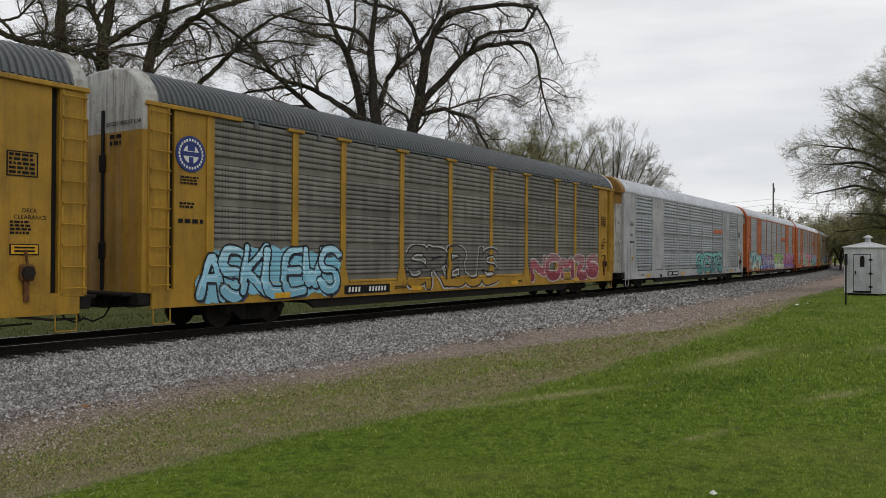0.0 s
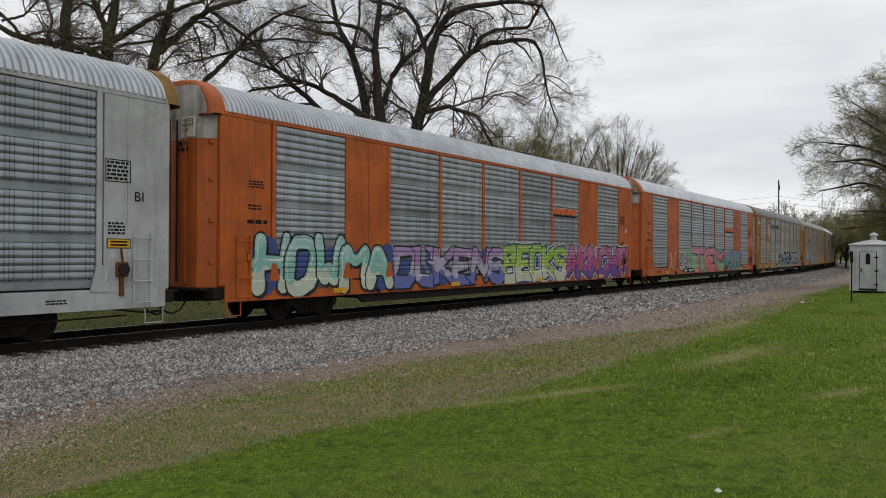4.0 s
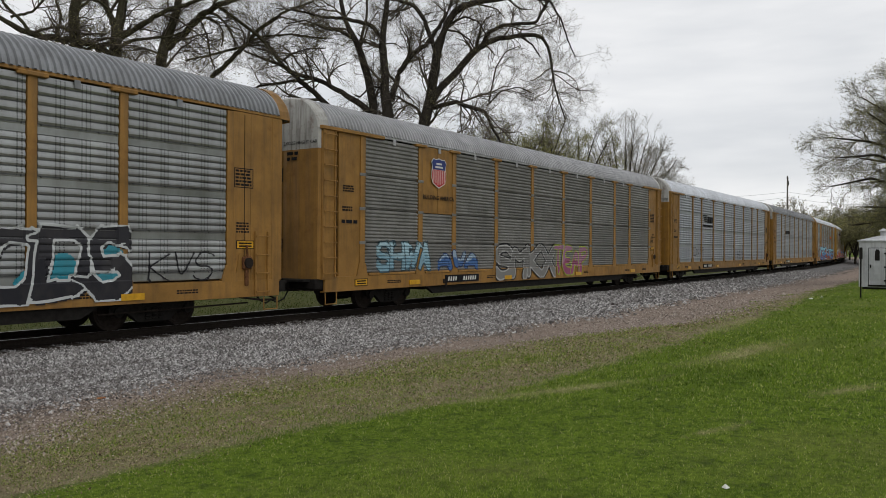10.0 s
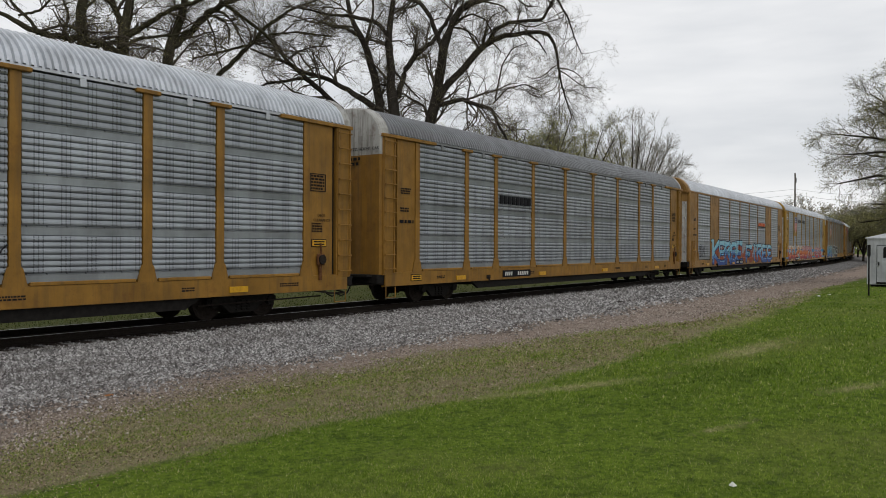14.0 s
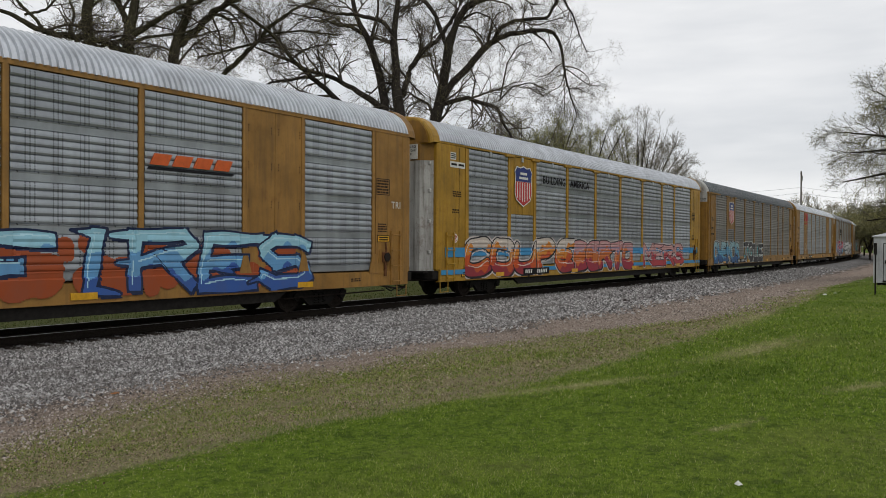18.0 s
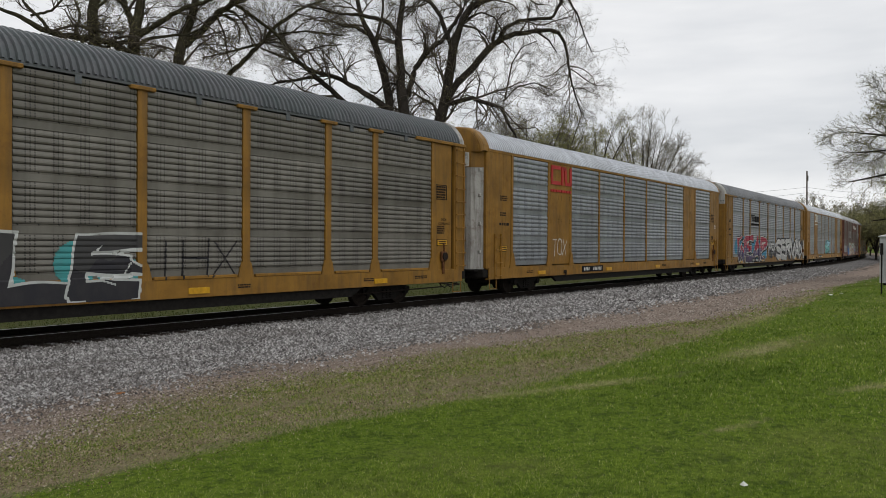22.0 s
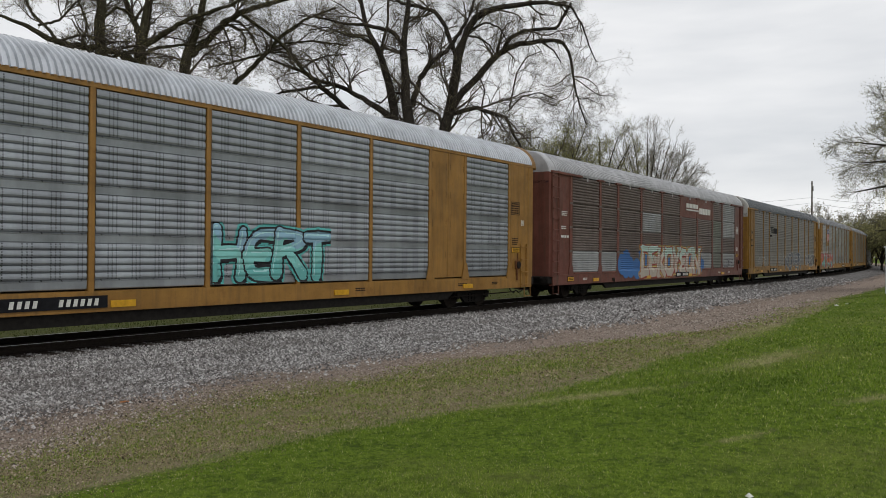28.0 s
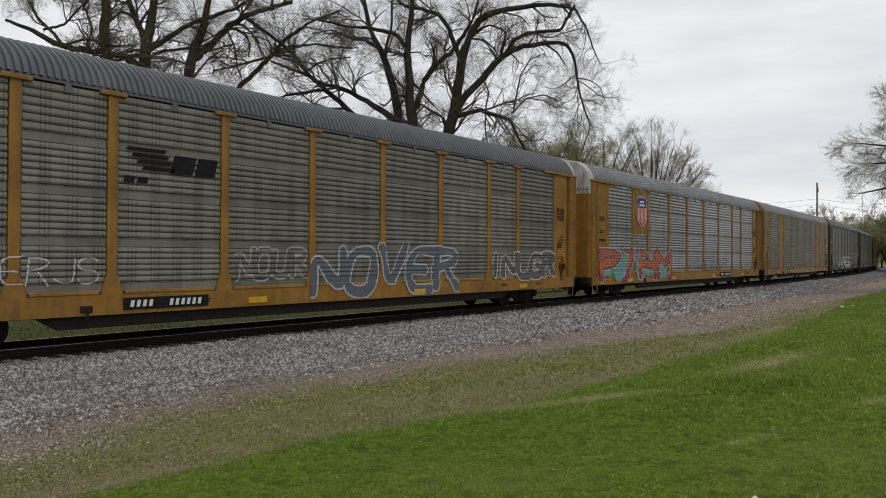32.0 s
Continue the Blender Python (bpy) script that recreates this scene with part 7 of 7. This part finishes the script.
    t.limb((-0.6, 12.4, 0.2, 0.1), (0.0, 12.9, 0.4, 0.09), (1.0, 13.1, 0.6, 0.07), (1.8, 13.2, 0.8, 0.06), (2.9, 13.7, 1.0, 0.045))
    t.limb((-0.5, 12.7, 0.0, 0.09), (-1.3, 12.5, -0.3, 0.07), (-1.9, 12.2, -0.5, 0.06), (-2.8, 12.6, -0.8, 0.043))
    make_tree("tree", "bare tree with a forked mossy trunk", foot(33.6, 41), t, 14, mid, (13000, 0.04, 0.12), bark=BARK_MOSS)
    t = Limbs()
    t.limb((-1.0, 0, 0.0, 0.43), (-1.0, 11.8, 0.0, 0.29), (-0.7, 12.8, 0.0, 0.26), (-0.3, 14.0, 0.0, 0.23), (-0.0, 15.2, 0.0, 0.18), (0.3, 16.7, 0.0, 0.14))
    t.limb((-0.6, 12.7, 0.0, 0.2), (0.2, 13.5, 0.2, 0.18), (1.0, 14.4, 0.3, 0.17), (1.9, 15.1, 0.5, 0.15), (2.9, 15.5, 0.6, 0.13), (4.5, 16.0, 0.8, 0.11))
    t.limb((1.7, 15.3, 1.0, 0.11), (2.6, 14.7, 1.2, 0.1), (3.6, 14.0, 1.5, 0.09), (4.1, 13.6, 1.8, 0.08), (5.0, 12.4, 2.0, 0.06))
    t.limb((0.7, 11.0, 2.0, 0.16), (1.3, 11.7, 2.1, 0.14), (2.2, 12.6, 2.2, 0.13), (3.0, 13.4, 2.2, 0.11), (3.8, 14.4, 2.3, 0.1), (5.2, 15.4, 2.4, 0.07), (6.8, 16.0, 2.5, 0.048))
    t.limb((3.0, 13.4, 2.2, 0.08), (2.2, 13.1, 2.0, 0.07), (1.0, 12.7, 1.7, 0.057), (-0.1, 12.4, 1.5, 0.047))
    t.limb((3.3, 13.7, 2.2, 0.08), (4.0, 14.0, 2.5, 0.06), (5.5, 14.2, 2.7, 0.048), (7.4, 14.0, 3.0, 0.032))
    t.limb((1.0, 14.4, 0.4, 0.06), (1.3, 13.6, 0.8, 0.051), (1.4, 12.5, 1.1, 0.041), (1.6, 11.7, 1.5, 0.031))
    make_tree("tree", "bare leaning tree with a wide crown", foot(36.8, 42), t, 15, mid, (15000, 0.04, 0.12), bark=BARK_MOSS)


def vase(rng, height, wide, count, r, low=0.25):
    """Main limbs of an ordinary tree that rise and spread from one short trunk."""
    limbs = [[(0, 0, 0, r), (0.02 * wide, height * 0.25, 0, r * 0.8), (0.05 * wide, height * 0.6, 0.1, r * 0.45), (0.04 * wide, height * 0.9, 0, r * 0.1)]]
    for i in range(count):
        a = 2 * math.pi * (i + rng.random() * 0.7) / count
        out = wide * rng.uniform(0.55, 1.0)
        top = height * rng.uniform(0.76, 1.0) * (1.06 - 0.30 * (out / wide) ** 2)
        z0 = height * rng.uniform(low * 0.5, low + 0.15)
        c, s = math.cos(a), math.sin(a)
        limbs.append([(0, z0, 0, r * 0.55), (c * out * 0.3, z0 + (top - z0) * 0.4, s * out * 0.3, r * 0.42), (c * out * 0.7, z0 + (top - z0) * 0.75, s * out * 0.7, r * 0.25), (c * out, top, s * out, r * 0.08)])
    return limbs


def dome(rng, height, wide, count, r):
    """Main limbs that leave one low fork and end on a rounded dome."""
    limbs = [[(0, 0, 0, r), (0, height * 0.1, 0, r * 0.9), (0.1, height * 0.55, 0, r * 0.4), (0.1, height * 0.95, 0, r * 0.1)]]
    for i in range(count):
        a, tilt = i * 2.4 + rng.uniform(-0.3, 0.3), radians(78) * math.sqrt((i + 0.6) / count)
        reach = rng.uniform(0.9, 1.02)
        out, top = wide * math.sin(tilt) * reach, height * (0.30 + 0.70 * math.cos(tilt)) * reach
        c, s, z0 = math.cos(a), math.sin(a), height * rng.uniform(0.08, 0.2)
        limbs.append([(0, z0, 0, r * 0.5), (c * out * 0.34, z0 + (top - z0) * 0.42, s * out * 0.34, r * 0.36), (c * out * 0.72, z0 + (top - z0) * 0.78, s * out * 0.72, r * 0.2), (c * out, top, s * out, r * 0.06)])
    return limbs


SMALL = (dict(each=11, length=3.2, spread=0.55, rise=0.35, bend=0.14, points=5, start=0.2), dict(each=6, length=1.7, spread=0.65, rise=0.25, bend=0.2, points=3),
         dict(each=4, length=0.9, spread=0.7, rise=0.15, bend=0.25, points=2))


def other_trees():
    rng = random.Random(7)
    leafy = (dict(each=12, length=3.0, spread=0.75, rise=0.22, bend=0.24, points=6, start=0.2), dict(each=6, length=1.6, spread=0.75, rise=0.12, bend=0.28, points=5),
             dict(each=5, length=0.85, spread=0.75, rise=0.05, bend=0.3, points=2))
    rows = (  # angle, depth, height, spread, limbs, leaves, seed
        (57.6, 66, 12.4, 5.0, 12, 13000, 26), (60.0, 70, 14.6, 5.6, 13, 17000, 21), (62.4, 74, 15.6, 5.4, 12, 19000, 27), (64.9, 80, 15.4, 5.2, 12, 19000, 23))
    for a, d, h, w, n, lv, seed in rows:
        make_tree("tree", "spring tree with a thin haze of olive leaves", foot(a, d), vase(rng, h, w, n, 0.24), seed, leafy, (lv, 0.065, 0.16), leaf_m=LEAF,
                  least=0.006, group="trees behind the train", twig=TWIG_MID)
    # the bare tree whose fine shoots fan out from a low fork
    fan = (dict(each=11, length=2.5, spread=0.50, rise=0.08, bend=0.14, points=6, start=0.25), dict(each=7, length=1.7, spread=0.55, rise=0.05, bend=0.18, points=4),
           dict(each=4, length=0.85, spread=0.6, rise=0.04, bend=0.2, points=2))
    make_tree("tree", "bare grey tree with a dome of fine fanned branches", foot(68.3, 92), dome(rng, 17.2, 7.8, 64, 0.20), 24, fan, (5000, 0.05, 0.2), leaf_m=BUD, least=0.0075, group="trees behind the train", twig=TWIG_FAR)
    # the great leafing tree beyond the shed
    wide = (dict(each=19, length=2.6, spread=0.85, rise=0.10, bend=0.24, points=6, start=0.2), dict(each=8, length=1.3, spread=0.8, rise=0.05, bend=0.26, points=4), dict(each=6, length=0.7, spread=0.8, rise=0.0, bend=0.3, points=2))
    t = Limbs()
    t.limb((0, 0, 0, 0.55), (0, 3, 0, 0.45), (-0.3, 6.5, 0, 0.34), (-0.9, 11.0, 0, 0.2), (-1.4, 15.0, 0, 0.08))
    for across, up, deep in ((-10.2, 7.4, -0.8), (-9.6, 9.0, 1.6), (-8.8, 10.0, -1.8), (-7.6, 11.4, 0.8), (-6.6, 12.2, -2.4), (-5.2, 12.8, 1.4), (-3.8, 14.2, -0.6), (-9.6, 5.8, 1.2), (-8.8, 4.4, -1.4), (-7.6, 3.4, 1.8),
                             (-7.0, 8.0, 3.2), (-6.4, 9.6, -3.6), (-5.0, 6.4, -4.2), (-4.4, 10.4, 4.2), (-2.4, 12.6, 3.8), (3, 11, 0.8), (5, 7.4, -1.6), (1, 13.4, -2.4), (-2.0, 9.8, -4.4)):
        z0 = 2.2 + 0.26 * up * rng.uniform(0.8, 1.2)
        t.limb((0, z0, 0, 0.20), (across * 0.28 + rng.uniform(-0.4, 0.4), z0 + (up - z0) * 0.42 + rng.uniform(0, 1.0), deep * 0.2, 0.14), (across * 0.62, z0 + (up - z0) * 0.80 + rng.uniform(-0.3, 0.8), deep * 0.6, 0.08), (across * 0.87, up * 0.98, deep, 0.03))
    make_tree("tree", "broad tree with fresh olive-green leaves", foot(89.4, 48), t, 31, wide, (150000, 0.037, 0.13), leaf_m=LEAF_DULL, bark=BARK, least=0.007, twig=TWIG_MID)
    # far row of bare trees past the bend, and woods behind the shed
    for i in range(13):
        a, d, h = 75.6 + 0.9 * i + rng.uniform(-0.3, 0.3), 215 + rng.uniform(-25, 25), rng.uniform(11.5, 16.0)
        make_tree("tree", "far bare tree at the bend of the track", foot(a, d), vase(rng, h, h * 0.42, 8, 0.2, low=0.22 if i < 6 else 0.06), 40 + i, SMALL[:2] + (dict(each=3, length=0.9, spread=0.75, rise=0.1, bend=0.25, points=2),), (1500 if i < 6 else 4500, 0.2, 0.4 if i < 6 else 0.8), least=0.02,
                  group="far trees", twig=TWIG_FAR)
    for i in range(12):
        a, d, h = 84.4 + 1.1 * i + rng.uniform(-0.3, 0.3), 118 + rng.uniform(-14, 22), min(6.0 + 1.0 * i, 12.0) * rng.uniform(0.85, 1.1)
        make_tree("tree", "olive-leaved tree of the woods, seen or added out of view", foot(a, d), vase(rng, h, h * 0.45, 9, 0.22, low=0.1), 60 + i, SMALL, (6500, 0.15, 0.45), leaf_m=LEAF, least=0.012, twig=TWIG_FAR, group="trees at the edge of the woods")
    for i in range(14):
        a, h = 78.5 + 0.8 * i + rng.uniform(-0.3, 0.3), rng.uniform(3.0, 4.6)
        make_tree("bush", "low olive-green bush at the edge of the woods", foot(a, 178 + rng.uniform(-12, 12)), vase(rng, h, h * 0.9, 9, 0.1, low=0.02), 120 + i, SMALL[:2], (2200, 0.22, 0.5), leaf_m=LEAF, least=0.015, twig=TWIG_FAR,
                  group="bushes at the edge of the woods")
    for i in range(8):
        a, d, h = 81.4 + 0.8 * i + rng.uniform(-0.2, 0.2), 140 + rng.uniform(-8, 8), 7.4 + 0.65 * i * rng.uniform(0.85, 1.1)
        make_tree("tree", "hazy olive tree in the thicket past the bend", foot(a, d), vase(rng, h, h * 0.5, 9, 0.2, low=0.06), 200 + i, SMALL, (7000, 0.12, 0.4), leaf_m=LEAF_DULL, least=0.012, twig=TWIG_MID, group="trees at the edge of the woods")
    # more woods added round the lawn, out of view, to darken the sheets' reflections
    for i in range(11):
        a, h = radians(99 + 3.6 * i + rng.uniform(-0.8, 0.8)), rng.uniform(12, 16)
        x, y = 74 * math.sin(a), 74 * math.cos(a)
        make_tree("tree", "olive-leaved tree of the woods, seen or added out of view", Vector((x, y, ground_at(x, y) - 0.05)), vase(rng, h, h * 0.42, 7, 0.3, low=0.08), 80 + i, SMALL[:2], (5000, 0.42, 0.7), leaf_m=LEAF, least=0.02, twig=TWIG_FAR,
                  group="trees at the edge of the woods")


big_trees()
other_trees()


# ---------------------------------------------------------------- stones, grass
def island_tint(m, lo, hi, stops=None):
    n, l = m.node_tree.nodes, m.node_tree.links
    g = n.new("ShaderNodeNewGeometry")
    l.new(ramp(n, l, g.outputs["Random Per Island"], stops or ((0.0, lo), (1.0, hi))), n["Principled BSDF"].inputs["Base Color"])
    return m


STONE = island_tint(mat_base("ballast_stone", 0.9)[0], None, None, ((0.0, (0.045, 0.042, 0.040)), (0.3, (0.145, 0.138, 0.132)), (0.7, (0.305, 0.292, 0.282)), (1.0, (0.60, 0.585, 0.57))))
BLADE = island_tint(mat_base("grass_blade", 0.8)[0], None, None, ((0.0, (0.060, 0.110, 0.010)), (0.5, (0.165, 0.255, 0.022)), (0.84, (0.27, 0.36, 0.050)), (0.94, (0.40, 0.43, 0.13)), (1.0, (0.58, 0.54, 0.30))))
STRAW = island_tint(mat_base("dry_grass_blade", 0.9)[0], None, None, ((0.0, (0.09, 0.14, 0.016)), (0.35, (0.16, 0.20, 0.04)), (0.5, (0.31, 0.25, 0.14)), (1.0, (0.58, 0.49, 0.31))))


TUFT = island_tint(mat_base("tuft_blade", 0.8)[0], None, None, ((0.0, (0.06, 0.12, 0.010)), (0.45, (0.17, 0.26, 0.025)), (0.8, (0.32, 0.38, 0.08)), (1.0, (0.50, 0.47, 0.24))))


def patchy(m, tint, scale, stretch, lo, hi, amount):
    """Lets a second tint break in over broad uneven patches."""
    n, l = m.node_tree.nodes, m.node_tree.links
    sock = n["Principled BSDF"].inputs["Base Color"]
    old = sock.links[0].from_socket
    f = ramp(n, l, noise_node(n, l, scale, 4, 0.6, stretch=stretch), ((lo, (0, 0, 0)), (hi, (amount,) * 3)))
    l.new(mix(n, l, f, old, tint), sock)


def edge_at(edge, x):
    """A band's edge at x: a plain number, or a table and a shift."""
    if isinstance(edge, (int, float)):
        return edge
    table, shift = edge
    return np.interp(x, [p[0] for p in table], [p[1] for p in table]) + shift


def scatter(rng, count, near, far, lo, hi, a0=18, a1=92, loose=0.25):
    """Places on the ground, thinning out with the distance, between two edges."""
    n = count * 14
    r = (near ** -0.6 + (far ** -0.6 - near ** -0.6) * rng.random(n)) ** (-1 / 0.6)
    a = np.radians(rng.uniform(a0, a1, n))
    x, y = r * np.sin(a), r * np.cos(a)
    off = RADIUS - np.hypot(np.maximum(x - CURVE_X, 0), TRACK_Y + RADIUS - y)
    rough = off + rng.normal(size=n) * loose + 0.18 * np.sin(x * 0.55) + 0.14 * np.sin(x * 1.7 + 1) + 0.08 * np.sin(x * 4.3)
    k = np.nonzero((rough > edge_at(lo, x)) & (rough < edge_at(hi, x)))[0][:count]
    z = np.interp(off[k], [p[0] for p in PROFILE], [p[1] for p in PROFILE])
    s = np.where(x[k] > CURVE_X, CURVE_X + RADIUS * np.arctan2(x[k] - CURVE_X, TRACK_Y + RADIUS - y[k]), x[k])
    z += np.where(np.abs(off[k]) > 3, 1.0, 0.25) * 0.03 * np.sin(s * 0.9 + 1.7 * np.sin(off[k] * 0.6)) * np.sin(off[k] * 0.8)
    return np.stack([x[k], y[k], z], 1), r[k], off[k]


def stones(name, label, seed, count, near, far, lo, hi, size, loose=0.25, m=None):
    rng = np.random.default_rng(seed)
    c, r, off = scatter(rng, count, near, far, lo, hi, loose=loose)
    n = len(c)
    s = size * rng.uniform(0.5, 1.25, n) * np.clip(r / 16, 1, 2.2)
    o = np.array([(1, 0, -0.25), (0, 1, -0.25), (-1, 0, -0.25), (0, -1, -0.25), (0, 0, 1)], float)
    v = o[None] * s[:, None, None] * rng.uniform(0.55, 1.15, (n, 5, 1)) + rng.normal(size=(n, 5, 3)) * s[:, None, None] * 0.16
    a = rng.uniform(0, 6.28, n)
    ca, sa = np.cos(a)[:, None], np.sin(a)[:, None]
    v = np.stack([v[..., 0] * ca - v[..., 1] * sa, v[..., 0] * sa + v[..., 1] * ca, v[..., 2] * 0.75], -1) + c[:, None, :] + np.array([0, 0, 0.012])
    f = np.array([(0, 1, 4), (1, 2, 4), (2, 3, 4), (3, 0, 4)])
    f = (f[None] + 5 * np.arange(n)[:, None, None]).reshape(-1, 3)
    tagged(new(name, fast_mesh(name, v.reshape(-1, 3), f, m or STONE)), label, "ballast", kind="stuff")


def blades(name, label, seed, count, near, far, lo, hi, tall, m, a0=18, a1=92, tufts=0.0, loose=0.15):
    rng = np.random.default_rng(seed)
    c, r, off = scatter(rng, count, near, far, lo, hi, a0, a1, loose)
    n = len(c)
    if tufts:
        # gather the blades into tufts
        pick = rng.integers(0, n, n // 40)[rng.integers(0, n // 40, n)] if tufts > 0.09 else rng.integers(0, n, n // 14)[rng.integers(0, n // 14, n)]
        shift = rng.normal(size=(n, 3)) * tufts * np.clip(r[pick] / 9, 0.8, 2.5)[:, None]
        shift[:, 2] = 0
        c, r = c[pick] + shift, r[pick]
    h = tall * rng.uniform(0.4, 1.3, n) * np.clip(r / 9, 0.8, 1.45)
    w = 0.0030 * np.clip(r / 5.5, 1, 8) * rng.uniform(0.7, 1.2, n)
    a = rng.uniform(0, 6.28, n)
    d = np.stack([np.cos(a), np.sin(a), np.zeros(n)], 1)
    lean = rng.normal(size=(n, 3)) * 0.5
    lean[:, 2] = 1
    tip = c + lean * h[:, None]
    v = np.stack([c - d * w[:, None], c + d * w[:, None], tip], 1) - np.array([0, 0, 0.012])
    f = np.arange(n * 3).reshape(-1, 3)
    tagged(new(name, fast_mesh(name, v.reshape(-1, 3), f, m)), label, "grass", kind="stuff")


def litter_bits(name, label, seed, count, near, far, lo, hi, size, m):
    """Small dead leaves and straw lying nearly flat."""
    rng = np.random.default_rng(seed)
    c, r, off = scatter(rng, count, near, far, lo, hi, 18, 92, 0.3)
    n = len(c)
    s = (size * rng.uniform(0.5, 1.3, n) * np.clip(r / 8, 0.9, 3))[:, None]
    a = rng.uniform(0, 6.28, n)
    u = np.stack([np.cos(a), np.sin(a), rng.normal(size=n) * 0.35], 1)
    w = np.stack([-np.sin(a), np.cos(a), rng.normal(size=n) * 0.35], 1) * rng.uniform(0.25, 0.7, n)[:, None]
    c = c + np.array([0, 0, 0.012])
    v = np.stack([c - u * s, c + w * s, c + u * s, c - w * s], 1).reshape(-1, 3)
    tagged(new(name, fast_mesh(name, v, np.arange(n * 4).reshape(-1, 4), m)), label, "litter", kind="stuff")


def worn(m, tint, amount):
    """Straw colour where the lawn is worn."""
    n, l = m.node_tree.nodes, m.node_tree.links
    sock = n["Principled BSDF"].inputs["Base Color"]
    old = sock.links[0].from_socket
    l.new(mix(n, l, math_node(n, l, "MULTIPLY", streak_mask(n, l), amount), old, tint), sock)


patchy(BLADE, (0.24, 0.25, 0.075), 0.30, (0.5, 1.7, 1), 0.52, 0.66, 0.55)
patchy(BLADE, (0.045, 0.085, 0.012), 0.35, (0.6, 1.5, 1), 0.50, 0.62, 0.6)
patchy(BLADE, (0.035, 0.068, 0.010), 5.0, (1, 1, 1), 0.50, 0.64, 0.6)
patchy(STONE, (0.085, 0.072, 0.064), 0.8, (0.35, 2.2, 1), 0.52, 0.62, 0.4)
worn(BLADE, (0.50, 0.44, 0.26), 0.75)
worn(TUFT, (0.55, 0.49, 0.30), 0.8)
patchy(STRAW, (0.13, 0.21, 0.024), 1.3, (0.7, 1.2, 1), 0.50, 0.60, 0.75)
patchy(STRAW, (0.11, 0.22, 0.018), 4.5, (0.7, 1.2, 1), 0.54, 0.64, 0.7)
LITTER = island_tint(mat_base("dead_leaf_litter", 0.9)[0], None, None, ((0.0, (0.05, 0.034, 0.020)), (0.5, (0.17, 0.128, 0.075)), (0.85, (0.36, 0.29, 0.19)), (1.0, (0.48, 0.42, 0.32))))
PEBBLE = island_tint(mat_base("path_pebble", 0.9)[0], None, None, ((0.0, (0.07, 0.056, 0.047)), (0.5, (0.24, 0.195, 0.160)), (1.0, (0.48, 0.42, 0.37))))
WOOD_GRASS = island_tint(mat_base("shaded_wood_grass", 0.9)[0], None, None, ((0.0, (0.030, 0.045, 0.010)), (0.6, (0.075, 0.100, 0.022)), (1.0, (0.15, 0.14, 0.06))))
stones("ballast_stones", "loose pale grey crushed ballast stones", 1, 80000, 7.5, 90, (STONE_EDGE, 0.0), -1.25, 0.036, 0.55)
stones("far_ballast_stones", "grey ballast stones beyond the track", 8, 12000, 15, 80, 1.3, 5.2, 0.038)
stones("path_pebbles", "scattered pebbles on the dirt path", 2, 20000, 6.5, 70, (DIRT_EDGE, -0.3), (STONE_EDGE, 0.3), 0.019, 0.5, PEBBLE)
litter_bits("leaf_litter", "dead leaves and straw among thin grass", 9, 42000, 4.5, 45, (LAWN_EDGE, 0.2), (DIRT_EDGE, 0.5), 0.011, LITTER)
blades("lawn_grass", "short green lawn grass", 3, 380000, 3.6, 50, -19.5, (LAWN_EDGE, 0.0), 0.034, BLADE, 18, 96)
blades("grass_tufts", "taller pale tufts in the lawn", 6, 60000, 3.6, 40, -19.5, (LAWN_EDGE, -0.1), 0.040, TUFT, 18, 96, 0.035)
blades("dry_grass", "thin dry and green grass by the path", 4, 210000, 4.5, 45, (LAWN_EDGE, 0.0), (DIRT_EDGE, 0.2), 0.020, STRAW, 18, 92, 0.0, 0.3)
blades("dry_tufts", "small green tufts among dry grass", 7, 70000, 4.5, 50, (LAWN_EDGE, 0.0), (DIRT_EDGE, 0.0), 0.026, TUFT, 18, 92, 0.10, 0.3)
blades("far_grass", "green grass beyond the track", 5, 24000, 18, 80, 5.6, 22, 0.06, WOOD_GRASS, 15, 80)


build_pole()


def motions():
    for k, car in CARS.items():
        rows = []
        for t in range(0, 33):
            s = FIRST + PITCH * (k - 1) - SPEED * t - SLOWING * t * t
            (a, _), (b, _) = on_track(s - 10.06), on_track(s + 10.06)
            mid = (a + b) / 2
            rows.append((t, pose(mid.x, mid.y, 0, 0, 0, math.degrees(math.atan2(b.y - a.y, b.x - a.x)))))
        walk(car, rows)


motions()
